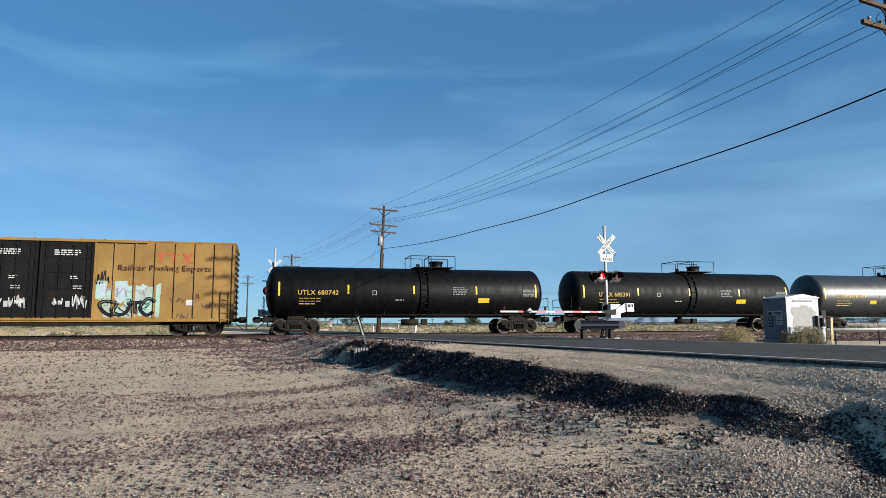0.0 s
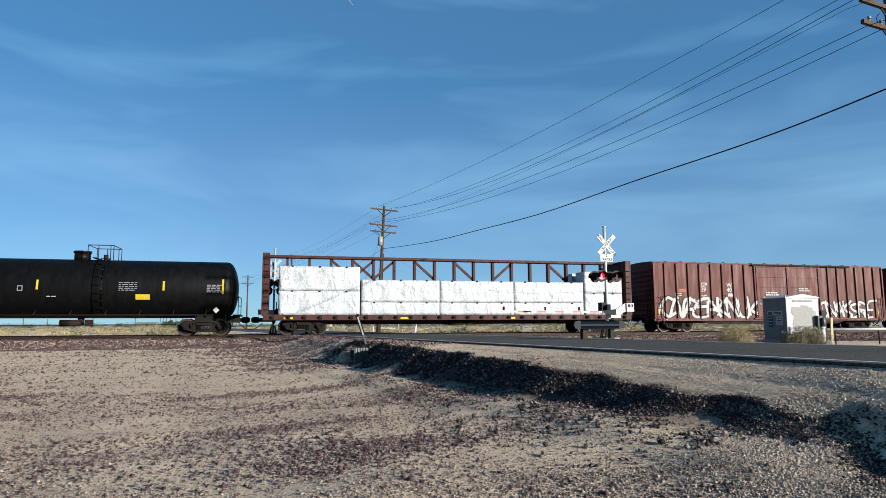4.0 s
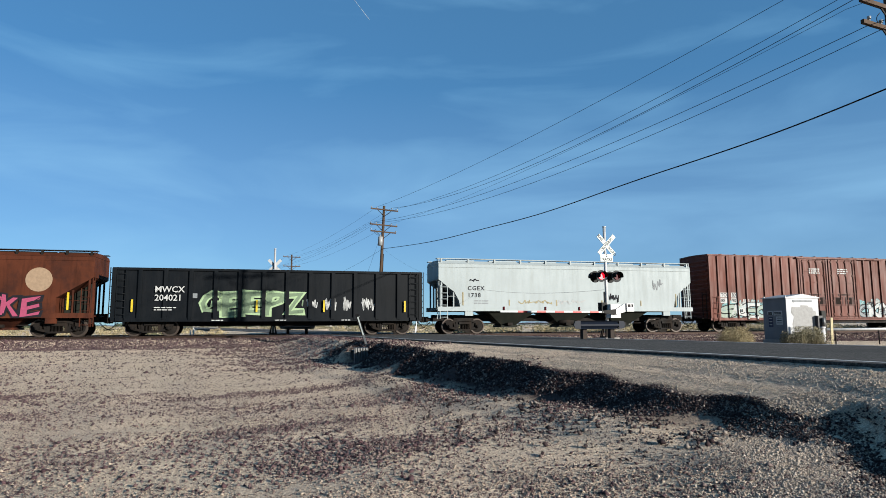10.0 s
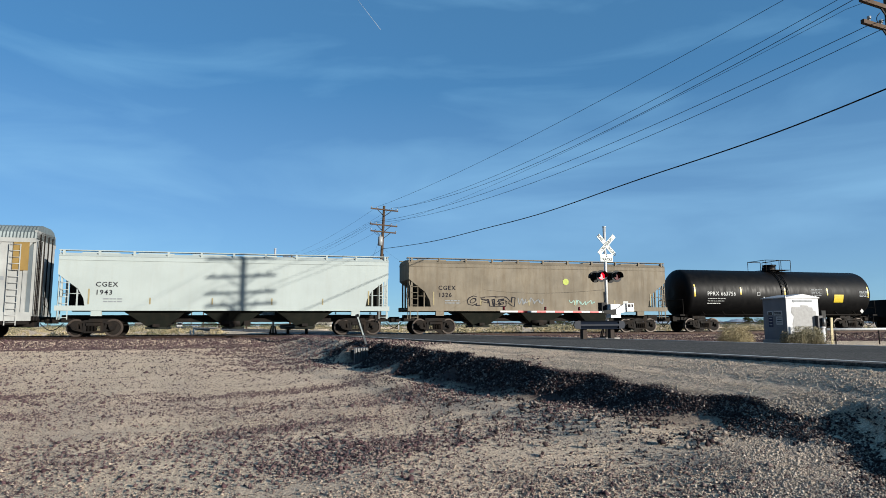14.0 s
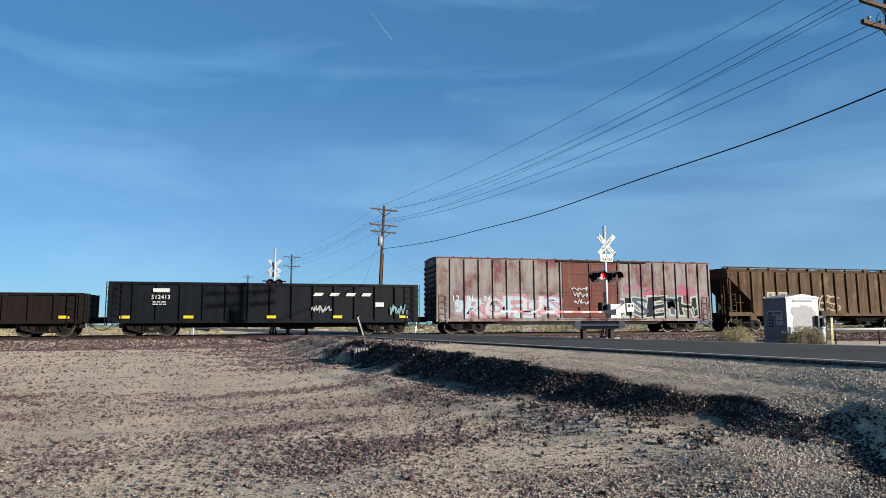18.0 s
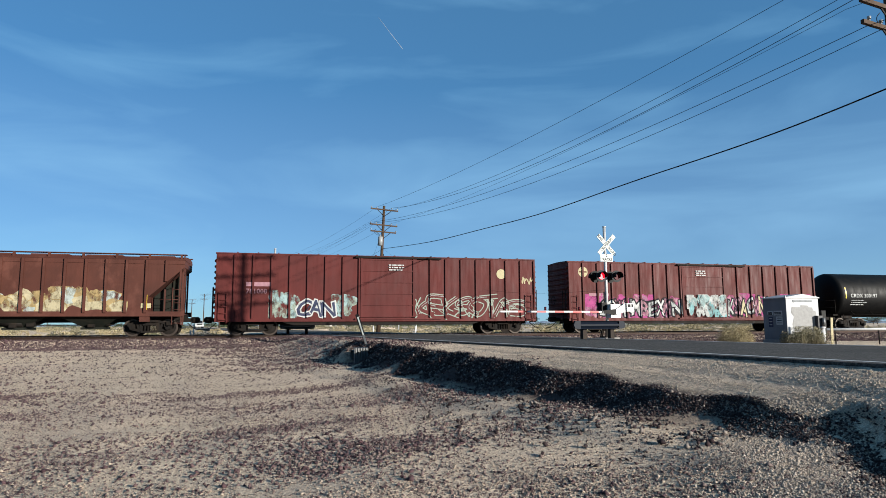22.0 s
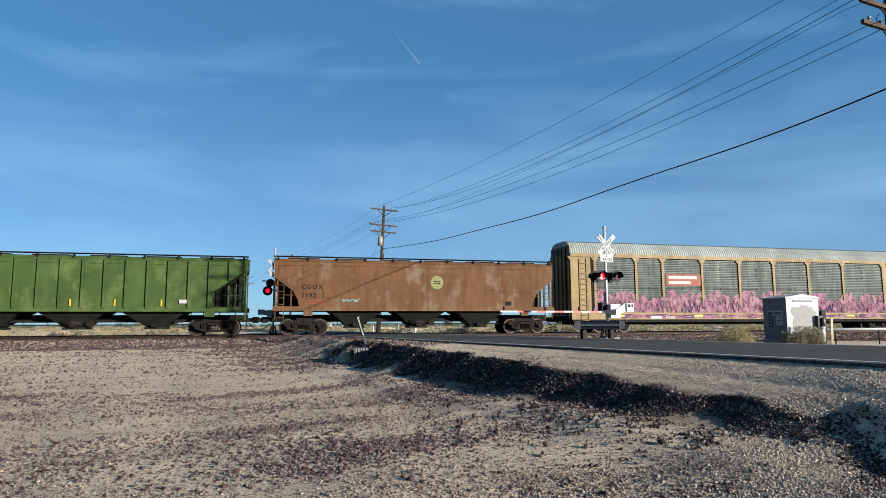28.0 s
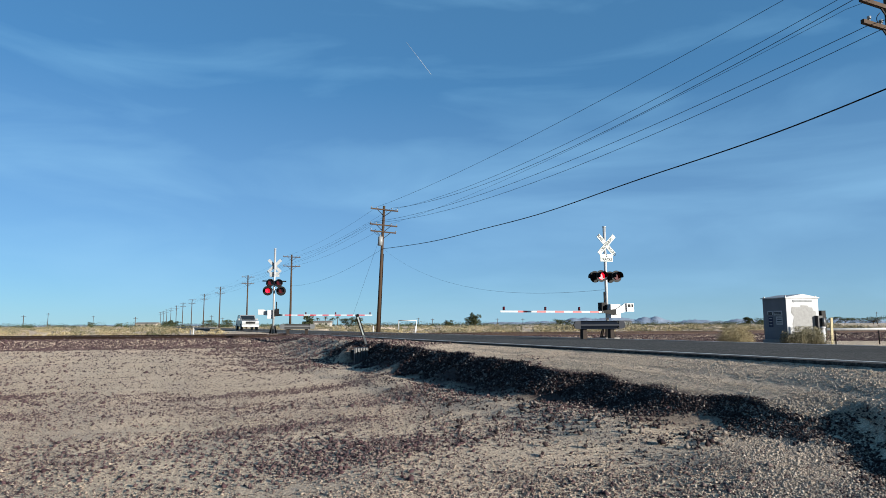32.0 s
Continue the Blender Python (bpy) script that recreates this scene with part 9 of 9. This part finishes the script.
def far_house(px, away, w, h, d, label, wall_col, roof_col):
    x, y = far_spot(px, away)
    t = thing("house", label, "house", "far houses")
    t.location = (x, y, ground_at(x, y))
    part("wall", box(fresh(), -w / 2, w / 2, 0, d, -0.3, h), plain("far_wall", wall_col, 0.85), t)
    bm = fresh()
    run(bm, [(-0.4, h), (d + 0.4, h), (d / 2, h + 1.0)], -w / 2 - 0.4, w / 2 + 0.4)
    part("roof", bm, plain("far_roof", roof_col, 0.85), t)
    for k in range(3):
        a = -w / 2 + w * (k + 0.6) / 3.4
        part("window", box(fresh(), a, a + w * 0.1, -0.05, 0.02, h * 0.4, h * 0.75), M_GLASS, t)
    part("door", box(fresh(), w * 0.02, w * 0.09, -0.05, 0.02, 0, h * 0.75), plain("far_door", (0.2, 0.12, 0.08), 0.7), t)


far_house(566, 380, 13, 2.4, 7, "low pale house among palms", (0.5, 0.47, 0.42), (0.25, 0.2, 0.17))
far_house(260, 480, 16, 2.6, 8, "low tan house on the plain", (0.45, 0.40, 0.33), (0.3, 0.26, 0.22))
far_house(1100, 520, 14, 2.6, 8, "low grey house on the plain", (0.4, 0.4, 0.4), (0.22, 0.2, 0.2))

goal = thing("goal_frame", "white pipe goal frame on the sand", "goal frame")
gx_, gy_ = far_spot(721, 92)
goal.location = (gx_, gy_, ground_at(gx_, gy_))
for x in (-1.27, 1.27):
    part("upright", bar(fresh(), (x, 0, -0.2), (x, 0, 1.55), 0.07, 8), M_BOX_WHITE, goal)
part("crossbar", bar(fresh(), (-1.33, 0, 1.55), (1.33, 0, 1.55), 0.07, 8), M_BOX_WHITE, goal)

for px, away, tall in ((345, 47, 0.95), (340, 47.3, 0.75), (661, 58, 0.9), (735, 60, 0.9)):
    x, y = far_spot(px, away)
    p = thing("delineator", "slim white delineator post in the sand", "post", "white delineator posts")
    p.location = (x, y, ground_at(x, y))
    part("stake", bar(fresh(), (0, 0, -0.2), (0, 0, tall), 0.055, 8), M_BOX_WHITE, p)

# faint far poles across the plain
for px, away, tall in ((45, 330, 6.5), (88, 420, 9.5), (168, 500, 9.0), (242, 330, 5.5), (395, 420, 6.0), (376, 430, 8.0), (1547, 420, 8.0), (740, 430, 5.5), (765, 420, 5.0), (879, 430, 5.0), (924, 430, 5.0)):
    x, y = far_spot(px, away)
    p = thing("far_pole", "thin wooden pole far off on the plain", "utility pole", "far poles")
    p.location = (x, y, ground_at(x, y))
    part("shaft", bar(fresh(), (0, 0, -0.3), (0, 0, tall), 0.2, 6, 0.14), M_POLE, p)
    part("crossarm", box(fresh(), -1.2, 1.2, -0.1, 0.1, tall - 0.8, tall - 0.6), M_POLE, p)


# far hills: one low ridge all round the northern side
def ridge(name, away, top, seed, mat, label):
    bm = fresh()
    r = np.random.RandomState(seed)
    ph = r.uniform(0, math.tau, 9)
    prev = None
    for k in range(700):
        a = radians(-75 + 150 * k / 699)
        u = a * 9
        h = sum(math.sin(u * (1.0 + 1.17 * j) + ph[j]) / (1 + 0.9 * j) for j in range(5))
        h = 0.3 + 0.2 * h + 0.55 * abs(noise.noise(Vector((u * 1.9, 0, seed)))) + 0.4 * abs(noise.noise(Vector((u * 5.3, 3, seed)))) + 0.22 * abs(noise.noise(Vector((u * 14.0, 7, seed))))
        h = top * max(0.05, h) * (0.22 + 0.78 * smooth(0.0, 0.3, a))
        x, y = away * math.sin(a), away * math.cos(a)
        ring = [bm.verts.new((x, y, -3)), bm.verts.new((x * 1.02, y * 1.02, h * 0.55)), bm.verts.new((x * 1.05, y * 1.05, h)), bm.verts.new((x * 1.1, y * 1.1, -3))]
        if prev:
            for p, q, c, d in zip(prev, prev[1:], ring[1:], ring):
                bm.faces.new((p, q, c, d)).smooth = True
        prev = ring
    bmesh.ops.recalc_face_normals(bm, faces=bm.faces)
    return tagged(part(name, bm, mat), label, "hills", kind="structure")


# distance haze is painted into the hill colours as pale blue-grey
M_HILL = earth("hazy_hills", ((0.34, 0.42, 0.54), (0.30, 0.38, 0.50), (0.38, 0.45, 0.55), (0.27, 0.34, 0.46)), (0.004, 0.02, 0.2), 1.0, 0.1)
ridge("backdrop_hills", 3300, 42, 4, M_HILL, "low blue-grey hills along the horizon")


# white pickup that drives up to the crossing beyond the tracks
def pickup():
    v = thing("pickup_truck", "white pickup truck on the road beyond the tracks", "pickup truck")
    body = paint("truck_white", (0.78, 0.79, 0.80), (0.5, 0.48, 0.45), 0.15, 0.3)
    bm = fresh()
    slab(bm, [(-2.8, 0.5), (2.75, 0.5), (2.85, 0.75), (2.8, 1.08), (1.1, 1.2), (-2.85, 1.2), (-2.85, 0.6)], -0.92, 0.92)
    part("body", bm, body, v)
    bm = fresh()
    slab(bm, [(-2.3, 1.2), (1.15, 1.18), (0.4, 1.74), (0.2, 1.8), (-1.9, 1.78)], -0.84, 0.84)
    cab = part("cab", bm, body, v)
    bm = fresh()
    slab(bm, [(1.07, 1.24), (0.48, 1.68), (0.52, 1.71), (1.13, 1.24)], -0.74, 0.74)
    part("windshield", bm, M_GLASS, cab)
    for sy in (-1, 1):
        part("side_window", box(fresh(), -0.8, 0.45, sy * 0.845 - 0.01, sy * 0.845 + 0.01, 1.26, 1.7), M_GLASS, cab)
        part("mirror", box(fresh(), 0.75, 0.95, sy * 1.0 - 0.1, sy * 1.0 + 0.1, 1.18, 1.38), body, v)
        part("headlight", box(fresh(), 2.8, 2.87, sy * 0.72 - 0.18, sy * 0.72 + 0.18, 0.88, 1.06), M_ALU, v)
        for x in (-1.75, 1.8):
            w = part("wheel", bar(fresh(), (x, sy * 0.72, 0.4), (x, sy * 0.97, 0.4), 0.4, 20), M_WIRE, v)
            part("rim", bar(fresh(), (x, sy * 0.97, 0.4), (x, sy * 0.985, 0.4), 0.24, 14), M_ALU, w)
    part("grille", box(fresh(), 2.83, 2.88, -0.5, 0.5, 0.78, 1.0), M_SIGNAL_BLACK, v)
    part("bumper", box(fresh(), 2.8, 2.95, -0.95, 0.95, 0.42, 0.66), M_ALU, v)
    part("number_plate", box(fresh(), 2.95, 2.965, -0.16, 0.16, 0.5, 0.6), M_SIGN, v)
    return v


truck = pickup()
TRUCK_ROWS = ((0.0, 380.0), (8.0, 300.0), (16.0, 212.0), (20.0, 168.0), (23.0, 135.0), (25.0, 113.0), (27.5, 95.0), (30.0, 81.0), (32.0, 75.0))

# a short condensation trail that drifts high up
M_TRAIL = plain("ice_white", (0.45, 0.5, 0.56), 0.9)
trail = tagged(part("contrail", bar(fresh(), (0, 0, 0), (-143, 0, 195), 1.2, 8, 0.8), M_TRAIL), "thin white condensation trail in the sky", "contrail")


# ---- what moves ----
def motions():
    for ob, s0, *local in MOVERS:
        off = Matrix.Identity(4)
        if local:
            x, y, z, *turn = local[0]
            off = pose(x, y, z, 0, 0, turn[0] if turn else 0)
        rows = []
        for t in (0.0, 1 / FPS, 4.0, 8.0, 12.0, 16.0, 20.0, 24.0, 28.0, 32.0 - 1 / FPS, 32.0):
            rows.append((t, Matrix.Translation(track_point(s0 - SPEED * t + SLOWING * t * t / 2)) @ pose(0, 0, 0, 0, 0, TURN) @ off))
        walk(ob, rows)
    rows = []
    for t, away in TRUCK_ROWS:
        m = (away - RS * 10.6) / RC
        rows.append((t, pose(RC * 10.6 - RS * m, away, -0.01, 0, 0, ROAD_TURN - 90)))
    walk(truck, rows)
    start, end = Vector((-585.5, 3500, 1917.7)), Vector((-64.0, 3500, 1433.2))
    walk(trail, [(t, Matrix.Translation(start.lerp(end, t / 32))) for t in (0.0, 1 / FPS, 16.0, 32.0 - 1 / FPS, 32.0)])


motions()
